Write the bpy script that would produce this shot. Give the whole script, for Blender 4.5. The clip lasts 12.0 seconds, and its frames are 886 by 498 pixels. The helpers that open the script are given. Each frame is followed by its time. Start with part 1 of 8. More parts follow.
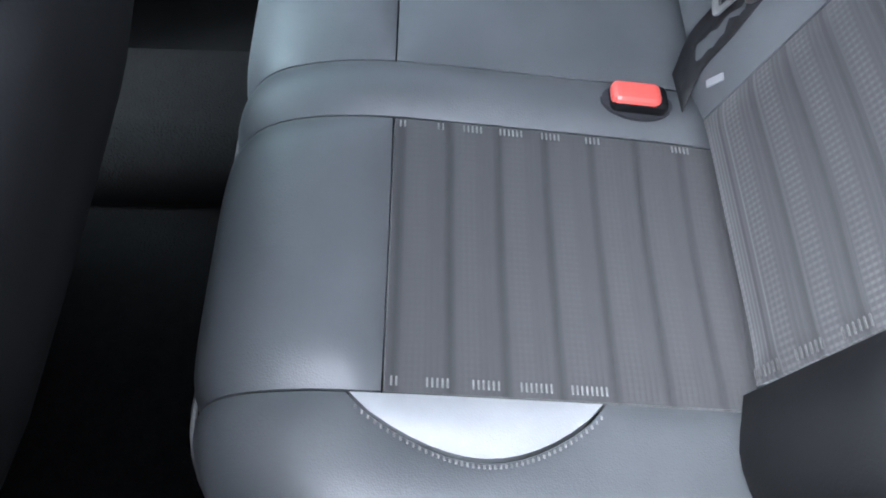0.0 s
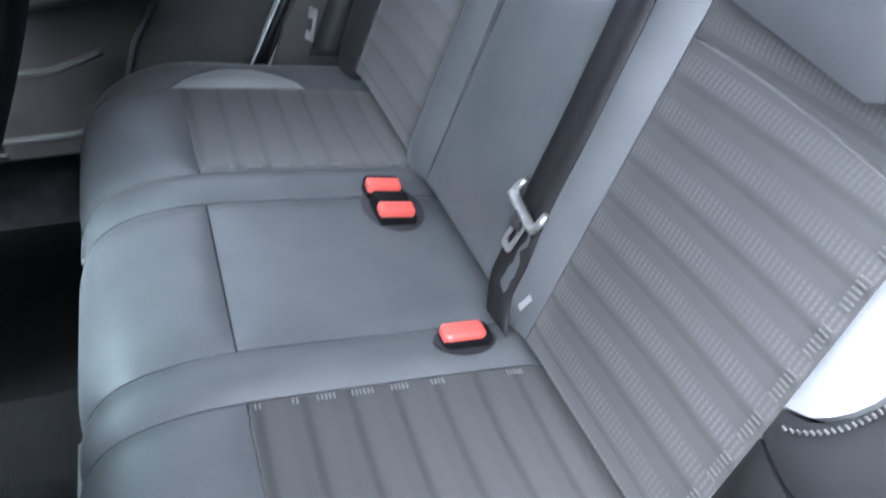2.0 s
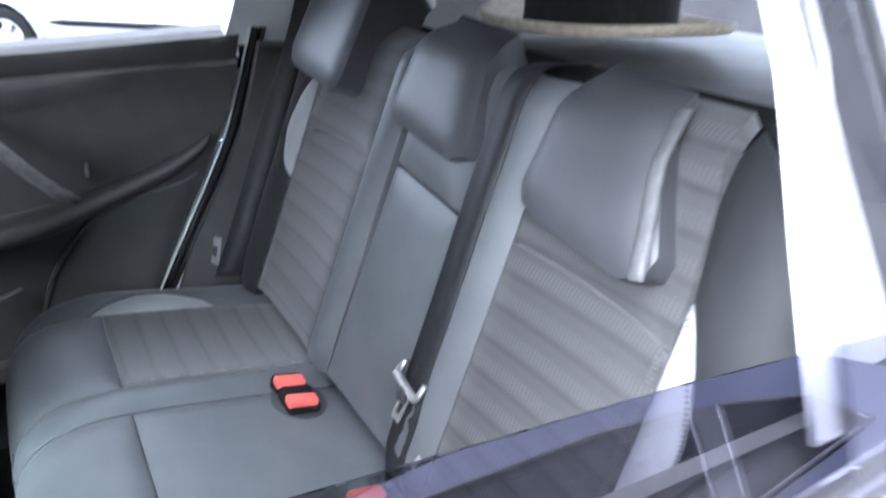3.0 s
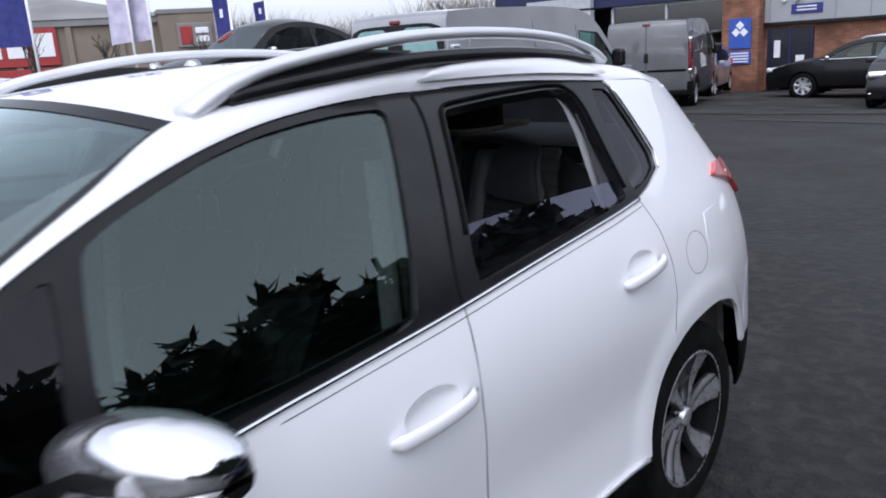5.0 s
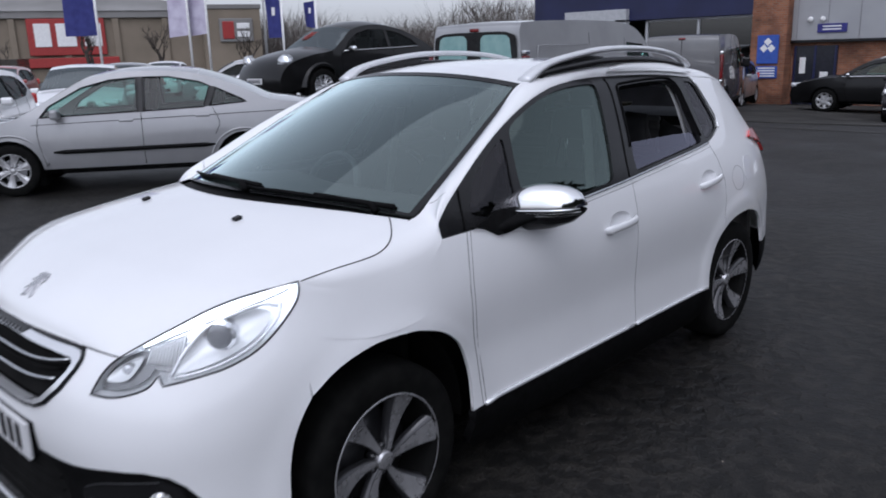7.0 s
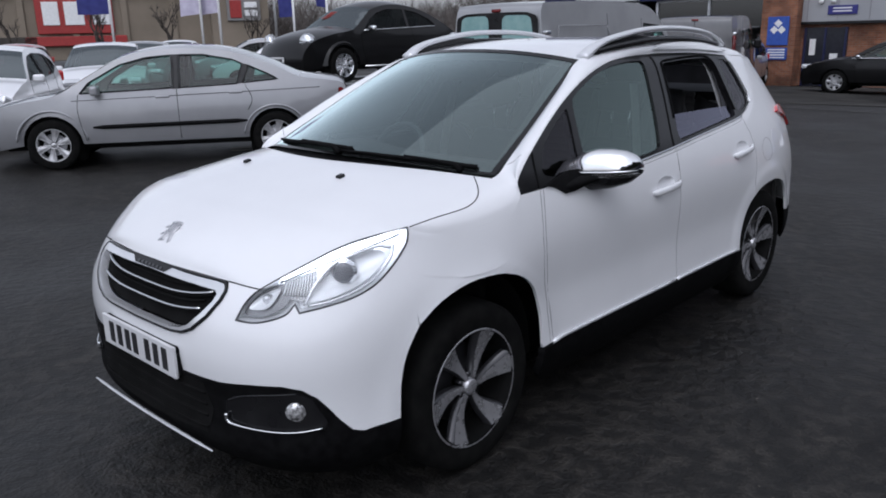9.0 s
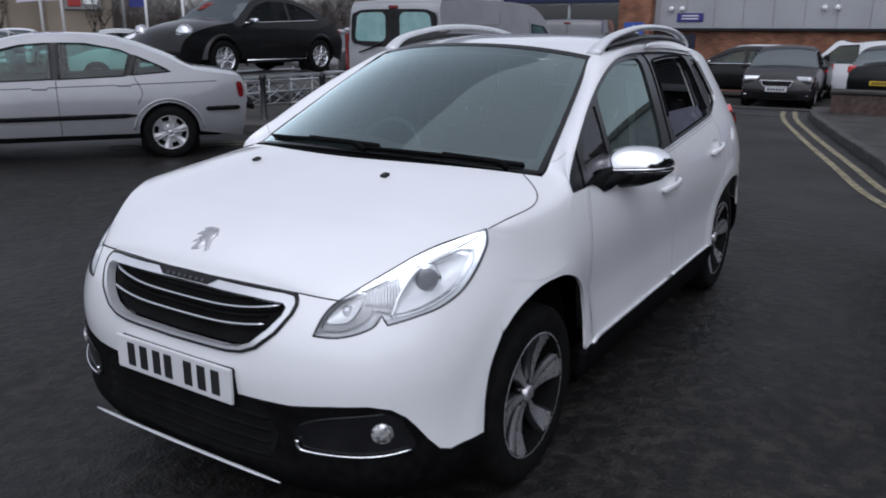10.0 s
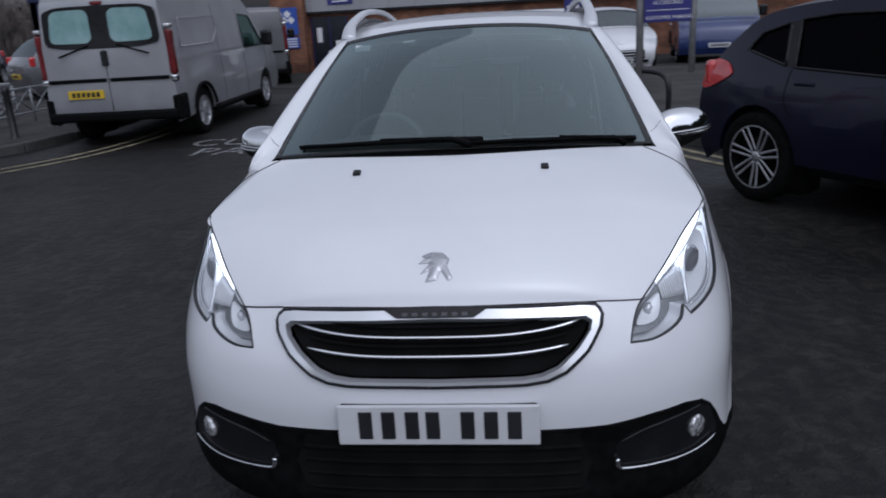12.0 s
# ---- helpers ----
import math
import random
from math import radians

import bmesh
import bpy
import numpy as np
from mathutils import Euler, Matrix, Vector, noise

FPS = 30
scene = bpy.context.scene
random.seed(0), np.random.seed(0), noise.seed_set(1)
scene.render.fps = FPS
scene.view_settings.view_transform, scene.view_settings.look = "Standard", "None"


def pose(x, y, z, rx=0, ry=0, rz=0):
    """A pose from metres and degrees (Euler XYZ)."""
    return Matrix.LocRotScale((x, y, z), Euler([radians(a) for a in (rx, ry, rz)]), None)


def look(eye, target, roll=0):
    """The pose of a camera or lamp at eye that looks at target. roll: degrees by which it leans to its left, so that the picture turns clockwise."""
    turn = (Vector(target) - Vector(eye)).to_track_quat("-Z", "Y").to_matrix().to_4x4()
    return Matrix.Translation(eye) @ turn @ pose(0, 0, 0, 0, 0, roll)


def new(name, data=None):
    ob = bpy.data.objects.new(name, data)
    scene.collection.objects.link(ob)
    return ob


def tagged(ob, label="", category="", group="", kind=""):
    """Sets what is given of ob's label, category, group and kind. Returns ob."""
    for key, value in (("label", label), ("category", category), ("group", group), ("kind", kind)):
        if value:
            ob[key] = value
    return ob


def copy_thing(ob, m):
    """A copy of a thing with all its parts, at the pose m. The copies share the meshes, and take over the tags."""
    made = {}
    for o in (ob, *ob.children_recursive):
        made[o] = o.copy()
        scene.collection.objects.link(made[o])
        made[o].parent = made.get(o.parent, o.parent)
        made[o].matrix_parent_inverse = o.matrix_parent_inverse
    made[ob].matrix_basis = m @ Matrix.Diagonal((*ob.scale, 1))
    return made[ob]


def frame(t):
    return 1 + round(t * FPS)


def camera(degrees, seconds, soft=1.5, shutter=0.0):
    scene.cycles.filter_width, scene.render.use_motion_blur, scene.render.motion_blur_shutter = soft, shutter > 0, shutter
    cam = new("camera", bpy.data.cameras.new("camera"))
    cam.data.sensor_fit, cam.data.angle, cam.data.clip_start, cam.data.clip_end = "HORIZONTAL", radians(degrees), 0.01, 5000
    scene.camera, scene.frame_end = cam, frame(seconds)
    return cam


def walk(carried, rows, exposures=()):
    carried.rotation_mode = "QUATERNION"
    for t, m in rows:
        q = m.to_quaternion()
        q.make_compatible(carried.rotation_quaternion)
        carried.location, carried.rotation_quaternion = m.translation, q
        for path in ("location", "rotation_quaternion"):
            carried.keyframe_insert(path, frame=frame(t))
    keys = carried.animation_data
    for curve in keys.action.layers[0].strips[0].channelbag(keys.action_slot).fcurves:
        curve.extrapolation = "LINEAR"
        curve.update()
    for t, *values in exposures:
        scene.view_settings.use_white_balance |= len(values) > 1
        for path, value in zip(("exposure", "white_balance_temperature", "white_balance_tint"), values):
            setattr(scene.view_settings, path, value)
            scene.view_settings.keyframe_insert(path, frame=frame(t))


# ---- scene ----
cam = camera(59.3, 12.0, 1.8, 0.4)
PATH = [
    (0, (0.725, 0.623, 1.25), (-0.285, 0.691, -0.475), 4.6),
    (0.5, (0.73, 0.607, 1.26), (-0.271, 0.715, -0.468), 2.3),
    (1, (0.756, 0.578, 1.256), (-0.487, 0.883, -0.28), 4.9),
    (1.5, (0.771, 0.569, 1.253), (-0.609, 1.031, -0.118), 4.8),
    (2, (0.779, 0.567, 1.25), (-0.707, 1.181, 0.06), 4.6),
    (2.5, (0.807, 0.556, 1.256), (-0.77, 1.301, 0.277), 3.8),
    (2.7, (0.834, 0.552, 1.28), (-0.76, 1.357, 0.379), 3.6),
    (3, (0.961, 0.506, 1.340), (-0.661, 1.426, 0.606), 2.3),
    (3.1, (0.994, 0.494, 1.356), (-0.621, 1.448, 0.673), 2.2),
    (3.3, (1.105, 0.416, 1.384), (-0.475, 1.473, 0.834), 0.7),
    (3.6, (1.24, 0.234, 1.406), (-0.214, 1.53, 0.955), -4.4),
    (3.7, (1.266, 0.188, 1.407), (-0.147, 1.531, 0.965), -4.6),
    (5.3, (1.902, -1.223, 1.533), (0.607, 0.217, 1.033), -3.8),
    (5.5, (1.967, -1.408, 1.529), (0.648, 0.009, 1.029), -3.4),
    (6, (2.159, -1.896, 1.562), (0.82, -0.501, 1.052), -3.4),
    (6.5, (2.265, -2.353, 1.554), (0.948, -0.931, 1.059), -3.6),
    (7, (2.476, -2.743, 1.557), (1.148, -1.33, 1.068), -1.6),
    (7.5, (2.655, -3.019, 1.58), (1.287, -1.651, 1.071), -1.3),
    (9.3, (2.438, -3.312, 1.554), (1.143, -1.89, 1.005), -1.3),
    (9.5, (2.286, -3.416, 1.553), (1.075, -1.922, 1.002), -0.8),
    (10, (1.888, -3.514, 1.536), (0.854, -1.89, 0.994), 0.3),
    (10.5, (1.456, -3.586, 1.552), (0.583, -1.869, 1.016), 0.0),
    (11, (0.959, -3.727, 1.551), (0.368, -1.904, 0.978), -1.0),
    (11.5, (0.569, -3.729, 1.52), (0.166, -1.858, 0.938), -1.9),
    (12, (0.237, -3.865, 1.559), (0.026, -1.966, 0.965), -3.4),
]
walk(cam, [(t, look(e, g, r)) for t, e, g, r in PATH],
     [(0, 5.05, 5600, 10), (1.5, 5.32, 5600, 10), (3.0, 5.55, 5650, 11), (3.4, 5.38, 5700, 15), (3.7, 4.45, 5700, 18), (4.2, 1.9, 5700, 16), (4.7, 0.6, 5800, 15), (5.3, 0.42, 5800, 15), (6.2, -0.05, 5780, 15), (7.5, -0.2, 5850, 15), (9.5, -0.24, 5880, 14), (12, -0.72, 5650, 15)])

# ---- daylight ----
world = bpy.data.worlds.new("overcast_sky")
scene.world = world
world.use_nodes = True
wn = world.node_tree
wn.nodes.clear()
sky = wn.nodes.new("ShaderNodeTexSky")
sky.sky_type, sky.sun_disc = "NISHITA", False
sky.sun_elevation, sky.sun_rotation = radians(58), radians(150)
sky.air_density, sky.dust_density, sky.ozone_density = 1.0, 2.5, 1.0
grey = wn.nodes.new("ShaderNodeHueSaturation")
grey.inputs["Saturation"].default_value = 0.16
back = wn.nodes.new("ShaderNodeBackground")
back.inputs["Strength"].default_value = 0.195
wout = wn.nodes.new("ShaderNodeOutputWorld")
wn.links.new(sky.outputs[0], grey.inputs["Color"])
wn.links.new(grey.outputs[0], back.inputs["Color"])
wn.links.new(back.outputs[0], wout.inputs["Surface"])
sun = new("sun", bpy.data.lights.new("sun", "SUN"))
sun.data.energy, sun.data.angle, sun.data.color = 0.75, radians(130), (1.0, 0.97, 0.93)
sun.matrix_world = look((0, 0, 30), (-5, 2.2, 20))

# ---- materials ----
def shader(name):
    m = bpy.data.materials.new(name)
    m.use_nodes = True
    return m, m.node_tree, m.node_tree.nodes["Principled BSDF"]


def noise_between(t, a, b, scale, detail=4.0, low=0.35, high=0.65, coords="Object"):
    """A colour that wanders between a and b."""
    tc = t.nodes.new("ShaderNodeTexCoord")
    n = t.nodes.new("ShaderNodeTexNoise")
    n.inputs["Scale"].default_value, n.inputs["Detail"].default_value = scale, detail
    r = t.nodes.new("ShaderNodeValToRGB")
    r.color_ramp.elements[0].position, r.color_ramp.elements[1].position = low, high
    r.color_ramp.elements[0].color, r.color_ramp.elements[1].color = (*a, 1), (*b, 1)
    t.links.new(tc.outputs[coords], n.inputs["Vector"])
    t.links.new(n.outputs["Fac"], r.inputs["Fac"])
    return r.outputs["Color"], n.outputs["Fac"], tc.outputs[coords]


def relief(t, p, height, strength, distance):
    b = t.nodes.new("ShaderNodeBump")
    b.inputs["Strength"].default_value, b.inputs["Distance"].default_value = strength, distance
    t.links.new(height, b.inputs["Height"])
    t.links.new(b.outputs[0], p.inputs["Normal"])
    return b


def varied(name, a, b, scale=8.0, rough=0.5, metal=0.0, coat=0.0, bump=0.0, bump_scale=120.0, bump_size=0.002, spec=0.5, rough_b=None):
    m, t, p = shader(name)
    c, f, v = noise_between(t, a, b, scale)
    t.links.new(c, p.inputs["Base Color"])
    p.inputs["Roughness"].default_value, p.inputs["Metallic"].default_value = rough, metal
    p.inputs["Coat Weight"].default_value, p.inputs["Coat Roughness"].default_value = coat, 0.03
    p.inputs["Specular IOR Level"].default_value = spec
    if rough_b is not None:
        mr = t.nodes.new("ShaderNodeMapRange")
        mr.inputs["To Min"].default_value, mr.inputs["To Max"].default_value = rough, rough_b
        t.links.new(f, mr.inputs["Value"])
        t.links.new(mr.outputs[0], p.inputs["Roughness"])
    if bump:
        n = t.nodes.new("ShaderNodeTexNoise")
        n.inputs["Scale"].default_value, n.inputs["Detail"].default_value = bump_scale, 3.0
        t.links.new(v, n.inputs["Vector"])
        relief(t, p, n.outputs["Fac"], bump, bump_size)
    return m


def glazing(name, tint, gloss=1.0, rough=0.0, film=1.9, hue=(1, 1, 1), least=0.03):
    """Thin tinted glass: clear straight through, with a mirror film on it."""
    m, t, p = shader(name)
    t.nodes.remove(p)
    tr, gl, mix, fr = (t.nodes.new("ShaderNode" + k) for k in ("BsdfTransparent", "BsdfGlossy", "MixShader", "Fresnel"))
    tr.inputs["Color"].default_value = (*tint, 1)
    gl.inputs["Roughness"].default_value = rough
    gl.inputs["Color"].default_value = (gloss * hue[0], gloss * hue[1], gloss * hue[2], 1)
    fr.inputs["IOR"].default_value = 1.52
    k = t.nodes.new("ShaderNodeMath")
    k.operation, k.use_clamp = "MULTIPLY_ADD", True
    k.inputs[1].default_value, k.inputs[2].default_value = film, least
    t.links.new(fr.outputs[0], k.inputs[0])
    t.links.new(k.outputs[0], mix.inputs["Fac"])
    t.links.new(tr.outputs[0], mix.inputs[1])
    t.links.new(gl.outputs[0], mix.inputs[2])
    t.links.new(mix.outputs[0], t.nodes["Material Output"].inputs["Surface"])
    return m


def glow(name, colour, strength):
    m, t, p = shader(name)
    p.inputs["Base Color"].default_value = (*colour, 1)
    p.inputs["Emission Color"].default_value = (*colour, 1)
    p.inputs["Emission Strength"].default_value = strength
    return m


def car_paint(name, a, b, metal=0.0, rough=0.35):
    return varied(name, a, b, scale=1.7, rough=rough, metal=metal, coat=1.0)


def leather(name, a, b):
    m, t, p = shader(name)
    c, f, v = noise_between(t, a, b, 14.0)
    t.links.new(c, p.inputs["Base Color"])
    p.inputs["Roughness"].default_value = 0.5
    vor = t.nodes.new("ShaderNodeTexVoronoi")
    vor.inputs["Scale"].default_value = 620.0
    n = t.nodes.new("ShaderNodeTexNoise")
    n.inputs["Scale"].default_value, n.inputs["Detail"].default_value = 26.0, 3.0
    add = t.nodes.new("ShaderNodeMath")
    add.operation = "MULTIPLY_ADD"
    add.inputs[1].default_value = 3.0
    t.links.new(v, vor.inputs["Vector"])
    t.links.new(v, n.inputs["Vector"])
    t.links.new(n.outputs["Fac"], add.inputs[0])
    t.links.new(vor.outputs["Distance"], add.inputs[2])
    relief(t, p, add.outputs[0], 0.14, 0.001)
    return m


def ribbed_cloth(name, axis, width, contrast, ground, thread, cut=.05, rise=.3):
    """Dark upholstery cloth with soft bands of pale cross-threads; the bands follow one another along axis."""
    m, t, p = shader(name)
    tc = t.nodes.new("ShaderNodeTexCoord")
    dot = t.nodes.new("ShaderNodeVectorMath")
    dot.operation = "DOT_PRODUCT"
    dot.inputs[1].default_value = axis
    t.links.new(tc.outputs["Object"], dot.inputs[0])

    def math(op, a, b=0.0, c=0.0, clamp=False):
        n = t.nodes.new("ShaderNodeMath")
        n.operation, n.use_clamp = op, clamp
        for k, v in enumerate((a, b, c)):
            if isinstance(v, (int, float)):
                n.inputs[k].default_value = v
            else:
                t.links.new(v, n.inputs[k])
        return n.outputs[0]

    sep = t.nodes.new("ShaderNodeSeparateXYZ")
    t.links.new(tc.outputs["Object"], sep.inputs[0])
    band = math("SINE", math("MULTIPLY", dot.outputs["Value"], 2 * math_pi / width))
    band = math("MULTIPLY_ADD", band, 1.3, 0.1, True)
    tick = math("SINE", math("MULTIPLY", sep.outputs["X"], 2 * math_pi / 0.0062))
    tick = math("MULTIPLY_ADD", tick, 1.2, 0.25, True)
    weave = math("SINE", math("MULTIPLY", dot.outputs["Value"], 2 * math_pi / 0.0052))
    weave = math("MULTIPLY_ADD", weave, 0.35, 0.75, True)
    n = t.nodes.new("ShaderNodeTexNoise")
    n.inputs["Scale"].default_value, n.inputs["Detail"].default_value = 9.0, 3.0
    t.links.new(tc.outputs["Object"], n.inputs["Vector"])
    worn = math("MULTIPLY_ADD", n.outputs["Fac"], 1.6, -0.2, True)
    fac = math("MULTIPLY", math("MULTIPLY", band, tick), math("MULTIPLY", weave, worn))
    fac = math("MULTIPLY", fac, contrast)
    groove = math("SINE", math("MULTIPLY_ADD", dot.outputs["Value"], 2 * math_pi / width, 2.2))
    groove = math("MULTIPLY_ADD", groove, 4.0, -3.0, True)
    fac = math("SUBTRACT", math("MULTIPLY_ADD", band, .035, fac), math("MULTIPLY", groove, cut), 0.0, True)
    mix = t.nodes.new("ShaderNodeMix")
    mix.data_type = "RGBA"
    # the ground colour falls to 45% along each groove
    groove_tone = t.nodes.new("ShaderNodeMix")
    groove_tone.data_type = "RGBA"
    groove_tone.inputs[6].default_value, groove_tone.inputs[7].default_value = (*ground, 1), (ground[0] * .45, ground[1] * .45, ground[2] * .45, 1)
    t.links.new(groove, groove_tone.inputs[0])
    t.links.new(groove_tone.outputs[2], mix.inputs[6])
    mix.inputs[7].default_value = (*thread, 1)
    t.links.new(fac, mix.inputs[0])
    t.links.new(mix.outputs[2], p.inputs["Base Color"])
    p.inputs["Roughness"].default_value = 0.85
    p.inputs["Sheen Weight"].default_value = 0.15
    height = math("SUBTRACT", math("ADD", math("MULTIPLY", weave, 0.5), math("MULTIPLY", band, rise)), math("MULTIPLY", groove, 1.4))
    relief(t, p, height, 0.35, 0.0015)
    return m


def asphalt(name):
    m, t, p = shader(name)
    c, f, v = noise_between(t, (0.0056, 0.0051, 0.0048), (0.0120, 0.0110, 0.0103), 0.45, 8.0, .36, .64)
    c2, f2, _ = noise_between(t, (0.35, 0.35, 0.35), (1.7, 1.7, 1.65), 75.0, 5.0)
    c4, f4, _ = noise_between(t, (0.40, 0.40, 0.40), (1.45, 1.43, 1.40), 13.0, 9.0, .42, .58)
    c3, f3, _ = noise_between(t, (0.55, 0.55, 0.55), (1.7, 1.68, 1.62), 5.0, 8.0)
    spots = t.nodes.new("ShaderNodeTexVoronoi")
    spots.inputs["Scale"].default_value = 15.0
    t.links.new(v, spots.inputs["Vector"])
    ramp = t.nodes.new("ShaderNodeValToRGB")
    ramp.color_ramp.elements[0].position, ramp.color_ramp.elements[1].position = 0.025, 0.085
    ramp.color_ramp.elements[0].color, ramp.color_ramp.elements[1].color = (14, 13.6, 13, 1), (1, 1, 1, 1)
    # only one cell in nine holds a pale stone
    few = t.nodes.new("ShaderNodeMath")
    few.operation = "LESS_THAN"
    few.inputs[1].default_value = 0.89
    red = t.nodes.new("ShaderNodeSeparateColor")
    t.links.new(spots.outputs["Color"], red.inputs[0])
    t.links.new(red.outputs[0], few.inputs[0])
    away = t.nodes.new("ShaderNodeMath")
    t.links.new(spots.outputs["Distance"], away.inputs[0])
    t.links.new(few.outputs[0], away.inputs[1])
    t.links.new(away.outputs[0], ramp.inputs["Fac"])
    out = c
    for other in (c2, c3, c4, ramp.outputs["Color"]):
        mul = t.nodes.new("ShaderNodeMix")
        mul.data_type, mul.blend_type = "RGBA", "MULTIPLY"
        mul.inputs[0].default_value = 1.0
        t.links.new(out, mul.inputs[6])
        t.links.new(other, mul.inputs[7])
        out = mul.outputs[2]
    t.links.new(out, p.inputs["Base Color"])
    mr = t.nodes.new("ShaderNodeMapRange")
    mr.inputs["From Min"].default_value, mr.inputs["From Max"].default_value = 0.35, 0.65
    mr.inputs["To Min"].default_value, mr.inputs["To Max"].default_value = 0.42, 0.68
    t.links.new(f, mr.inputs["Value"])
    t.links.new(mr.outputs[0], p.inputs["Roughness"])
    p.inputs["Specular IOR Level"].default_value = 0.37
    both_scales = t.nodes.new("ShaderNodeMath")
    both_scales.operation = "MULTIPLY_ADD"
    t.links.new(c4, both_scales.inputs[0])
    both_scales.inputs[1].default_value = 0.8
    t.links.new(f2, both_scales.inputs[2])
    relief(t, p, both_scales.outputs[0], 0.6, 0.010)
    return m


def brickwork(name):
    m, t, p = shader(name)
    tc = t.nodes.new("ShaderNodeTexCoord")
    mp = t.nodes.new("ShaderNodeMapping")
    mp.inputs["Rotation"].default_value = (radians(90), 0, 0)
    b = t.nodes.new("ShaderNodeTexBrick")
    b.inputs["Color1"].default_value, b.inputs["Color2"].default_value = (0.17, 0.06, 0.03, 1), (0.25, 0.10, 0.05, 1)
    b.inputs["Mortar"].default_value = (0.17, 0.145, 0.12, 1)
    b.inputs["Scale"].default_value = 1.0
    b.inputs["Brick Width"].default_value, b.inputs["Row Height"].default_value, b.inputs["Mortar Size"].default_value = 0.225, 0.075, 0.006
    c, f, v = noise_between(t, (0.6, 0.6, 0.6), (1.3, 1.3, 1.3), 1.8, 5.0)
    mul = t.nodes.new("ShaderNodeMix")
    mul.data_type, mul.blend_type = "RGBA", "MULTIPLY"
    mul.inputs[0].default_value = 1.0
    t.links.new(tc.outputs["Object"], mp.inputs["Vector"])
    t.links.new(mp.outputs[0], b.inputs["Vector"])
    t.links.new(b.outputs["Color"], mul.inputs[6])
    t.links.new(c, mul.inputs[7])
    t.links.new(mul.outputs[2], p.inputs["Base Color"])
    p.inputs["Roughness"].default_value = 0.9
    relief(t, p, b.outputs["Fac"], -0.4, 0.01)
    return m


math_pi = math.pi
WHITE = car_paint("white_paint", (0.78, 0.785, 0.80), (0.82, 0.825, 0.84))
GLOSS_BLACK = varied("gloss_black_trim", (0.008, 0.008, 0.009), (0.014, 0.014, 0.015), rough=0.2, coat=0.0, spec=.30)
PLASTIC = varied("black_grained_plastic", (0.0035, 0.0035, 0.0038), (0.0075, 0.0075, 0.008), scale=30, rough=0.6, bump=0.3, bump_scale=700, bump_size=0.0008, spec=0.05)
INNER = varied("dark_cavity", (0.004, 0.004, 0.004), (0.008, 0.008, 0.008), rough=0.9, spec=.1)
TYRE = varied("tyre_rubber", (0.0035, 0.0035, 0.0035), (0.008, 0.008, 0.0075), scale=20, rough=0.9, bump=0.3, bump_scale=90, spec=0.12)
CHROME = varied("chrome", (0.80, 0.81, 0.83), (0.86, 0.87, 0.88), scale=3, rough=0.05, metal=1.0, rough_b=0.12)
BRIGHT = varied("bright_trim", (0.74, 0.75, 0.77), (0.82, 0.83, 0.85), scale=4, rough=0.16, metal=0.55, coat=0.5)
SATIN = varied("satin_aluminium", (0.66, 0.67, 0.69), (0.73, 0.74, 0.76), scale=5, rough=0.32, metal=0.35)
ALLOY_DARK = varied("dark_alloy", (0.035, 0.035, 0.038), (0.055, 0.055, 0.06), rough=0.3, metal=0.5, coat=0.4)
ALLOY = varied("machined_alloy", (0.46, 0.46, 0.475), (0.56, 0.56, 0.58), scale=30, rough=0.22, metal=0.7, rough_b=.34)
GLASS = glazing("windscreen_glass", (0.60, 0.72, 0.70), film=2.3, least=.05, hue=(.84, 1.0, 1.0))
GLASS_DARK = glazing("privacy_glass", (0.26, 0.27, 0.29), film=0.95, least=0.0, hue=(.74, .72, .76))
GLASS_PANE = glazing("half_open_pane", (0.25, 0.25, 0.29), film=1.45, least=0.03, hue=(.77, .77, .94))
GLASS_SIDE = glazing("side_glass", (0.30, 0.39, 0.36), film=1.5, hue=(.82, 1.0, .95), least=.02)
LENS = glazing("clear_lens", (0.95, 0.96, 0.97), film=.5, least=.0)
RED_LENS = varied("red_lens", (0.45, 0.02, 0.02), (0.62, 0.05, 0.05), rough=0.12, coat=1.0)
DARK_RED = varied("dark_red_lens", (0.10, 0.006, 0.008), (0.17, 0.012, 0.014), rough=0.12, coat=.5)
DRL = glow("daytime_lamp", (0.95, 0.97, 1.0), 9.0)
PLATE = varied("plate_white", (0.60, 0.60, 0.61), (0.66, 0.66, 0.67), rough=0.35)
PLATE_YELLOW = varied("plate_yellow", (0.62, 0.42, 0.02), (0.7, 0.48, 0.04), rough=0.3)
SEAL = varied("grey_lamp_seal", (.025, .025, .027), (.045, .045, .048), rough=.45)
INK = varied("black_print", (0.01, 0.01, 0.012), (0.018, 0.018, 0.02), rough=0.5)

# ---- mesh tools ----
from mathutils.bvhtree import BVHTree
from mathutils.geometry import delaunay_2d_cdt


def catmull(pts, n):
    p = np.array(pts, float)
    p = np.vstack([2 * p[0] - p[1], p, 2 * p[-1] - p[-2]])
    out = []
    for i in range(1, len(p) - 2):
        t = np.linspace(0, 1, n, endpoint=False)[:, None]
        a, b, c, d = p[i - 1], p[i], p[i + 1], p[i + 2]
        out.append(0.5 * (2 * b + (c - a) * t + (2 * a - 5 * b + 4 * c - d) * t**2 + (3 * b - a - 3 * c + d) * t**3))
    return np.vstack([*out, p[-2:-1]])


def resample(pts, step, closed=False):
    p = np.array(pts, float)
    if closed:
        p = np.vstack([p, p[:1]])
    out = []
    for a, b in zip(p[:-1], p[1:]):
        n = max(1, int(np.ceil(np.linalg.norm(b - a) / step)))
        out += [a + (b - a) * k / n for k in range(n)]
    return np.array(out if closed else out + [p[-1]])


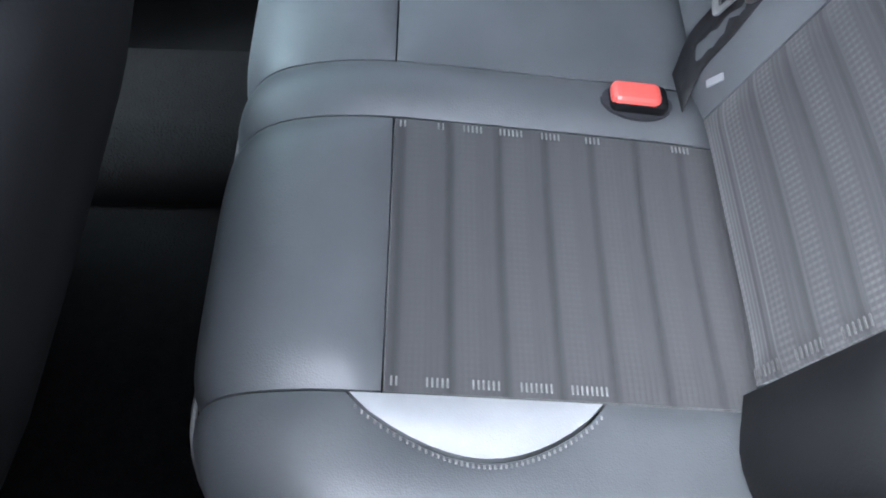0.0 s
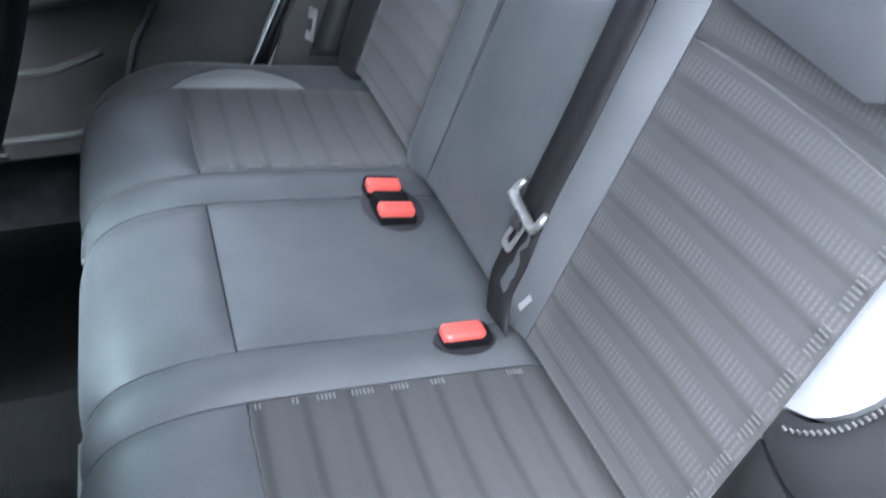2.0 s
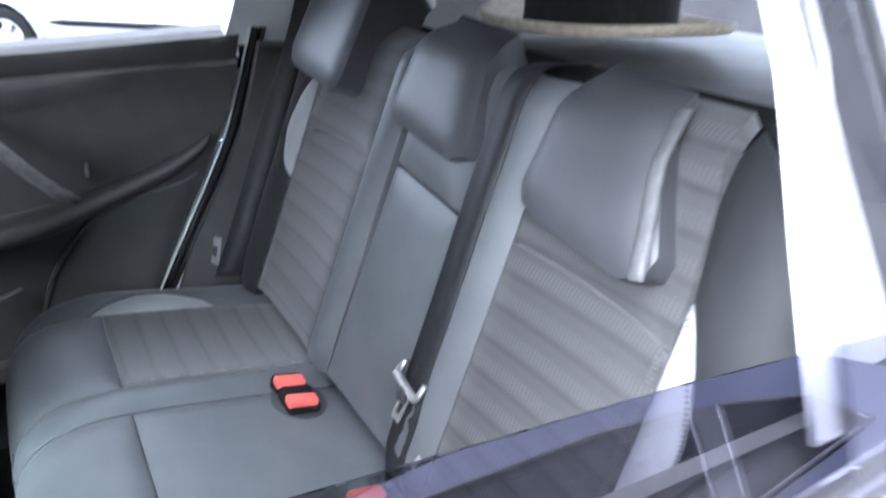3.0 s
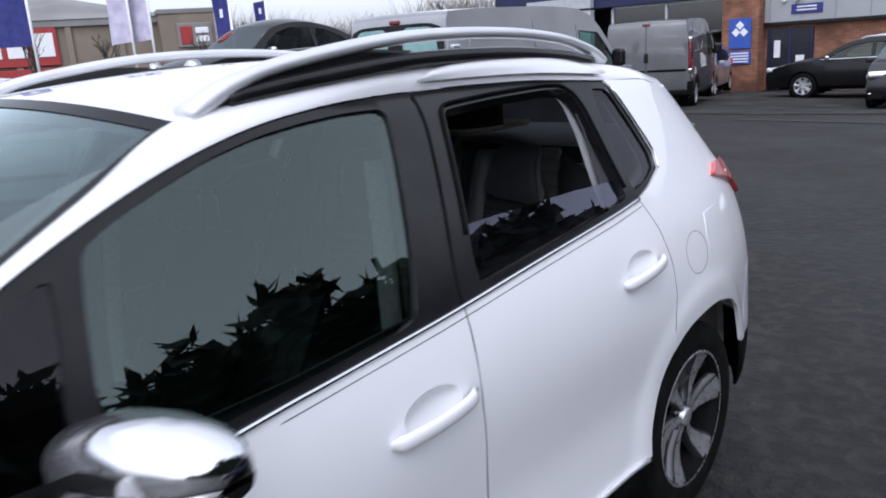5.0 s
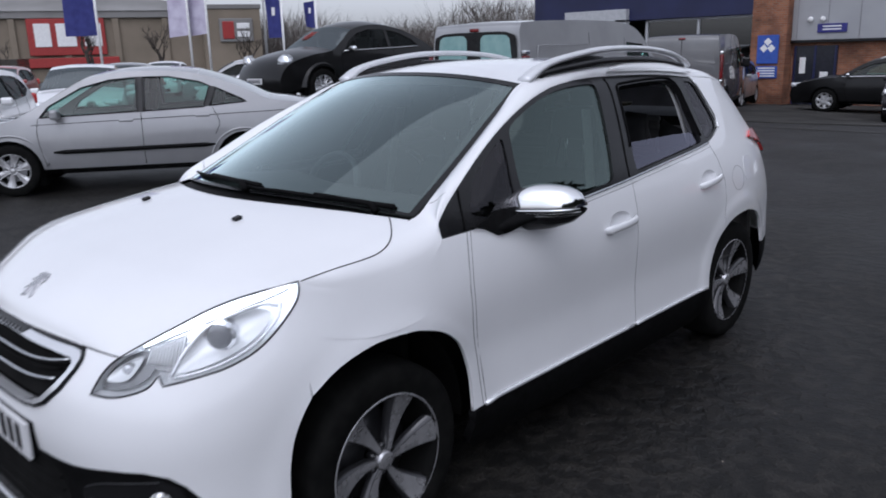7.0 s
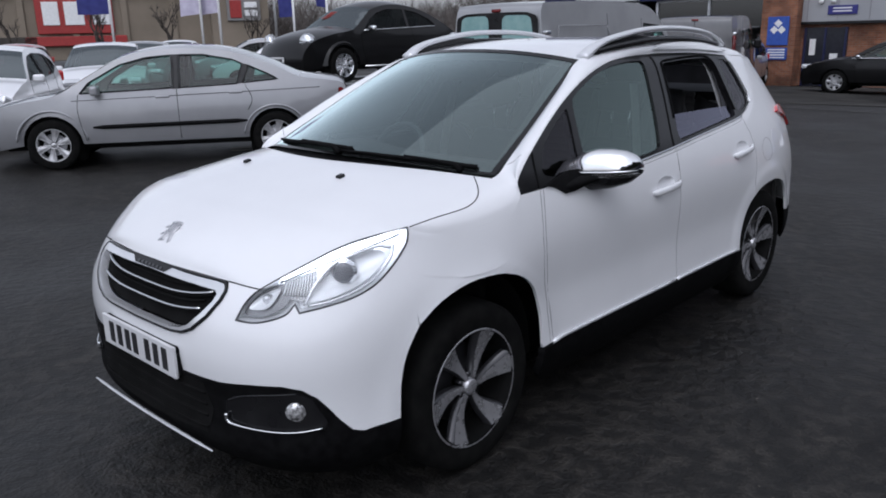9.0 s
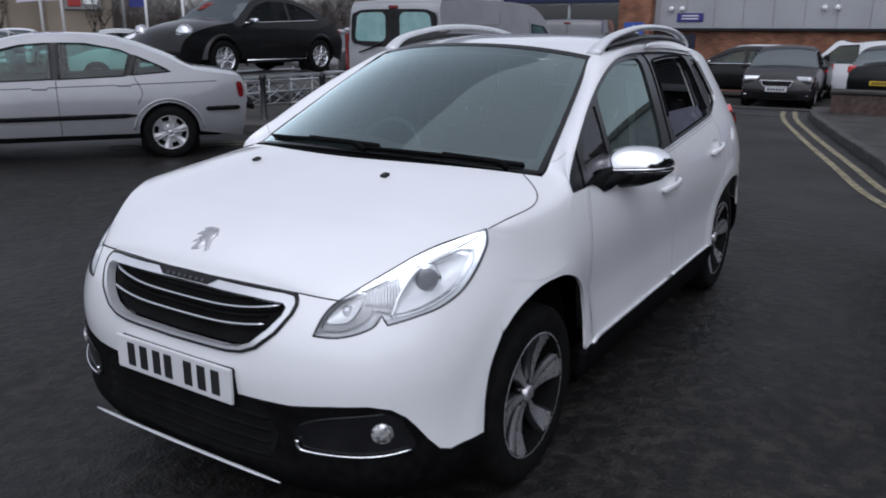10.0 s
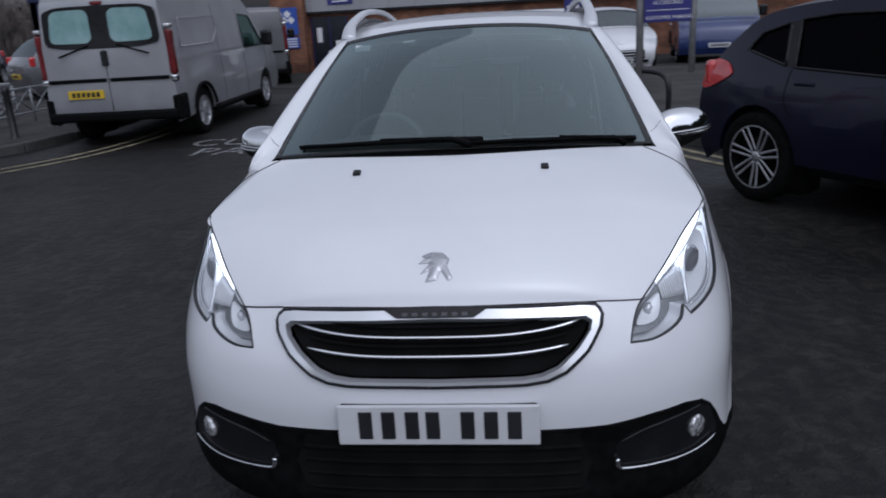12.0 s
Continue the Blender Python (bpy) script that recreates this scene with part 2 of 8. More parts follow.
def even(pts, n):
    """n places evenly along a polyline."""
    p = np.array(pts, float)
    d = np.r_[0, np.cumsum(np.linalg.norm(np.diff(p, axis=0), axis=1))]
    return np.stack([np.interp(np.linspace(0, d[-1], n), d, p[:, k]) for k in range(p.shape[1])], -1)


def soft(pts, times=2, keep=.25):
    """A closed outline with its corners cut round."""
    p = np.array(pts, float)
    for _ in range(times):
        q = np.roll(p, -1, 0)
        p = np.stack([p + (q - p) * keep, q + (p - q) * keep], 1).reshape(-1, p.shape[1])
    return p


def inside(poly, pts):
    x, y = pts[:, 0], pts[:, 1]
    hit = np.zeros(len(pts), bool)
    for (ax, ay), (bx, by) in zip(poly, np.roll(poly, -1, 0)):
        if ay != by:
            hit ^= ((ay > y) != (by > y)) & (x < (bx - ax) * (y - ay) / (by - ay) + ax)
    return hit


def edge_distance(poly, pts):
    best = np.full(len(pts), 1e9)
    for a, b in zip(poly, np.roll(poly, -1, 0)):
        d = b - a
        t = np.clip(((pts - a) @ d) / max(d @ d, 1e-12), 0, 1)
        best = np.minimum(best, np.linalg.norm(pts - a - t[:, None] * d, axis=1))
    return best


def shrink(poly, d):
    """A closed outline moved inwards by d."""
    p = np.array(poly, float)
    area = np.sum(p[:, 0] * np.roll(p[:, 1], -1) - np.roll(p[:, 0], -1) * p[:, 1])
    e = np.roll(p, -1, 0) - p
    n = np.stack([-e[:, 1], e[:, 0]], -1) / np.maximum(np.linalg.norm(e, axis=1), 1e-9)[:, None] * np.sign(area)
    m = n + np.roll(n, 1, 0)
    m /= np.maximum(np.linalg.norm(m, axis=1), 0.6)[:, None]
    return p + d * m


def tile(outline, step, holes=()):
    """Triangles that fill an outline, less its holes: places in the plane and faces."""
    loops = [resample(o, step, True) for o in (outline, *holes)]
    lo, hi = loops[0].min(0), loops[0].max(0)
    gx, gy = np.meshgrid(np.arange(lo[0], hi[0], step), np.arange(lo[1], hi[1], step), indexing="ij")
    gx[:, 1::2] += step / 2
    grid = np.stack([gx.ravel(), gy.ravel()], -1)
    keep = inside(loops[0], grid)
    for loop in loops:
        keep &= edge_distance(loop, grid) > 0.45 * step
    for loop in loops[1:]:
        keep &= ~inside(loop, grid)
    edges, at = [], 0
    for loop in loops:
        edges += [(at + k, at + (k + 1) % len(loop)) for k in range(len(loop))]
        at += len(loop)
    pts = np.vstack([*loops, grid[keep]])
    v, _, f, *_ = delaunay_2d_cdt([Vector(p) for p in pts], edges, [], 0, 1e-6)
    v = np.array([tuple(p) for p in v])
    mid = np.array([v[list(t)].mean(0) for t in f])
    good = inside(loops[0], mid)
    for loop in loops[1:]:
        good &= ~inside(loop, mid)
    t = np.array([list(k)[:3] for k in f])
    a, b, c = v[t[:, 0]], v[t[:, 1]], v[t[:, 2]]
    area = np.abs((b - a)[:, 0] * (c - a)[:, 1] - (b - a)[:, 1] * (c - a)[:, 0])
    longest = np.maximum(np.maximum(((b - a) ** 2).sum(1), ((c - a) ** 2).sum(1)), ((c - b) ** 2).sum(1))
    good &= area > .02 * longest
    return v, [t for t, g in zip(f, good) if g]


def made(name, verts, faces, material, parent=None, label="", smooth=True, sharp=()):
    """One mesh object from places and faces."""
    me = bpy.data.meshes.new(name)
    me.from_pydata([tuple(map(float, v)) for v in verts], [], [tuple(f) for f in faces])
    me.materials.append(material)
    me.polygons.foreach_set("use_smooth", [smooth] * len(me.polygons))
    me.update()
    ob = new(name, me)
    if parent is not None:
        ob.parent = parent
    if label:
        ob["label"] = label
    return ob


def part(name, bm, material, parent, label="", smooth=False, angle=None):
    me = bpy.data.meshes.new(name)
    bm.to_mesh(me)
    bm.free()
    me.materials.append(material)
    me.polygons.foreach_set("use_smooth", [smooth] * len(me.polygons))
    if angle is not None:
        me.set_sharp_from_angle(angle=radians(angle))
    me.update()
    ob = new(name, me)
    if parent is not None:
        ob.parent = parent
    if label:
        ob["label"] = label
    return ob


def joined(*pieces):
    """Several (verts, faces) as one."""
    verts, faces, at = [], [], 0
    for v, f in pieces:
        verts += [tuple(p) for p in v]
        faces += [tuple(at + k for k in g) for g in f]
        at += len(v)
    return verts, faces


def skin(outline, surface, step=0.03, holes=(), rim=0.012, centre=(0, 0, 0.6), puff=0.0, soft=0.02, flip=None):
    """A panel that follows surface(u, v) within an outline, its edges turned in by rim. Gives verts and faces."""
    p, faces = tile(outline, step, holes)
    q = surface(p[:, 0], p[:, 1])
    tri = np.array(faces)
    n = np.zeros_like(q)
    fn = np.cross(q[tri[:, 1]] - q[tri[:, 0]], q[tri[:, 2]] - q[tri[:, 0]])
    for k in range(3):
        np.add.at(n, tri[:, k], fn)
    n /= np.maximum(np.linalg.norm(n, axis=1), 1e-12)[:, None]
    out = np.einsum("ij,ij->", n, q - np.array(centre)) if flip is None else flip
    if out < 0:
        n, tri = -n, tri[:, ::-1]
    if puff:
        d = edge_distance(np.array(resample(outline, step, True)), p)
        q = q + n * (puff * (1 - np.exp(-d / soft)))[:, None]
    faces = [tuple(t) for t in tri]
    if rim:
        count = {}
        for f in faces:
            for a, b in zip(f, f[1:] + f[:1]):
                count[(a, b)] = 1
        open_edges = [(a, b) for a, b in count if (b, a) not in count]
        ring = sorted({a for e in open_edges for a in e})
        where = {a: len(q) + k for k, a in enumerate(ring)}
        top = {a: len(q) + len(ring) + k for k, a in enumerate(ring)}
        q = np.vstack([q, q[ring] - n[ring] * rim, q[ring]])
        faces += [(top[b], top[a], where[a], where[b]) for a, b in open_edges]
    return q, faces


def loft(rows, close_across=False, caps=False):
    rows = [np.array(r, float) for r in rows]
    n = len(rows[0])
    verts = np.vstack(rows)
    faces = []
    for i in range(len(rows) - 1):
        for j in range(n if close_across else n - 1):
            k = (j + 1) % n
            faces.append((i * n + j, i * n + k, (i + 1) * n + k, (i + 1) * n + j))
    if caps:
        faces += [tuple(range(n - 1, -1, -1)), tuple((len(rows) - 1) * n + j for j in range(n))]
    return verts, faces


def tube(path, radius, sides=8, flat=1.0, up=(0, 0, 1)):
    """A rod along a path; radius may be a list; flat squeezes it along up."""
    p = np.array(path, float)
    r = np.broadcast_to(np.asarray(radius, float), (len(p),))
    t = np.gradient(p, axis=0)
    t /= np.maximum(np.linalg.norm(t, axis=1), 1e-9)[:, None]
    a = np.cross(t, np.array(up, float))
    if np.linalg.norm(a, axis=1).min() < .15:
        # a path that stands along up: take its plane's normal, or any level line
        _, size, axes = np.linalg.svd(t)
        up = axes[2] if len(t) > 2 and size[1] > .1 else (0, 1, 0) if abs(t[0][1]) < .9 else (1, 0, 0)
        a = np.cross(t, np.array(up, float))
    a /= np.maximum(np.linalg.norm(a, axis=1), 1e-6)[:, None]
    b = np.cross(a, t)
    ang = np.linspace(0, 2 * np.pi, sides, endpoint=False)
    rows = [p[i] + r[i] * (np.cos(ang)[:, None] * a[i] + flat * np.sin(ang)[:, None] * b[i]) for i in range(len(p))]
    return loft(rows, True, True)


def lathe(profile, centre, axis="x", n=48, close=False):
    """A turned form: profile of (along, radius) round an axis."""
    ang = np.linspace(0, 2 * np.pi, n, endpoint=False)
    rows = []
    for h, r in profile:
        c, s = r * np.cos(ang), r * np.sin(ang)
        one = {"x": (h + 0 * c, c, s), "y": (c, h + 0 * c, s), "z": (c, s, h + 0 * c)}[axis]
        rows.append(np.stack(one, -1) + np.array(centre))
    if close:
        rows.append(rows[0])
    v, f = loft(rows, True)
    return v, f


def block(size, at=(0, 0, 0), bevel=0.0, segments=2, turn=(0, 0, 0)):
    """A bevelled block, its middle at the given place, as a bmesh."""
    bm = bmesh.new()
    bmesh.ops.create_cube(bm, size=1.0)
    bmesh.ops.scale(bm, vec=size, verts=bm.verts)
    if bevel:
        bmesh.ops.bevel(bm, geom=bm.edges[:], offset=min(bevel, 0.49 * min(size)), segments=segments, profile=0.5, affect="EDGES")
    bmesh.ops.transform(bm, matrix=pose(*at, *turn), verts=bm.verts)
    return bm


def pieces(bm):
    bm.verts.ensure_lookup_table()
    out = ([tuple(v.co) for v in bm.verts], [tuple(v.index for v in f.verts) for f in bm.faces])
    bm.free()
    return out


def ball(centre, size, n=20):
    bm = bmesh.new()
    bmesh.ops.create_uvsphere(bm, u_segments=n, v_segments=n // 2, radius=1.0)
    bmesh.ops.transform(bm, matrix=Matrix.LocRotScale(centre, None, size), verts=bm.verts)
    return bm


def thing(name, at=(0, 0, 0), turn=0.0, label="", category="", group="", kind=""):
    e = new(name)
    e.empty_display_size = 0.2
    e.matrix_basis = pose(*at, 0, 0, turn)
    return tagged(e, label, category, group, kind)

# ---- the white crossover: outer form ----
PLAN = catmull([(0, -2.085), (0.22, -2.08), (0.40, -2.05), (0.55, -1.985), (0.68, -1.875), (0.76, -1.74), (0.81, -1.55), (0.845, -1.27), (0.862, -0.9),
                (0.868, 0), (0.872, 0.8), (0.868, 1.25), (0.845, 1.6), (0.79, 1.86), (0.68, 1.99), (0.45, 2.055), (0, 2.075)], 16)
PLAN_U = np.r_[0, np.cumsum(np.hypot(*np.diff(PLAN, axis=0).T))]
PLAN_T = np.gradient(PLAN, PLAN_U, axis=0)
U_END = PLAN_U[-1]


def profile(pairs):
    dense = catmull(pairs, 6)
    return dense[:, 0], dense[:, 1]


NOSE_PROFILE = profile([(.14, .13), (.16, .11), (.22, .045), (.27, .012), (.31, .006), (.38, .014), (.46, .01), (.56, 0), (.64, .005), (.70, .018), (.76, .045), (.81, .08), (.86, .13), (.92, .21), (1.0, .33), (1.1, .5)])
SIDE_PROFILE = profile([(.14, .09), (.16, .08), (.22, .04), (.28, .015), (.34, 0), (.44, .006), (.56, .012), (.66, .006), (.76, 0), (.84, .004), (.9, .014), (.96, .03),
                        (1.02, .052), (1.08, .0785), (1.2, .135), (1.3, .185), (1.39, .235), (1.44, .29), (1.5, .4)])
TAIL_PROFILE = profile([(.14, .14), (.16, .12), (.25, .04), (.4, 0), (.6, 0), (.8, .03), (1.0, .10), (1.1, .17), (1.3, .34), (1.45, .52), (1.5, .6)])


def ease(a, b, x):
    t = np.clip((x - a) / (b - a), 0, 1)
    return t * t * (3 - 2 * t)


def body(inset=0.0, side=1):
    """The car's flank as a surface: u metres round the plan from the nose (negative: its other side), at height z."""
    def at(u, z):
        u, z = np.asarray(u, float), np.asarray(z, float)
        s, u = np.where(u < 0, -1.0, 1.0) * side, np.abs(u)
        x, y = np.interp(u, PLAN_U, PLAN[:, 0]), np.interp(u, PLAN_U, PLAN[:, 1])
        tx, ty = np.interp(u, PLAN_U, PLAN_T[:, 0]), np.interp(u, PLAN_U, PLAN_T[:, 1])
        f, m, r = (np.interp(z, *t) for t in (NOSE_PROFILE, SIDE_PROFILE, TAIL_PROFILE))
        wf, wr = ease(0.35, 1.25, u), ease(U_END - 1.5, U_END - 0.45, u)
        off = (f * (1 - wf) + m * wf) * (1 - wr) + r * wr + inset
        low = 1 - ease(.66, .92, z)
        off = off - low * (.043 * np.exp(-((u - 1.30) / .33) ** 2) + .012 * np.exp(-((u - 3.92) / .36) ** 2))
        off = off - .055 * np.exp(-((u - .82) / .33) ** 2) * (1 - ease(.55, .92, z))
        for mid in (1.392, 3.925):
            r = np.hypot(u - mid, (z - .325) * .97)
            off = off - .007 * (1 - ease(.43, .475, r)) * ease(.20, .36, z)
        n = np.hypot(tx, ty)
        return np.stack([s * (x - off * ty / n), y + off * tx / n, z + 0 * x], -1)
    return at


def both(half):
    """An outline over both sides from its half, which begins and ends on the middle line."""
    h = [tuple(p) for p in half]
    return h + [(-u, z) for u, z in reversed(h) if abs(u) > 1e-6]


car = thing("car", label="white compact crossover with black cladding, parked on wet asphalt", category="car")


def panel(name, outline, material, inset=0.0, side=1, step=0.03, holes=(), rim=0.012, gap=0.0, parent=None, label=""):
    o = shrink(outline, gap) if gap else np.array(outline, float)
    return made(name, *skin(o, body(inset, side), step, holes, rim), material, parent or car, label)


def section(edge, middle, n=25, p=2.0, q=2.3):
    """Across the car from one edge to the other, through the middle line (y, z)."""
    t = np.linspace(-1, 1, n)
    x, y, z = edge
    k, j = 1 - np.abs(t) ** p, 1 - np.abs(t) ** q
    return np.stack([x * t, y + (middle[0] - y) * k, z + (middle[1] - z) * j], -1)


def crown(stations, n=25, fine=4, p=2.0, q=2.3):
    rows = np.array([(*e, *m) for e, m in stations], float)
    rows = catmull(rows, fine)
    return loft([section(r[:3], r[3:], n, p, q) for r in rows])


def turned_up(verts, faces):
    v = np.array(verts)
    f0 = faces[len(faces) // 2]
    nz = np.cross(v[f0[1]] - v[f0[0]], v[f0[2]] - v[f0[0]])[2]
    return verts, faces if nz > 0 else [tuple(reversed(f)) for f in faces]


def on(u, z, inset=0.0, side=1):
    return tuple(body(inset, side)(np.array([u]), np.array([z]))[0])


# bonnet
HOOD_EDGE = [on(.447, .814), on(.585, .803), on(.704, .856), on(.884, .917), on(1.005, .943), on(1.121, .957), (.742, -1.25, 1.0), (.716, -1.025, 1.036)]
HOOD_MID = [(-2.004, .822), (-1.978, .866), (-1.915, .914), (-1.80, .962), (-1.70, .99), (-1.58, 1.02), (-1.38, 1.064), (-1.275, 1.079)]
bonnet = made("bonnet", *turned_up(*crown(list(zip(HOOD_EDGE, HOOD_MID)), 41, 6, 2.0, 3.1)), WHITE, car)
# cowl, windscreen and roof
COWL = [((.715, -1.085, 1.010), (-1.285, 1.060)), ((.71, -.975, 1.030), (-1.165, 1.080))]
made("cowl_panel", *turned_up(*crown(COWL, 25, 3)), PLASTIC, car)
SCREEN = [((.706, -.993, 1.040), (-1.195, 1.086)), ((.665, -.74, 1.17), (-.88, 1.235)), ((.61, -.46, 1.315), (-.56, 1.38)), ((.553, -.225, 1.428), (-.305, 1.477))]
screen = made("windscreen", *turned_up(*crown(SCREEN, 33, 8)), GLASS, car, "tinted windscreen reflecting the grey sky")
screen.visible_shadow = False
# black edge printed round the screen
dense = catmull(np.array([(*e, *m) for e, m in SCREEN]), 8)
for s in (1, -1):
    outer = [section(r[:3], r[3:], 33)[-1] * (s, 1, 1) for r in dense]
    inner = [(section(r[:3], r[3:], 33)[-2] * .45 + section(r[:3], r[3:], 33)[-1] * .55) * (s, 1, 1) + (0, 0, .0015) for r in dense]
    made("screen_border", *turned_up(*loft([outer, inner])), GLOSS_BLACK, screen)
made("screen_border", *turned_up(*loft([section(r[:3], r[3:], 33) + (0, 0, .002) for r in (dense[0], dense[0] * .65 + dense[1] * .35)])), GLOSS_BLACK, screen)
made("screen_border", *turned_up(*loft([section(r[:3], r[3:], 33) + (0, 0, .002) for r in dense[-2:]])), GLOSS_BLACK, screen)
ROOF = [((.553, -.222, 1.43), (-.302, 1.479)), ((.563, 0, 1.463), (0.0, 1.507)), ((.567, .3, 1.486), (.3, 1.52)), ((.562, .75, 1.482), (.77, 1.515)),
        ((.548, 1.1, 1.458), (1.15, 1.492)), ((.525, 1.5, 1.405), (1.60, 1.445)), ((.50, 1.70, 1.35), (1.86, 1.385))]
made("roof", *turned_up(*crown(ROOF, 33, 8)), WHITE, car)

# sides
ARCH_F = [(1.000, .315), (1.006, .41), (1.013, .48), (1.036, .566), (1.09, .648), (1.183, .712), (1.311, .745), (1.44, .742), (1.512, .728), (1.6, .694), (1.673, .637), (1.712, .57), (1.731, .504), (1.736, .43), (1.735, .372)]
ARCH_R = [(3.548, .372), (3.56, .45), (3.593, .522), (3.635, .585), (3.69, .637), (3.78, .682), (3.889, .70), (4.0, .70), (4.122, .672), (4.2, .63), (4.248, .58), (4.29, .47), (4.30, .34)]
ARCH_F, ARCH_R = [tuple(p) for p in catmull(ARCH_F, 3)], [tuple(p) for p in catmull(ARCH_R, 3)]
SHUT_1 = [(1.775, .984), (1.766, .95), (1.753, .88), (1.746, .80), (1.755, .68), (1.773, .55), (1.79, .374)]
SHUT_2 = [(2.848, 1.017), (2.843, .95), (2.833, .82), (2.842, .60), (2.843, .374)]
SHUT_3 = [(3.645, 1.086), (3.69, 1.0), (3.715, .9), (3.715, .8), (3.69, .70)]
DLO_TOP = [(1.66, .982), (1.672, 1.035), (1.72, 1.073), (1.85, 1.149), (1.995, 1.222), (2.154, 1.294), (2.339, 1.361), (2.551, 1.409), (2.779, 1.429), (3.03, 1.433), (3.391, 1.426), (3.60, 1.414), (3.745, 1.401)]
DLO_BACK = [(3.763, 1.386), (3.803, 1.29), (3.836, 1.19), (3.822, 1.145), (3.738, 1.112), (3.645, 1.086)]
BELT = [(1.775, .984), (1.80, .987), (1.827, .990), (1.86, .981), (1.884, .968), (1.922, .948), (1.971, .948), (2.1, .964), (2.37, .985), (2.485, .992), (2.70, 1.006), (2.848, 1.017), (3.117, 1.04), (3.479, 1.069), (3.645, 1.086)]
LAMP_RAW = [(.511, .712), (.524, .74), (.545, .772), (.585, .803), (.704, .856), (.884, .917), (1.005, .943), (1.121, .957), (1.116, .93), (1.099, .90), (1.04, .848), (.969, .803), (.888, .774), (.812, .759), (.722, .742), (.709, .766), (.682, .738), (.628, .719), (.574, .71)]
LAMP_RISE = [tuple(p) for p in catmull(LAMP_RAW[:8], 4)]
LAMP_SIDE = [tuple(p) for p in catmull(LAMP_RAW[7:15], 4)]
LAMP_FOOT = [tuple(p) for p in catmull(LAMP_RAW[15:] + LAMP_RAW[:1], 4)]
LAMP_OUT = LAMP_RISE[:-1] + LAMP_SIDE + LAMP_FOOT[:-1]
fender = [(1.121, .960), (1.185, .944), (1.25, .929), (1.325, .918), (1.4, .916), (1.475, .920), (1.55, .932), (1.595, .946), (1.63, .964), (1.647, .975), (1.658, .9825)] + SHUT_1 + list(reversed(ARCH_F[13:])) + [(1.0915, .655), (1.0875, .7), (1.0925, .89), (1.1145, .93)]
door_f = BELT[:12] + SHUT_2[1:] + list(reversed(SHUT_1[1:]))
door_r = BELT[11:] + SHUT_3[1:] + list(reversed(ARCH_R[:13])) + [(2.846, .374)] + list(reversed(SHUT_2[1:-1]))
quarter = DLO_BACK[:5] + SHUT_3 + [p for p in ARCH_R[12:] if p[1] > .468] + [(4.296, .462), (4.332, .462), (4.396, .702), (4.50, .722), (4.58, .738), (4.56, .8), (4.50, 1.0), (4.36, 1.2), (4.22, 1.345), (4.0, 1.39), (3.75, 1.404)]
HANDLES = ((2.575, 2.80, .842, .860), (3.435, 3.645, .902, .926))
DISHES = [np.array([((a + b) / 2 + .008 + .082 * math.cos(t), (c + d) / 2 + .012 + .040 * math.sin(t)) for t in np.linspace(0, 2 * np.pi, 28, endpoint=False)]) for a, b, c, d in HANDLES]
for s in (1, -1):
    panel("front_wing", fender, WHITE, side=s, gap=.0015, step=.02)
    panel("front_door", door_f, WHITE, side=s, gap=.003, holes=(DISHES[0],))
    panel("rear_door", door_r, WHITE, side=s, gap=.003, holes=(DISHES[1],))
    panel("rear_quarter", quarter, WHITE, side=s, gap=.0012, step=.02)
# front bumper
bumper_low = [(1.002, .362), (.95, .358), (.885, .349), (.852, .360), (.82, .396), (.79, .440), (.76, .478), (.72, .506), (.66, .518), (.56, .514), (.44, .501), (.28, .501), (0, .503)]
bumper = [(0, .628), (.229, .632), (.289, .639), (.336, .658), (.398, .707), (.4425, .760), (.4545, .787), (.452, .80), (.444, .8125)] + list(reversed(LAMP_RISE[1:13])) + \
    list(reversed(LAMP_SIDE[8:] + LAMP_FOOT)) + [(1.112, .895)] + [(1.09, .7), (1.0895, .652)] + list(reversed(ARCH_F[3:12])) + bumper_low
panel("front_bumper", both(bumper), WHITE, gap=.001)
black_low = [(0, .502)] + [(u, z - .002) for u, z in reversed(bumper_low[:-1])] + [(1.004, .22), (.9, .19), (.5, .175), (0, .175)]
panel("lower_bumper", both(black_low), PLASTIC, inset=-.004)
# rear end
for s in (1, -1):
    panel("rear_bumper", [(4.336, .462), (4.40, .70), (4.62, .74), (U_END - .001, .74), (U_END - .001, .462)], WHITE, gap=.0015, side=s)
    panel("rear_bumper_base", [(4.302, .458), (U_END - .001, .458), (U_END - .001, .26), (4.5, .24), (4.34, .27), (4.306, .34)], PLASTIC, gap=.0015, side=s)
tail_half = [(0, .745), (U_END - 4.60, .745), (U_END - 4.54, .9), (U_END - 4.45, 1.08), (U_END - 4.30, 1.25), (U_END - 4.22, 1.34), (0, 1.38)]


def tail_surface(v, z):
    return body(.002)(np.where(v < 0, -1, 1) * (U_END - np.abs(v)), z)


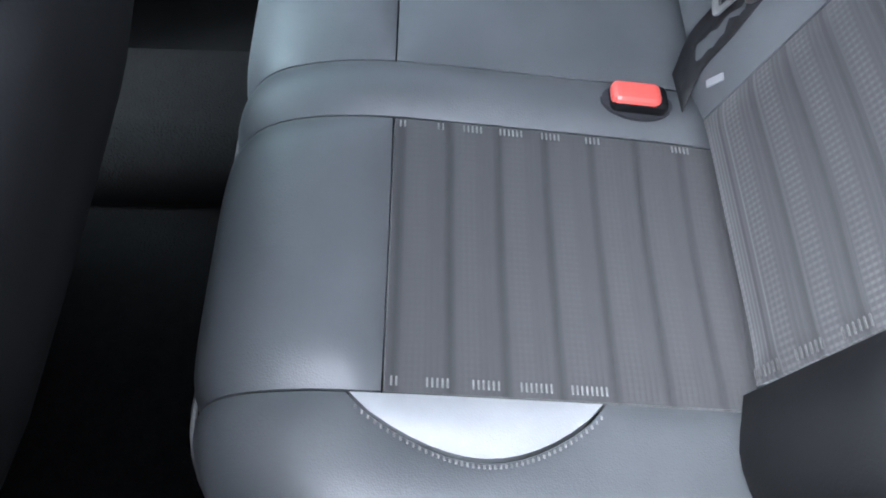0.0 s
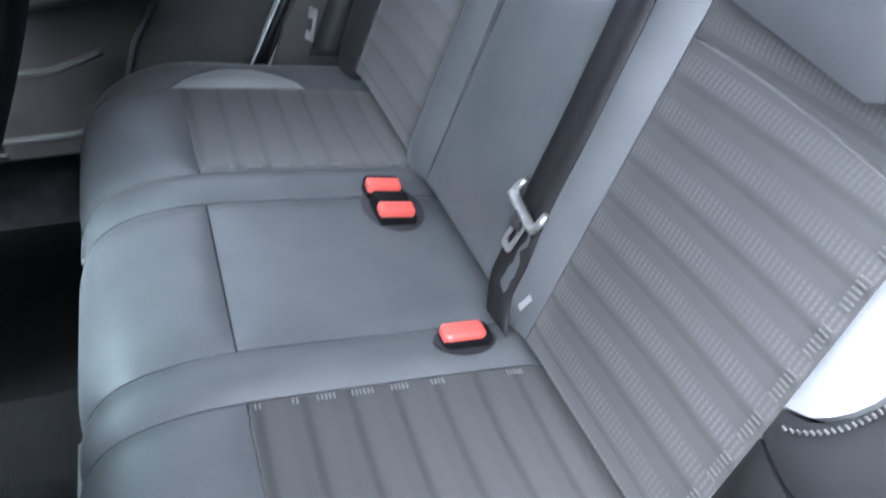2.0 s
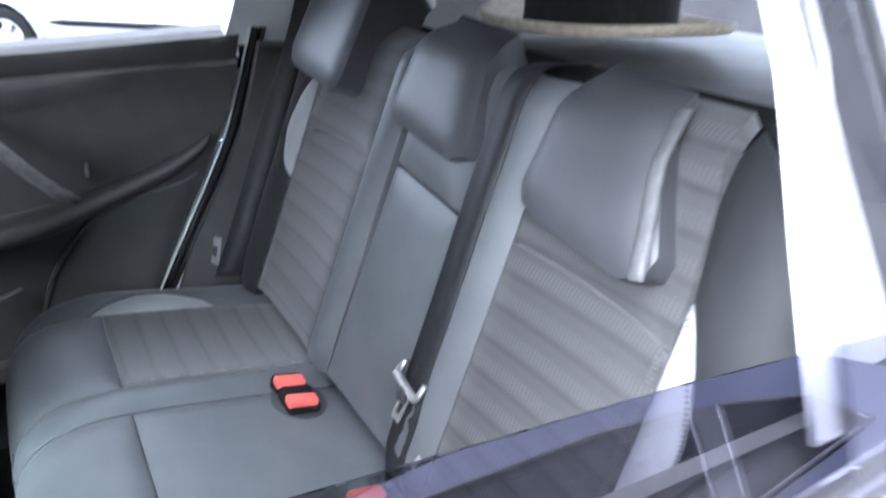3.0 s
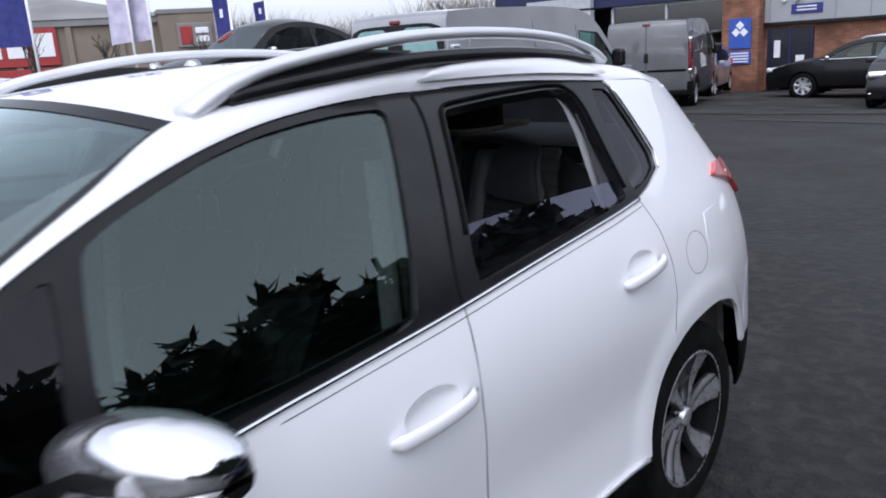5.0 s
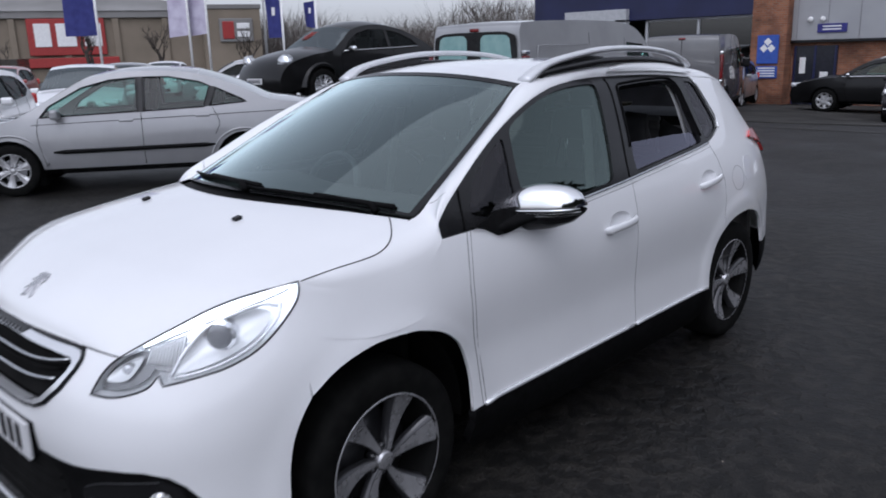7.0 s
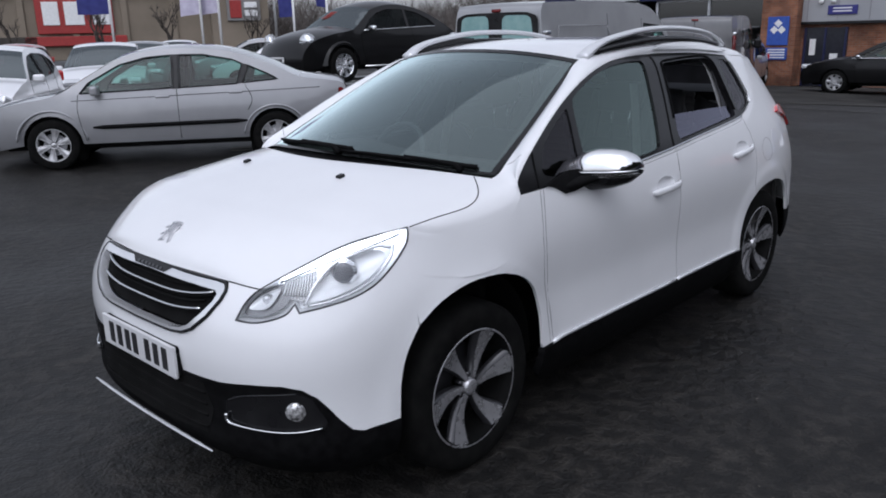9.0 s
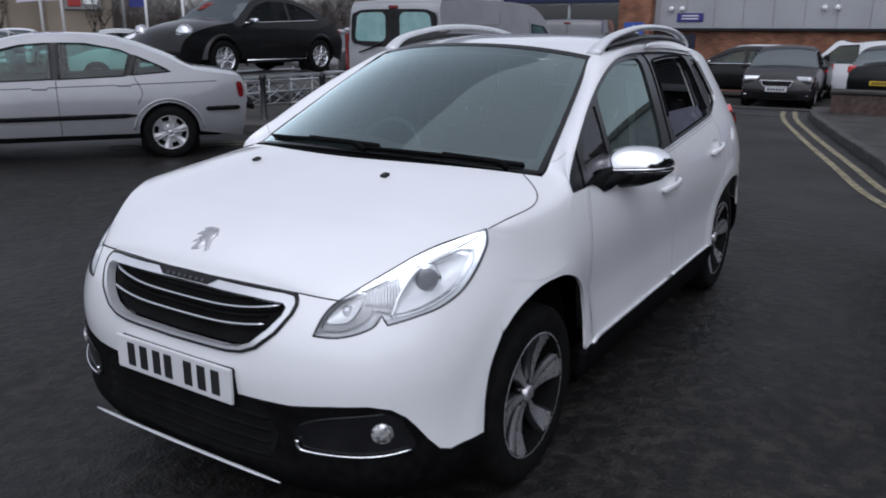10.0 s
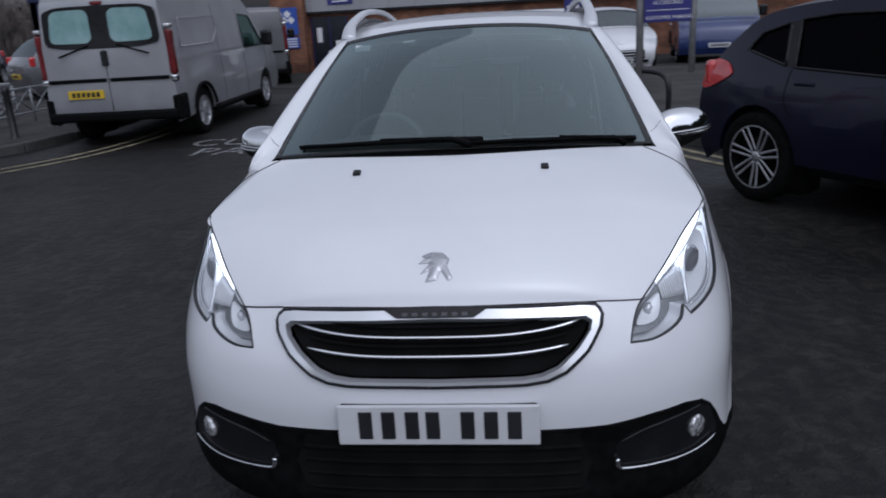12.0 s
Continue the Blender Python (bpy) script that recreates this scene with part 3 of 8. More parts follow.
made("tailgate", *skin(both(tail_half), tail_surface, .05, [both([(0, 1.08), (.62, 1.08), (.68, 1.3), (0, 1.34)])], .01), WHITE, car)
rear_screen = made("rear_window", *skin(both([(0, 1.078), (.624, 1.078), (.684, 1.302), (0, 1.342)]), lambda v, z: body(.006)(np.where(v < 0, -1, 1) * (U_END - np.abs(v)), z), .06, (), 0), GLASS_DARK, car)
rear_screen.visible_shadow = False
for s in (1, -1):
    lamp = panel("rear_lamp", [(4.20, 1.070), (4.30, 1.048), (4.42, 1.01), (4.52, .955), (4.66, .945), (4.68, 1.01), (4.58, 1.06), (4.45, 1.092), (4.30, 1.098)], RED_LENS, inset=-.018, side=s, rim=.03, label="red rear lamp")
    panel("fuel_flap" if s > 0 else "quarter_cover", [(3.99, .86), (4.13, .865), (4.15, .93), (4.13, .985), (4.0, .98), (3.975, .92)], WHITE, inset=-.0015, side=s, rim=.003)

# sills and arches
for s in (1, -1):
    panel("sill_cladding", [(1.738, .368), (3.545, .368), (3.55, .25), (3.5, .19), (1.8, .19), (1.735, .25)], PLASTIC, inset=-.006, side=s, rim=.03)
    for y0, r in ((-1.268, .415), (1.275, .385)):
        ang = np.radians(np.linspace(-4, 184, 30))
        rows = [np.stack([s * x + 0 * ang, y0 + r * np.cos(ang), .33 + r * np.sin(ang)], -1) for x in (.768, .68, .5)]
        v, f = loft(rows)
        back_disc = [tuple(np.array([s * .5, y0 + r * c, .33 + r * q])) for c, q in zip(np.cos(ang), np.sin(ang))]
        v2, f2 = back_disc, [tuple(range(len(back_disc)))]
        made("arch_liner", *joined((v, f), (v2, f2)), INNER, car)

# bright strips along the foot of the doors
for s in (1, -1):
    for u0, u1 in ((1.80, 2.815), (2.84, 3.52)):
        line = np.stack([np.linspace(u0, u1, 14), np.full(14, .377)], -1)
        made("door_foot_strip", *tube(body(-.004, s)(line[:, 0], line[:, 1]), .0085, 6), BRIGHT, car)

# side glass with its black frames
Q_LIGHT = [(1.815, 1.03), (1.88, 1.128), (2.0, 1.196), (2.122, 1.257), (2.106, 1.18), (2.083, 1.10), (2.07, 1.0), (1.94, 1.0)]
F_GLASS = [(2.118, .984), (2.125, 1.10), (2.150, 1.203), (2.175, 1.279), (2.25, 1.312), (2.335, 1.341), (2.43, 1.370), (2.54, 1.392), (2.65, 1.404), (2.76, 1.410), (2.868, 1.409), (2.845, 1.327), (2.805, 1.217), (2.765, 1.11), (2.722, 1.020), (2.5, 1.006), (2.37, .998)]
R_OPEN = [(2.925, 1.036), (2.932, 1.094), (2.965, 1.178), (2.998, 1.28), (3.028, 1.375), (3.045, 1.390), (3.238, 1.398), (3.45, 1.400), (3.52, 1.396), (3.553, 1.376), (3.568, 1.335), (3.572, 1.285), (3.578, 1.22), (3.588, 1.15), (3.60, 1.095), (3.45, 1.08), (3.117, 1.053)]
C_GLASS = [(3.655, 1.387), (3.742, 1.380), (3.783, 1.275), (3.812, 1.186), (3.800, 1.148), (3.73, 1.122), (3.645, 1.102), (3.648, 1.243)]
Q_LIGHT, F_GLASS, R_OPEN, C_GLASS = (soft(o, 2, .15) for o in (Q_LIGHT, F_GLASS, R_OPEN, C_GLASS))
dlo = [tuple(p) for p in catmull(DLO_TOP, 4)] + DLO_BACK[:-1] + list(reversed(BELT[1:]))
for s in (1, -1):
    panel("window_frame", dlo, GLOSS_BLACK, inset=.006, side=s, holes=(Q_LIGHT, F_GLASS, R_OPEN, C_GLASS), rim=.03, step=.035)
    g = panel("quarter_light", Q_LIGHT, GLASS_DARK, inset=.012, side=s, rim=0)
    g.visible_shadow = False
    g = panel("front_window", F_GLASS, GLASS_SIDE, inset=.016, side=s, rim=0)
    g.visible_shadow = False
    g = panel("corner_window", C_GLASS, GLASS_DARK, inset=.012, side=s, rim=0)
    g.visible_shadow = False
    shape = R_OPEN if s < 0 else [(2.90, 1.036), (2.92, 1.094), (2.950, 1.152), (3.2, 1.151), (3.41, 1.149), (3.61, 1.142), (3.612, 1.095), (3.45, 1.08), (3.117, 1.053)]
    g = panel("rear_door_window", shape, GLASS_PANE if s > 0 else GLASS_DARK, inset=.022, side=s, rim=.004, label="tinted rear door window" + (" wound halfway down" if s > 0 else ""))
    g.visible_shadow = False
    W = body(-.001, s)
    line = catmull(BELT[7:], 8)
    made("belt_trim", *tube(W(line[:, 0], line[:, 1]), .0055, 6), CHROME, car)
    line = catmull(DLO_BACK[:4], 6)
    made("corner_trim", *tube(W(line[:, 0], line[:, 1]), .003, 6), CHROME, car)
    # pillars between the doors: a shut line on the black frame
    for line in (catmull([(2.848, 1.022), (2.866, 1.09), (2.905, 1.2), (2.945, 1.32), (2.972, 1.425)], 4), catmull([(1.775, .990), (1.782, 1.03), (1.79, 1.075), (1.80, 1.112)], 4)):
        made("pillar_gap", *tube(body(.0045, s)(line[:, 0], line[:, 1]), .0035, 5), INNER, car)
    # shut lines: the dark gap, and the turned edge beside it
    for shut, wide in ((SHUT_1, .0030), (SHUT_2, .0022)):
        line = catmull(shut, 5)
        made("door_gap", *tube(body(.003, s)(line[:, 0], line[:, 1]), wide, 5), INNER, car)
        if shut is SHUT_1:
            made("door_crease", *tube(body(.0004, s)(line[:, 0] + .018, line[:, 1]), .0012, 5), SEAL, car)
    line = catmull(SHUT_3, 5)
    made("door_gap", *tube(body(.003, s)(line[:, 0], line[:, 1]), .0026, 5), INNER, car)
    line = catmull(BELT[8:], 5)
    made("door_crease", *tube(body(.0004, s)(line[:, 0], line[:, 1] - .020), .0012, 5), SEAL, car)
    if s > 0:
        flap = np.array([(3.885 + .075 * math.cos(t), .885 + .062 * math.sin(t)) for t in np.linspace(0, 2 * np.pi, 33)])
        made("fuel_flap_gap", *tube(body(.0008, s)(flap[:, 0], flap[:, 1]), .0014, 5), SEAL, car)
    # rubber run channels round the rear door's opening
    run = resample(np.array(shrink(R_OPEN, -.012)), .03, True)
    keep = [q for q in run if q[1] > 1.12]
    k = max(range(len(keep)), key=lambda i: np.linalg.norm(np.array(keep[i]) - keep[i - 1]))
    keep = np.array(keep[k:] + keep[:k])
    made("window_channel", *tube(body(.003, s)(keep[:, 0], keep[:, 1]), .0045, 6), PLASTIC, car)
    # screen pillar, cant rail and wing top
    outer = [(1.121, .957), (1.25, .925), (1.4, .912), (1.55, .928), (1.63, .962), (1.655, .981), (1.676, 1.044), (1.942, 1.200), (2.18, 1.308), (2.418, 1.385), (2.651, 1.423), (2.942, 1.436), (3.391, 1.429), (3.75, 1.404), (4.0, 1.39), (4.22, 1.345)]
    inner = [on(1.121, .958), (.748, -1.40, .985), (.742, -1.25, 1.0), (.728, -1.11, 1.022), (.715, -1.02, 1.036), (.708, -.965, 1.05), (.692, -.88, 1.098), (.645, -.635, 1.225), (.60, -.42, 1.335), (.553, -.223, 1.43), (.563, 0, 1.463), (.567, .3, 1.486), (.562, .75, 1.482), (.548, 1.1, 1.458), (.533, 1.35, 1.427), (.515, 1.58, 1.385)]
    a = catmull(np.array([on(u, z) for u, z in outer]), 8)
    b = catmull(np.array(inner), 8)
    rim = catmull(np.array(HOOD_EDGE), 6)
    ahead = (b[:, 1] < -1.03) & (b[:, 1] > on(1.121, .957)[1])
    for k in (0, 2):
        b[ahead, k] = np.interp(b[ahead, 1], rim[:, 1], rim[:, k])
    rows = []
    for p, q in zip(a, b):
        d = q - p
        nrm = np.cross(d, (0, 1, 0))
        nrm = np.array((abs(nrm[0]) + 1e-6, 0, abs(nrm[2]) + 1e-6))
        nrm /= np.linalg.norm(nrm)
        w = np.linalg.norm(d)
        flat = [p + d * t + nrm * np.interp(p[1], [-1.0, -.85], [min(.030, .25 * w), min(.014, .14 * w)]) * 4 * t * (1 - t) for t in np.linspace(0, 1, 11)]
        # ahead of the glass the flank rolls over into the bonnet
        u = np.interp(p[1], PLAN[:len(PLAN) // 2, 1], PLAN_U[:len(PLAN) // 2])
        up = np.array(on(u, p[2])) - np.array(on(u, p[2] - .02))
        up /= np.linalg.norm(up)
        inward = np.array((-.92, -.30, .22))
        roll = [p * (2 * t ** 3 - 3 * t ** 2 + 1) + up * w * 1.3 * (t ** 3 - 2 * t ** 2 + t) + q * (3 * t ** 2 - 2 * t ** 3) + inward * w * 1.3 * (t ** 3 - t ** 2) for t in np.linspace(0, 1, 11)]
        k = float(ease(-1.04, -.90, p[1]))
        deep = .15 * (1 - float(ease(-1.10, -.98, p[1]))) + .0004
        skirt = [np.array(on(u, p[2] - deep * g, -.0012 * (1 - k))) * (1 - k) + (p - (0, 0, deep * g)) * k for g in (1, .8, .6, .4, .2, .1)]
        rows.append([g * (s, 1, 1) for g in skirt] + [(g * (1 - k) + h * k) * (s, 1, 1) for g, h in zip(roll, flat)])
    v, f = loft(rows)
    if s > 0:
        f = [tuple(reversed(q)) for q in f]
    made("screen_pillar", v, f, WHITE, car)
    # bright lens-shaped plate over the rear door
    k = [i for i in range(len(a)) if .33 < a[i][1] < 1.12]
    rows = []
    for n, i in enumerate(k):
        t0 = n / (len(k) - 1)
        hi = .12 + .86 * math.sin(math.pi * t0) ** .45
        p, d = a[i], b[i] - a[i]
        rows.append([(p + d * (.10 + (hi - .10) * t) + np.array((.012, 0, .012)) * (1 + .5 * math.sin(math.pi * t))) * (s, 1, 1) for t in np.linspace(0, 1, 5)])
    v, f = loft(rows)
    if s > 0:
        f = [tuple(reversed(q)) for q in f]
    made("roof_side_plate", v, f, WHITE, car, "white lens-shaped plate above rear door")
    # roof rail
    path = catmull([(.552, -.20, 1.435), (.56, -.10, 1.485), (.563, .05, 1.518), (.566, .35, 1.55), (.564, .7, 1.55), (.555, .98, 1.527), (.545, 1.15, 1.49), (.535, 1.23, 1.455)], 6) * (s, 1, 1)
    wide = np.interp(np.linspace(0, 1, len(path)), [0, .08, .2, .8, 1], [.034, .032, .024, .022, .03])
    v, f = tube(path, wide, 12, .62)
    rail = made("roof_rail", v, f, SATIN, car, "satin silver roof rail")
    path = catmull([(.565, -.12, 1.458), (.572, .05, 1.478), (.578, .35, 1.50), (.575, .7, 1.498), (.566, .98, 1.478), (.552, 1.15, 1.455)], 6) * (s, 1, 1)
    made("rail_base", *tube(path, .02, 8, .9), GLOSS_BLACK, rail)
    # added black sheet fills the opening where black trim shows under the rail's foot
    over = catmull([(.556, -.16, 1.450), (.560, -.06, 1.492), (.563, .06, 1.512), (.566, .22, 1.528), (.566, .36, 1.522)], 5) * (s, 1, 1)
    under = catmull([(.560, -.15, 1.446), (.566, -.06, 1.458), (.570, .06, 1.474), (.574, .22, 1.486), (.577, .36, 1.498)], 5) * (s, 1, 1)
    made("rail_gap_sheet", *loft([over + (s * .006, 0, 0), under + (s * .012, 0, 0), under - (s * .012, 0, 0), over - (s * .006, 0, 0)]), GLOSS_BLACK, rail)
    # door handles: a grip across a dished recess
    for (u0, u1, z0, z1), rim in zip(HANDLES, DISHES):
        um, zm = rim[:, 0].mean(), rim[:, 1].mean()

        def dish(u, z):
            d = np.clip(1 - ((u - um) / .082) ** 2 - ((z - zm) / .040) ** 2, 0, 1)
            return body(0, s)(u, z) + np.stack([-s * .024 * d ** .6, 0 * d, 0 * d], -1)

        h = made("door_handle", *skin(rim, dish, .012, (), 0), WHITE, car)
        line = catmull([(u0, z0, .0), (u0 + .03, z0 + .003, -.020), ((u0 + u1) / 2, (z0 + z1) / 2, -.030), (u1 - .03, z1 - .002, -.028), (u1, z1, -.010)], 5)
        pts = [on(u, z, i, s) for u, z, i in line]
        made("grip", *tube(pts, np.interp(np.linspace(0, 1, len(pts)), [0, .15, .85, 1], [.008, .016, .0165, .012]), 12, .55, (1, 0, 0)), WHITE, h)
        q = np.array(on(u1 + .002, z1 - .001, -.011, s))
        made("lock_cover", *pieces(block((.010, .012, .018), tuple(q), .003, 2)), GLOSS_BLACK, h)

# door mirrors
for s in (1, -1):
    rows_top, rows_low = [], []
    for t in np.linspace(0, 1, 15):
        x = .758 + .262 * t
        hy, hz = np.interp(t, [0, .1, .3, .7, .9, 1], [.030, .054, .068, .068, .054, .022]), np.interp(t, [0, .1, .22, .38, .6, .8, .92, 1], [.026, .054, .073, .083, .081, .069, .050, .020])
        low, y0 = np.interp(t, [0, .12, .3, .6, .85, 1], [.034, .064, .078, .070, .048, .013]), -.568 + .095 * t
        ang = np.linspace(0, np.pi, 13)
        zc = 1.000 + .016 * t
        rows_top.append([(s * x, y0 + hy * math.cos(a), zc + .012 + hz * math.sin(a) ** .8) for a in ang])
        rows_low.append([(s * x, y0 + hy * math.cos(a) * .98, zc + .002 - low * math.sin(a) ** .8) for a in ang])
    v, f = joined(loft(rows_low, caps=True))
    housing = made("door_mirror", v, f, GLOSS_BLACK, car, "door mirror with chrome cap and black base")
    made("mirror_cap", *joined(loft(rows_top, caps=True)), CHROME, housing, "chrome mirror cap")
    front = [(r[-1][0], r[-1][1] - .003, r[-1][2] - .006) for r in rows_low]
    made("indicator", *tube(np.array(front[2:]) + (0, .002, -.004), .008, 8), LENS, housing)
    made("chrome_line", *tube(np.array(front[1:]) + (0, -.001, .010), .004, 6), CHROME, housing)
    arm = [(s * .80, -.72, .965), (s * .825, -.66, .972), (s * .85, -.60, .985), (s * .88, -.555, .995)]
    made("mirror_arm", *tube(catmull(arm, 5), np.linspace(.045, .034, 16), 10, .55), PLASTIC, housing)
    made("mirror_foot", *skin([(1.80, .991), (1.86, 1.005), (1.96, 1.03), (2.06, 1.025), (2.10, .985), (2.08, .962), (1.971, .949), (1.922, .949), (1.886, .968), (1.86, .981), (1.83, .990)], body(-.012, s), .03, (), .02), PLASTIC, housing)

# headlamps
LAMP_BOWL = varied("lamp_bowl", (.80, .81, .82), (.86, .87, .88), scale=9, rough=.25, metal=.15)
SMOKED = varied("grey_lamp_insert", (.20, .203, .207), (.29, .293, .297), scale=12, rough=.25, metal=.5)
PROJECTOR = varied("projector_glass", (.13, .135, .15), (.17, .175, .19), rough=.12, coat=.6)


def bowl(outline, centre, radius, side, front, back):
    """A reflector that narrows from its outline to a round lamp."""
    o = resample(np.array(soft(outline, 2, .22)), .012, True)
    o = np.vstack([o, o[:1]])
    a = np.arctan2(o[:, 1] - centre[1], o[:, 0] - centre[0])
    small = np.stack([centre[0] + radius * np.cos(a), centre[1] + radius * .9 * np.sin(a)], -1)
    rows = []
    for t in np.linspace(0, 1, 6):
        p = o + (small - o) * t
        rows.append(body(front + (back - front) * math.sin(t * math.pi / 2), side)(p[:, 0], p[:, 1]))
    return loft(rows)


for s in (1, -1):
    lamp = panel("headlamp", LAMP_OUT, LAMP_BOWL, inset=.05, side=s, rim=0, label="headlamp with lit daytime strip")
    edge = np.array(shrink(LAMP_OUT, .001))
    loop = resample(edge, .02, True)
    loop = np.vstack([loop, loop[:1]])
    v, f = loft([body(.001, s)(loop[:, 0], loop[:, 1]), body(.009, s)(loop[:, 0], loop[:, 1])])
    made("lamp_rim", v, f, SEAL, lamp)
    v, f = loft([body(.009, s)(loop[:, 0], loop[:, 1]), body(.052, s)(loop[:, 0], loop[:, 1])])
    made("lamp_wall", v, f, LAMP_BOWL, lamp)
    made("lamp_seal", *tube(body(.002, s)(loop[:, 0], loop[:, 1]), .0034, 6), SEAL, lamp, "dark grey rubber seal")
    lens = panel("lens", LAMP_OUT, LENS, inset=-.001, side=s, rim=0, parent=lamp, gap=.001)
    lens.visible_shadow = False
    # lit strip along the upper edge
    low = catmull([(.655, .827), (.734, .853), (.84, .881), (.932, .904), (1.045, .931), (1.092, .944)], 5)
    high = catmull([(.652, .837), (.738, .866), (.85, .900), (.942, .922), (1.05, .944), (1.10, .951)], 5)
    panel("daytime_strip", np.vstack([low, high[::-1]]), DRL, inset=.010, side=s, step=.012, rim=.008, parent=lamp, label="lit white daytime strip")
    made("chrome_divider", *tube(body(.014, s)(low[:, 0], low[:, 1] - .006), .005, 6), CHROME, lamp)
    # main beam: reflector, ring and projector
    made("beam_reflector", *bowl([(.745, .762), (.765, .80), (.80, .838), (.86, .872), (.93, .890), (1.00, .902), (1.035, .888), (1.025, .865), (.975, .826), (.90, .795), (.82, .774)], (.89, .84), .042, s, .02, .048), LAMP_BOWL, lamp)
    for pts, r in (([(.738, .758), (.775, .812), (.84, .862), (.92, .890), (1.01, .908), (1.055, .90)], .006), ([(1.065, .905), (1.045, .868), (.975, .818), (.90, .788), (.82, .768), (.75, .758)], .0045)):
        line = catmull(pts, 6)
        made("chrome_divider", *tube(body(.016, s)(line[:, 0], line[:, 1]), r, 6), BRIGHT, lamp)
    c = np.array(on(.89, .84, .046, s))
    f0 = np.array(on(.89, .84, -.02, s)) - c
    f0 = np.array((f0[0] * .35, f0[1], f0[2]))
    f0 /= np.linalg.norm(f0)
    made("projector_ring", *tube([c - f0 * .02, c + f0 * .014, c + f0 * .02, c + f0 * .014], [.044, .043, .038, .034], 28), CHROME, lamp)
    made("projector", *tube([c + f0 * .010, c + f0 * .022, c + f0 * .027, c + f0 * .028], [.035, .033, .022, .003], 24), PROJECTOR, lamp, "dark round projector lens")
    # finned section beside it
    for k in range(11):
        t = k / 10
        u0, z0, u1, z1 = .668 + .095 * t, .786 - .004 * t, .678 + .10 * t, .822 + .026 * t
        line = np.linspace((u0, z0), (u1, z1), 5)
        made("reflector_fin", *tube(body(.020, s)(line[:, 0], line[:, 1]), .0028, 5), LAMP_BOWL, lamp)
    panel("fin_backing", [(.66, .778), (.735, .766), (.775, .80), (.79, .852), (.668, .824)], SMOKED, inset=.027, side=s, rim=.004, parent=lamp)
    # inner lamp with its own bright reflector
    panel("smoked_insert", soft([(.522, .724), (.575, .720), (.628, .730), (.672, .752), (.69, .775), (.67, .818), (.60, .800), (.553, .768)], 2, .2), SMOKED, inset=.026, side=s, rim=.006, parent=lamp)
    made("inner_reflector", *bowl([(.542, .744), (.578, .778), (.628, .800), (.66, .806), (.645, .778), (.618, .749), (.583, .742)], (.607, .772), .012, s, .014, .027), LAMP_BOWL, lamp, "bright angled inner reflector")
    c = np.array(on(.607, .772, .027, s))
    made("lamp_unit", *tube([c, c + f0 * .01, c + f0 * .013], [.013, .012, .004], 12), BRIGHT, lamp)

# grille
G_OUT = [(0, .632), (.229, .636), (.285, .643), (.331, .662), (.393, .710), (.4375, .762), (.4495, .787), (.4465, .799), (.437, .808), (.40, .812), (0, .818)]
G_IN = [(0, .645), (.224, .649), (.272, .656), (.315, .674), (.370, .719), (.408, .757), (.418, .778), (.405, .788), (.30, .792), (0, .796)]
grille = panel("grille_frame", both(G_OUT), BRIGHT, inset=-.008, holes=(both(G_IN),), rim=.03, step=.03, label="chrome grille frame")
ring = resample(np.array(both(G_OUT)), .03, True)
ring = np.vstack([ring, ring[:1]])
made("grille_seal", *tube(body(-.004)(ring[:, 0], ring[:, 1]), .006, 6), GLOSS_BLACK, grille)
for s in (1, -1):
    line = catmull([(.447, .8125), (.50, .809), (.585, .8025)], 6)
    made("bonnet_gap", *tube(body(.0005, s)(line[:, 0], line[:, 1]), .0026, 5), INNER, car)
panel("grille_mesh", both([(0, .643), (.229, .647), (.276, .654), (.320, .672), (.376, .717), (.413, .757), (.424, .780), (.30, .796), (0, .80)]), INNER, inset=.03, rim=0, step=.04, parent=grille)
for z, w in ((.750, .388), (.705, .347)):
    line = np.array([(u, z + .022 * (abs(u) / .36) ** 3) for u in np.linspace(-w, w, 31)])
    made("grille_bar", *tube(body(.008)(line[:, 0], line[:, 1]), np.interp(np.abs(line[:, 0]), [0, w * .9, w], [.0062, .0062, .0035]), 8, .7), CHROME, grille)
    for dz in (.02, -.012):
        line2 = line + (0, dz)
        made("grille_slat", *tube(body(.02)(line2[:, 0], line2[:, 1]), .006, 6, .6), INNER, grille)
plate_dark = panel("grille_badge", both([(0, .799), (.10, .799), (.135, .817), (0, .821)]), GLOSS_BLACK, inset=-.012, rim=.004, step=.03, parent=grille, label="black badge strip with silver bars")
for k in range(7):
    u = -.078 + k * .026
    made("badge_bar", *skin([(u - .007, .804), (u + .007, .804), (u + .007, .811), (u - .007, .811)], body(-.0145), .02, (), .001), ALLOY_DARK, plate_dark)


def laid(path, objects, lift=0.0):
    """A line in plan, let down on the highest of some meshes."""
    trees = [BVHTree.FromPolygons([v.co[:] for v in o.data.vertices], [q.vertices[:] for q in o.data.polygons]) for o in objects]
    out = []
    for x, y in path:
        hits = [t.ray_cast(Vector((x, y, 3)), Vector((0, 0, -1)))[0] for t in trees]
        zs = [h.z for h in hits if h is not None]
        if zs:
            out.append((x, y, max(zs) + lift))
    return np.array(out)


pillars_of = [o for o in car.children if o.name.split(".")[0] == "screen_pillar"]
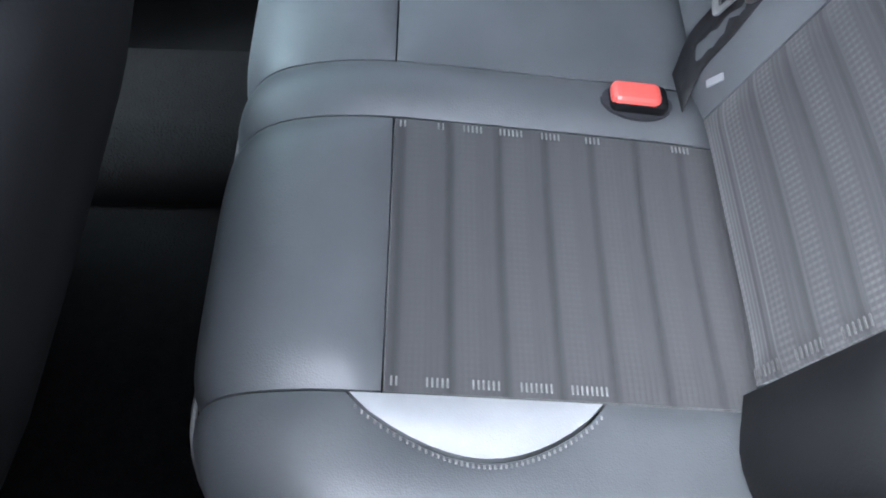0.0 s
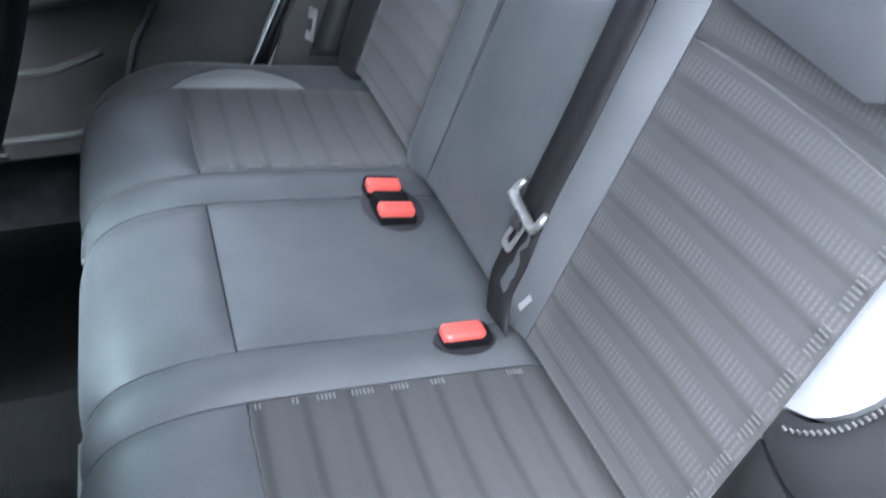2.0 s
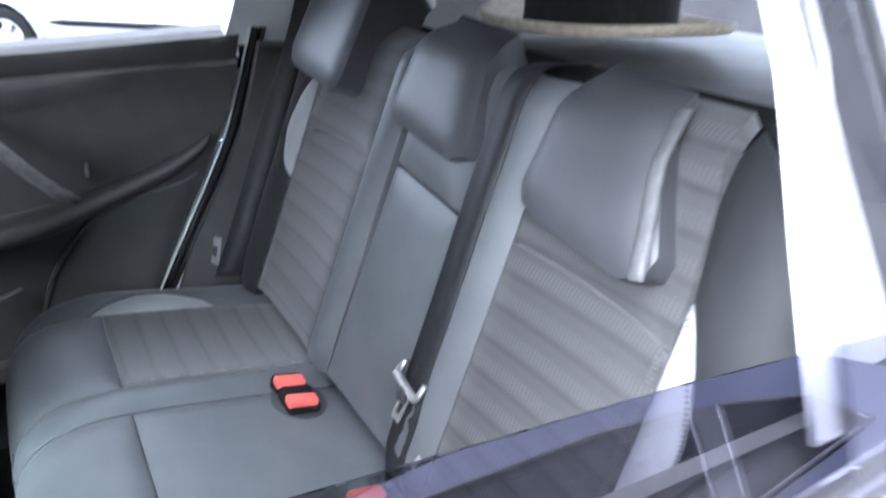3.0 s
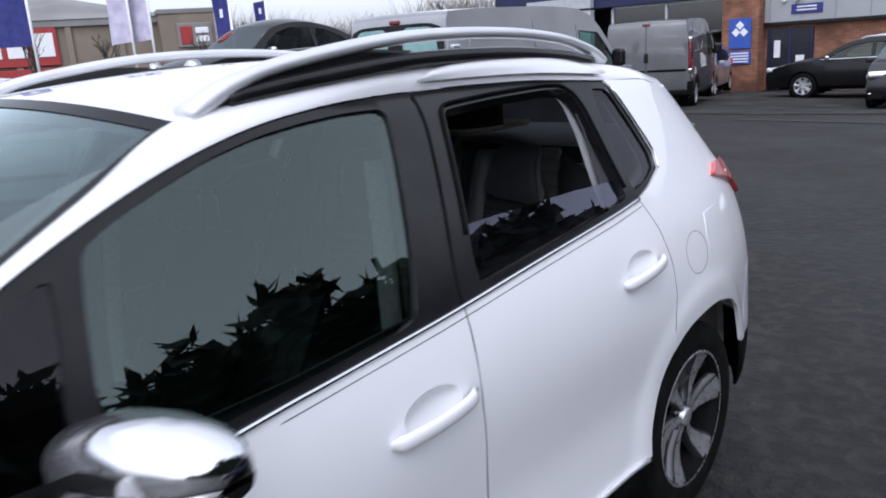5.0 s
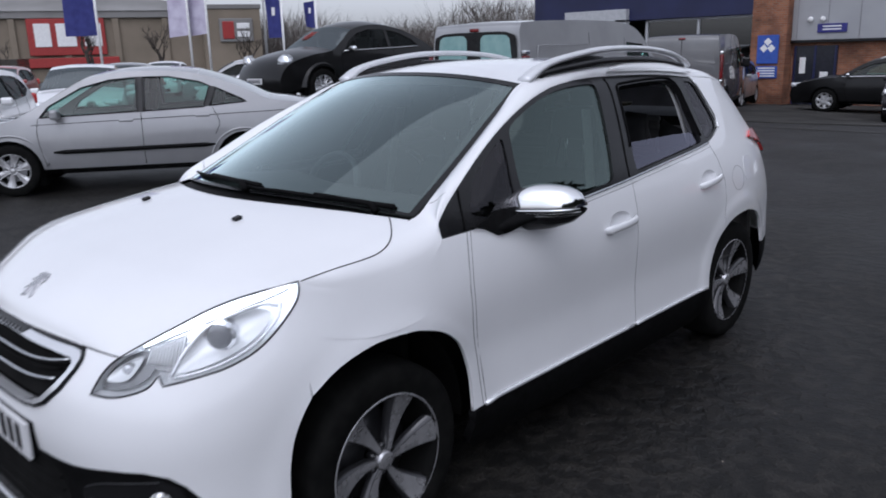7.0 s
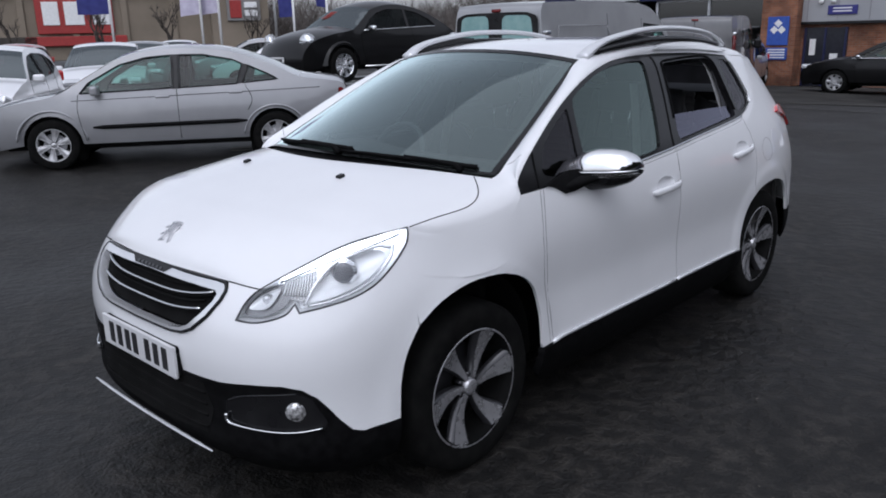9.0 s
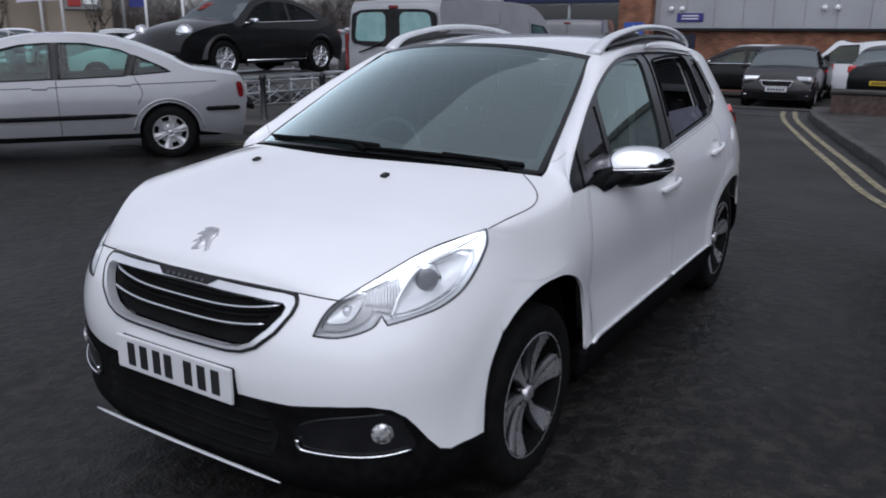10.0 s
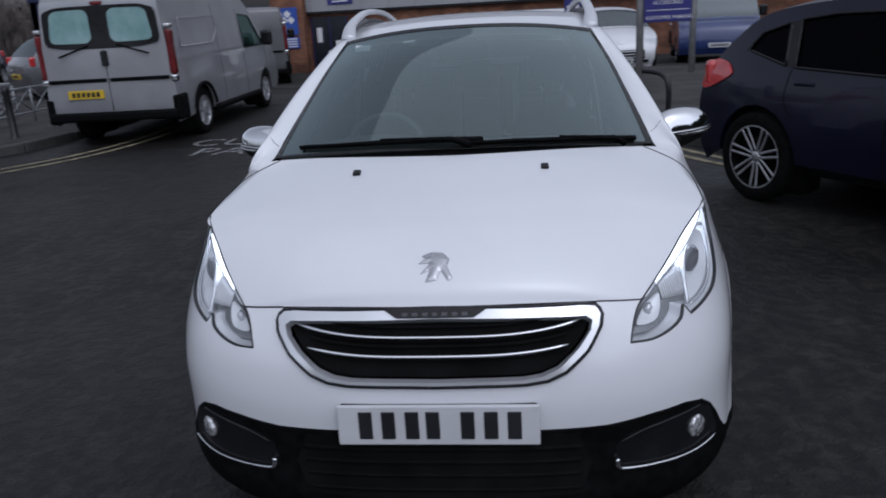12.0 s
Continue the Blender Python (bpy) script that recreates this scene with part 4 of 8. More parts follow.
for s in (1, -1):
    plan = catmull([(s * .772, -1.535), (s * .778, -1.48), (s * .784, -1.396), (s * .790, -1.30), (s * .790, -1.235), (s * .779, -1.185), (s * .755, -1.145), (s * .715, -1.105), (s * .665, -1.065)], 6)
    made("bonnet_gap", *tube(laid(plan, [bonnet, *pillars_of], .0002), .0022, 5), INNER, car)
    plan = np.linspace((s * .70, -.925), (s * .752, -.892), 8)
    made("pillar_seam", *tube(laid(plan, pillars_of, -.0003), .0012, 5), SEAL, car)
# emblem on the bonnet, a plain bright shape
EMB = [(1.15 * x, 1.3 * v) for x, v in [(-.035, -.02), (-.012, -.01), (-.022, -.04), (.004, -.035), (.012, -.012), (.03, -.038), (.04, -.03), (.026, -.002), (.03, .018), (.014, .04), (-.012, .042), (-.034, .03), (-.02, .022), (-.04, .006), (-.012, .008)]]


def on_bonnet(x, v):
    y = -1.93 + v * .78
    z = np.interp(-1.93 + v * .78, [-2.0, -1.978, -1.93, -1.915, -1.85, -1.80], [.83, .866, .903, .914, .943, .962])
    return np.stack([x, y - .0, z + .006 - .10 * x * x], -1)


made("emblem", *skin(EMB, on_bonnet, .005, (), .008, (0, 0, .6), .005, .006, 1), ALLOY, car, "plain chrome emblem on bonnet")
# number plate with plain bars for its characters
plate = part("number_plate", block((.525, .012, .113), (0, -2.098, .532), .004, 2), PLATE, car, "white number plate with black bars")
for x in (-.188, -.128, -.066, -.012, .078, .138, .198):
    part("plate_bar", block((.036, .004, .079), (x, -2.1045, .533), .002, 1), INK, plate)
part("plate_holder", block((.515, .03, .105), (0, -2.078, .532), .008, 2), PLASTIC, car)
# bonnet washer jets, on the bonnet's slope
for x in (-.305, .305):
    part("washer_jet", block((.026, .03, .014), (x, -1.40, 1.056), .005, 2, (14, 0, 0)), GLOSS_BLACK, car)
# lower grille, fog lamps and bright strips
panel("lower_grille", both([(0, .49), (.36, .486), (.40, .40), (.37, .31), (0, .29)]), INNER, inset=-.006, rim=.002, step=.05)
for z in (.33, .37, .41, .45):
    line = np.array([(u, z) for u in np.linspace(-.37, .37, 21)])
    made("lower_grille_slat", *tube(body(-.008)(line[:, 0], line[:, 1]), .006, 6), INNER, car)
line = np.array([(x, -2.112 + .10 * x * x, .285 - .06 * x * x) for x in np.linspace(-.43, .43, 31)])
made("chin_strip", *tube(line, np.interp(np.abs(line[:, 0]), [0, .36, .43], [.0070, .0065, .003]), 8, .6), SATIN, car, "satin silver strip under bumper")
for s in (1, -1):
    fog = panel("fog_lamp_recess", [(.452, .376), (.462, .445), (.50, .470), (.60, .489), (.70, .500), (.745, .480), (.785, .40), (.775, .376), (.62, .362)], GLOSS_BLACK, inset=-.008, side=s, rim=.004, label="fog lamp set in black recess")
    line = catmull([(.462, .402), (.465, .380), (.49, .370), (.62, .366), (.70, .371), (.768, .384)], 6)
    made("bright_strip", *tube(body(-.016, s)(line[:, 0], line[:, 1]), np.interp(np.linspace(0, 1, len(line)), [0, .25, .5, 1], [.0075, .0065, .0035, .003]), 6), CHROME, fog)
    line = catmull([(.475, .452), (.53, .475), (.60, .488), (.70, .500)], 5)
    made("bright_strip", *tube(body(-.011, s)(line[:, 0], line[:, 1]), .0014, 6), SEAL, fog)
    c = np.array(on(.697, .437, .002, s))
    d = np.array(on(.697, .437, -.03, s)) - c
    d /= np.linalg.norm(d)
    made("fog_lamp", *tube([c, c + d * .014, c + d * .019, c + d * .021], [.032, .032, .026, .003], 20), varied("fog_glass", (.12, .12, .12), (.92, .92, .92), scale=75, rough=.12, metal=.6) if s > 0 else bpy.data.materials["fog_glass"], fog)
# wipers, parked on the foot of the screen
for plan, arm in (([(.64, -1.016), (.50, -1.082), (.33, -1.140), (.15, -1.175), (.02, -1.184)], (.60, -1.06)), ([(.10, -1.165), (-.12, -1.158), (-.30, -1.128), (-.45, -1.082), (-.60, -1.012)], (.06, -1.20))):
    line = laid(catmull(plan, 5), [screen], .014)
    wiper = made("wiper", *tube(line, np.interp(np.linspace(0, 1, len(line)), [0, .5, 1], [.010, .008, .005]), 6), PLASTIC, car)
    made("wiper_blade", *tube(line + (0, .010, -.006), .006, 6), TYRE, wiper)
    foot = np.array((*arm, line[0][2] - .012))
    made("wiper_arm", *tube([foot, foot * .5 + line[4] * .5 + (0, 0, .012), line[9] + (0, 0, .008)], [.014, .010, .006], 6), PLASTIC, wiper)


# wheels
def wheel(parent, centre, radius, width, rim_r, spokes, face, dark, s, twist=.35, spoke_w=.42, name="wheel", pairs=0):
    cx, cy, cz = centre
    R, w = radius, width
    tp = [(-w * .46, rim_r * .98), (-w * .5, rim_r * 1.06), (-w * .5, R * .93), (-w * .42, R * .985), (-w * .2, R), (w * .2, R), (w * .42, R * .985), (w * .5, R * .93), (w * .5, rim_r * 1.06), (w * .46, rim_r * .98)]
    v, f = lathe([(h * s, r) for h, r in tp], centre, "x", 40)
    tyre = made(name, v, f, TYRE, parent, "black tyre on alloy rim")
    rp = [(w * .46, rim_r * .995), (w * .485, rim_r * 1.0), (w * .475, rim_r * .955), (w * .30, rim_r * .93), (-w * .2, rim_r * .90), (-w * .2, .02)]
    rim = made("rim", *lathe([(h * s, r) for h, r in rp], centre, "x", 40), INNER if pairs else dark, tyre)
    made("rim_edge", *lathe([(h * s, r) for h, r in ((w * .49, rim_r * 1.0), (w * .492, rim_r * .985), (w * .485, rim_r * .955))], centre, "x", 40), face, tyre)
    for k in range(pairs * 2):
        a0 = 2 * math.pi * (k // 2) / pairs + .2
        side = (k % 2 * 2 - 1) * rim_r * .085
        d, e = np.array((0, math.cos(a0), math.sin(a0))), np.array((0, -math.sin(a0), math.cos(a0)))
        bar = [np.array(centre) + (s * w * x, 0, 0) + d * rim_r * r + e * side * q for x, r, q in ((.36, .16, .75), (.38, .45, 1.0), (.42, .75, 1.2), (.46, .98, 1.35))]
        made("spoke", *tube(catmull(bar, 3), rim_r * .042, 6, .8, (1, 0, 0)), face, tyre)
    for k in range(0 if pairs else spokes):
        a0 = 2 * math.pi * k / spokes + .3
        rows = []
        for t in np.linspace(0, 1, 9):
            r = rim_r * (.16 + .82 * t)
            a = a0 + twist * t * s
            half = spoke_w * math.pi / spokes * (1.15 - .55 * t + .45 * t * t)
            x = w * (.40 - .10 * t + .14 * t * t)
            row = []
            for q in (-1, -.75, 0, .75, 1):
                b = a + half * q
                dx = -.004 if abs(q) < .5 else 0.0
                row.append((cx + s * (x + dx - (.03 if abs(q) == 1 else 0)), cy + r * math.cos(b), cz + r * math.sin(b)))
            rows.append(row)
        vv, ff = loft(rows)
        made("spoke", vv, ff, dark, tyre)
        for q0, q1 in ((0, 1), (3, 4)):
            a1 = np.array([np.array(r[q0]) * .5 + np.array(r[q1]) * .5 for r in rows]) + (s * .012, 0, 0)
            made("machined_edge", *tube(a1, np.interp(np.linspace(0, 1, 9), [0, 1], [rim_r * .055, rim_r * .035]), 6, .5, (1, 0, 0)), face, tyre)
    made("hub_cap", *lathe([(w * .44 * s, .001), (w * .44 * s, rim_r * .12), (w * .40 * s, rim_r * .17), (w * .25 * s, rim_r * .19)], centre, "x", 20), face, tyre)
    made("brake_disc", *lathe([(w * .05 * s, .03), (w * .05 * s, rim_r * .66), (-w * .05 * s, rim_r * .66)], centre, "x", 28), INNER if pairs else SATIN, tyre)
    return tyre


def blade_wheel(parent, centre, s):
    """The crossover's wheel: six broad machined blades, swept a little, on a dark rim."""
    R, w, rim_r = .318, .205, .222
    cx, cy, cz = centre
    tp = [(-w * .46, rim_r * .98), (-w * .5, rim_r * 1.06), (-w * .5, R * .93), (-w * .42, R * .985), (-w * .2, R), (w * .2, R), (w * .42, R * .985), (w * .5, R * .93), (w * .515, R * .84), (w * .5, rim_r * 1.06), (w * .46, rim_r * .98)]
    tyre = made("wheel", *lathe([(h * s, r) for h, r in tp], centre, "x", 48), TYRE, parent, "black tyre on two-tone alloy rim")
    rp = [(w * .46, rim_r * .995), (w * .485, rim_r * 1.0), (w * .475, rim_r * .955), (w * .30, rim_r * .93), (-w * .2, rim_r * .90), (-w * .2, .02)]
    made("rim", *lathe([(h * s, r) for h, r in rp], centre, "x", 48), INNER, tyre)
    made("rim_edge", *lathe([(h * s, r) for h, r in ((w * .488, rim_r * 1.005), (w * .498, rim_r * .995), (w * .492, rim_r * .975))], centre, "x", 48), ALLOY, tyre)
    made("brake_disc", *lathe([(w * .05 * s, .03), (w * .05 * s, rim_r * .66), (-w * .05 * s, rim_r * .66)], centre, "x", 28), ALLOY_DARK, tyre)
    for k in range(6):
        a0 = math.radians(10 + 60 * k)
        rows, faces = [], []
        for t in np.linspace(0, 1, 11):
            r = rim_r * (.15 + .83 * t)
            mid = a0 - .20 * (1 - t) ** 1.5
            half = np.interp(t, [0, .25, .6, 1], [.30, .20, .215, .235])
            x = w * (.36 - .07 * math.sin(math.pi * t) + .11 * t)
            one, two = [], []
            for q, dx in ((-1.12, -.030), (-1, -.001), (-.5, 0), (.2, 0), (.9, -.001), (1.02, -.030)):
                b = mid + half * q
                one.append((cx + s * (x + dx), cy + r * math.cos(b), cz + r * math.sin(b)))
            for q, dx in ((-.90, .0016), (-.45, .003), (.15, .003), (.72, .0016)):
                b = mid + half * q
                two.append((cx + s * (x + dx), cy + r * math.cos(b), cz + r * math.sin(b)))
            rows.append(one)
            faces.append(two)
        made("spoke", *loft(rows), ALLOY_DARK, tyre)
        made("machined_face", *loft(faces), ALLOY, tyre)
        b = a0 - .20 + .52
        made("wheel_bolt", *tube([(cx + s * w * .2, cy + .046 * math.cos(b), cz + .046 * math.sin(b)), (cx + s * w * .34, cy + .046 * math.cos(b), cz + .046 * math.sin(b))], .009, 6), ALLOY_DARK, tyre)
    made("hub_cap", *lathe([(w * .42 * s, .001), (w * .42 * s, rim_r * .11), (w * .40 * s, rim_r * .135), (w * .30 * s, rim_r * .15)], centre, "x", 24), ALLOY, tyre)
    return tyre


for s in (1, -1):
    for y in (-1.265, 1.278):
        blade_wheel(car, (s * .735, y, .318), s)
# underbody keeps daylight out of the engine bay and cabin floor
made("underbody", *pieces(block((1.36, 3.7, .06), (0, 0, .22), .02, 1)), INNER, car)
made("engine_bay_wall", *pieces(block((1.34, .04, .75), (0, -1.02, .6), .01, 1)), INNER, car)
made("engine_bay", *pieces(block((.96, .72, .5), (0, -1.45, .5), .05, 1)), INNER, car)

# ---- the cabin ----
HIDE = leather("grey_black_leatherette", (0.043, 0.046, 0.049), (0.053, 0.056, 0.059))
# bench hide darkened for the shade low on the bolsters, the foot darkest
FOOT_SHADED = varied("leatherette_foot_shaded", (.0030, .0031, .0034), (.0050, .0051, .0055), scale=14, rough=.6, bump=.25, bump_scale=420, bump_size=.0008, spec=.16)
BOLSTER_SHADED = varied("leatherette_bolster_shaded", (0.0065, 0.0068, 0.0075), (0.0095, 0.0098, 0.0106), scale=14, rough=.62, bump=.2, bump_scale=520, bump_size=.0006, spec=.2)
PALE_HIDE = leather("pale_grey_leatherette", (0.15, 0.153, 0.159), (0.18, 0.183, 0.189))
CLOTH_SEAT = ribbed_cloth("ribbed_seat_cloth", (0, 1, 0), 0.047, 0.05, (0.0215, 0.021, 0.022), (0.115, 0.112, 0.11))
# nearly the seat's cloth, its ground darkened to put in the backrest's shade
CLOTH_BACK_SHADED = ribbed_cloth("ribbed_back_cloth_shaded", (0, 0.33, 0.94), 0.043, 0.27, (0.0135, 0.0132, 0.014), (0.110, 0.107, 0.105), .045, .17)
# pale trim, lightened in colour for the light missing on the far pillar
TRIM_LIGHTENED = varied("pale_trim_lightened", (.72, .73, .73), (.79, .80, .80), scale=6, rough=.6, bump=.2, bump_scale=500, bump_size=.0006)
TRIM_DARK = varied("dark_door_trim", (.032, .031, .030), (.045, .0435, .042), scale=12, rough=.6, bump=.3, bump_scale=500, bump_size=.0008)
# near copy of the pillar trim, darkened in colour to hold its light down
NEAR_TRIM_DIMMED = varied("grey_pillar_trim", (.26, .26, .265), (.31, .31, .315), scale=6, rough=.6, bump=.2, bump_scale=500, bump_size=.0006)
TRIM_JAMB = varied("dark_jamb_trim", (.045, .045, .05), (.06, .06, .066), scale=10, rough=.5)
TRIM_MID = varied("mid_grey_trim", (.06, .06, .06), (.09, .09, .09), scale=12, rough=.5)
# black carpet, darkened further for the shade behind the front seats
CARPET = varied("black_carpet_shaded", (.0012, .0012, .0012), (.003, .003, .003), scale=60, rough=.95, bump=.6, bump_scale=300, bump_size=.004, spec=.1)
WEBBING = varied("belt_webbing", (.0035, .0035, .004), (.008, .008, .0085), scale=90, rough=.55, spec=.25, bump=.3, bump_scale=260)
RED = varied("red_button", (.40, .055, .045), (.48, .075, .06), rough=.35)
THREAD = varied("pale_thread", (.09, .088, .086), (.14, .138, .135), scale=200, rough=.8)
THREAD_DIM = varied("grey_thread", (.030, .0295, .029), (.05, .049, .048), scale=200, rough=.8)
STEEL = varied("belt_steel", (.22, .22, .21), (.32, .32, .31), scale=60, rough=.35, metal=.8)
LINING = varied("roof_lining", (.62, .62, .61), (.68, .68, .67), scale=40, rough=.9)

# dark cloth tone, darkened further for the weaker light on the head restraints
HEAD_CLOTH_DIMMED = leather("head_restraint_cloth_dimmed", (0.020, 0.0205, 0.0225), (0.027, 0.0275, 0.030))
CUSHION = catmull([(.462, .30), (.444, .40), (.434, .50), (.436, .575), (.450, .615), (.482, .642), (.535, .655), (.60, .655), (.75, .640), (.88, .625), (.95, .612)], 8)
CUSHION_V = np.r_[0, np.cumsum(np.hypot(*np.diff(CUSHION, axis=0).T))]


def cv(y):
    """Along the cushion's profile, where its top lies at y."""
    top = CUSHION[:, 0] >= .4365
    k = np.argmin(CUSHION[:, 0])
    return float(np.interp(y, CUSHION[k:, 0], CUSHION_V[k:]))


def cushion(x, v):
    y, z = np.interp(v, CUSHION_V, CUSHION[:, 0]), np.interp(v, CUSHION_V, CUSHION[:, 1])
    ax = np.abs(x)
    on_top = ease(.50, .62, y)
    z = z - on_top * .012 * np.clip(1 - ((ax - .375) / .16) ** 2, 0, 1) + on_top * .006 * np.exp(-((ax - .19) / .05) ** 2)
    out = np.clip(ax - .575, 0, None)
    z = z - 5.5 * out**2
    y = y + (1 - ease(.45, .78, y)) * 4.16 * np.clip(ax - .50, 0, None) ** 2
    return np.stack([x, y, z], -1)


bench = part("rear_bench", block((1.26, .46, .26), (0, .70, .46), .02, 1), INNER, car, "grey-black leatherette rear bench with ribbed cloth centres")


def pad(name, outline, surface, material, puff=.008, soft=.014, step=.016, rim=.02, gap=.0015, label="", parent=None):
    o = np.array(outline, float)
    v, f = skin(shrink(o, gap), surface, step, (), rim, (0, .9, .2) if surface is cushion else (0, 2.0, .9), puff, soft)
    return made(name, v, f, material, parent or bench, label)


V0, V1, VP = 0.02, cv(.945), cv(.598)
for s in (1, -1):
    a, b, c = (.157, .229, .509) if s > 0 else (.139, .216, .514)
    pad("cushion_strip", [(s * a, V0), (s * b, V0), (s * b, V1), (s * a, V1)], cushion, HIDE, .010, .02)
    pad("cushion_front", [(s * b, V0), (s * c, V0), (s * c, VP), (s * b, VP)], cushion, HIDE, .012, .02)
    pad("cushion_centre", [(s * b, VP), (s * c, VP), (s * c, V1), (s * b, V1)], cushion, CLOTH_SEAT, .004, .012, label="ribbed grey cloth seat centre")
    p0, p1, wide = (.570, .782, .053) if s > 0 else (.578, .81, .078)
    arc = [(s * (c + wide * math.sin(math.pi * t) ** .75), cv(p0 + (p1 - p0) * t)) for t in np.linspace(0, 1, 15)]
    outer = [(s * c, V0), (s * .655, V0), (s * .655, V1), (s * c, V1)]
    pad("cushion_side", [(s * c, V0), (s * .655, V0), (s * .655, V1), (s * c, V1), (s * c, cv(p1) + .001)] + [(x + s * .0006, v) for x, v in reversed(arc[1:-1])] + [(s * c, cv(p0) - .001)], cushion, HIDE, .008, .016, .008)
    pad("pale_patch", arc, cushion, PALE_HIDE, .007, .01, .014, label="pale grey crescent patch")
    bits = []
    for t in np.linspace(.03, .97, 44):
        x = s * (c + .007 + wide * math.sin(math.pi * t) ** .75)
        q = cushion(np.array([x]), np.array([cv(p0 + (p1 - p0) * t)]))[0]
        bits.append(pieces(block((.0035, .0022, .0016), (q[0], q[1], q[2] + .0085), .0006, 1)))
    for edge, rows in ((c - s * 0 - .009, ((.605, 2), (.634, 5), (.672, 6), (.712, 7), (.755, 8))), (b + .009, ((.605, 2), (.642, 2), (.667, 5), (.703, 6), (.745, 5), (.79, 4), (.88, 5)))):
        for y0, n in rows:
            for k in range(n):
                q = cushion(np.array([s * edge]), np.array([cv(y0 + .0042 * k)]))[0]
                bits.append(pieces(block((.0085, .0019, .0014), (q[0], q[1], q[2] + .0045), .0006, 1)))
    tagged(made("stitching", *joined(*bits), THREAD, bench, smooth=False), kind="stuff")
pad("cushion_middle_front", [(-.136, V0), (.157, V0), (.157, VP), (-.136, VP)], cushion, HIDE, .010, .02)
pad("cushion_middle", [(-.136, VP), (.157, VP), (.157, V1), (-.136, V1)], cushion, HIDE, .009, .02)
# piping along the front edge
for s in (1, -1):
    x = np.linspace(.16, .62, 24)
    q = cushion(s * x, np.full(24, cv(.437) + .0)) + (0, -.008, -.01)
    made("piping", *tube(q, .0028, 6), THREAD if s > 0 else HIDE, bench)

# backrests
def lean(x, z):
    ax = np.abs(x)
    y = .905 + .345 * (z - .65) - .018 * np.exp(-((ax - .56) / .05) ** 2) - .012 * np.exp(-((ax - .17) / .035) ** 2) + .012 * ease(.66, .80, z) * np.clip(1 - ((ax - .37) / .15) ** 2, 0, 1)
    y = y + np.clip(ax - .60, 0, None) ** 2 * 16 + np.clip(z - 1.15, 0, None) ** 2 * 14
    return np.stack([x, y, z], -1)


backs = part("rear_backrest", block((1.24, .10, .60), (0, 1.13, .90), .02, 1, (-19, 0, 0)), INNER, bench)
backs.parent = car
backs["label"] = "rear backrest in leatherette and ribbed cloth"
for s in (1, -1):
    a, b, c = (.125, .222, .502) if s > 0 else (.125, .205, .512)
    top = 1.19
    pad("back_roll", [(s * a, .655), (s * b, .655), (s * b, top), (s * (a + .01), top)], lean, HIDE, .016, .025, parent=backs)
    pad("back_centre", [(s * b, .655), (s * c, .655), (s * c, .985), (s * b, 1.0)], lean, CLOTH_BACK_SHADED, .008, .016, parent=backs, label="cloth back with pale cross-threads")
    pad("back_upper", [(s * b, 1.0), (s * c, .985), (s * (c - .02), 1.12), (s * (c - .05), top + .01), (s * b, top + .01)], lean, CLOTH_BACK_SHADED, .010, .018, parent=backs)
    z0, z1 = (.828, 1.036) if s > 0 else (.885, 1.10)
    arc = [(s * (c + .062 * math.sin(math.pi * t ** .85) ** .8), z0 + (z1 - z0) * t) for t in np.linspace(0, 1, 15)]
    # the foot is a separate pad so its shade can sit in the colour
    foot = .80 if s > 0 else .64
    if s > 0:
        pad("back_side_shaded", [(c, .64), (.645, .64), (.648, .798), (c, .798)], lean, FOOT_SHADED, .012, .02, parent=backs, label="lower side bolster split off, its shade in the colour")
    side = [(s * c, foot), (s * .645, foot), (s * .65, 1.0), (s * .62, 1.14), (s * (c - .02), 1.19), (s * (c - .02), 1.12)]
    pad("back_side", side + [(s * c, z1 + .001)] + [(x + s * .0006, z) for x, z in reversed(arc[1:-1])] + [(s * c, z0 - .001)], lean, BOLSTER_SHADED, .012, .02, parent=backs, label="charcoal side bolster, its shade in the colour")
    pad("pale_patch", arc, lean, PALE_HIDE, .010, .012, .014, parent=backs, label="pale grey crescent patch")
    bits = []
    for t in np.linspace(.03, .97, 46):
        q = lean(np.array([s * (c + .007 + .062 * math.sin(math.pi * t ** .85) ** .8)]), np.array([z0 + (z1 - z0) * t]))[0]
        bits.append(pieces(block((.0045, .0016, .0024), (q[0], q[1] - .0125, q[2]), .0006, 1)))
    for k in range(70):
        z = .665 + .0046 * k
        if k % 9 < 6:
            q = lean(np.array([s * (c - .008)]), np.array([z]))[0]
            bits.append(pieces(block((.010, .0014, .002), (q[0], q[1] - .007, q[2]), .0005, 1)))
    tagged(made("stitching", *joined(*bits), THREAD_DIM, backs, smooth=False), kind="stuff")
pad("back_middle", [(-.125, .655), (.112, .655), (.10, .99), (-.118, 1.01)], lean, HIDE, .010, .02, parent=backs)
pad("back_middle_upper", [(-.118, 1.013), (.10, .993), (.10, 1.19), (-.118, 1.19)], lean, HIDE, .010, .02, parent=backs)


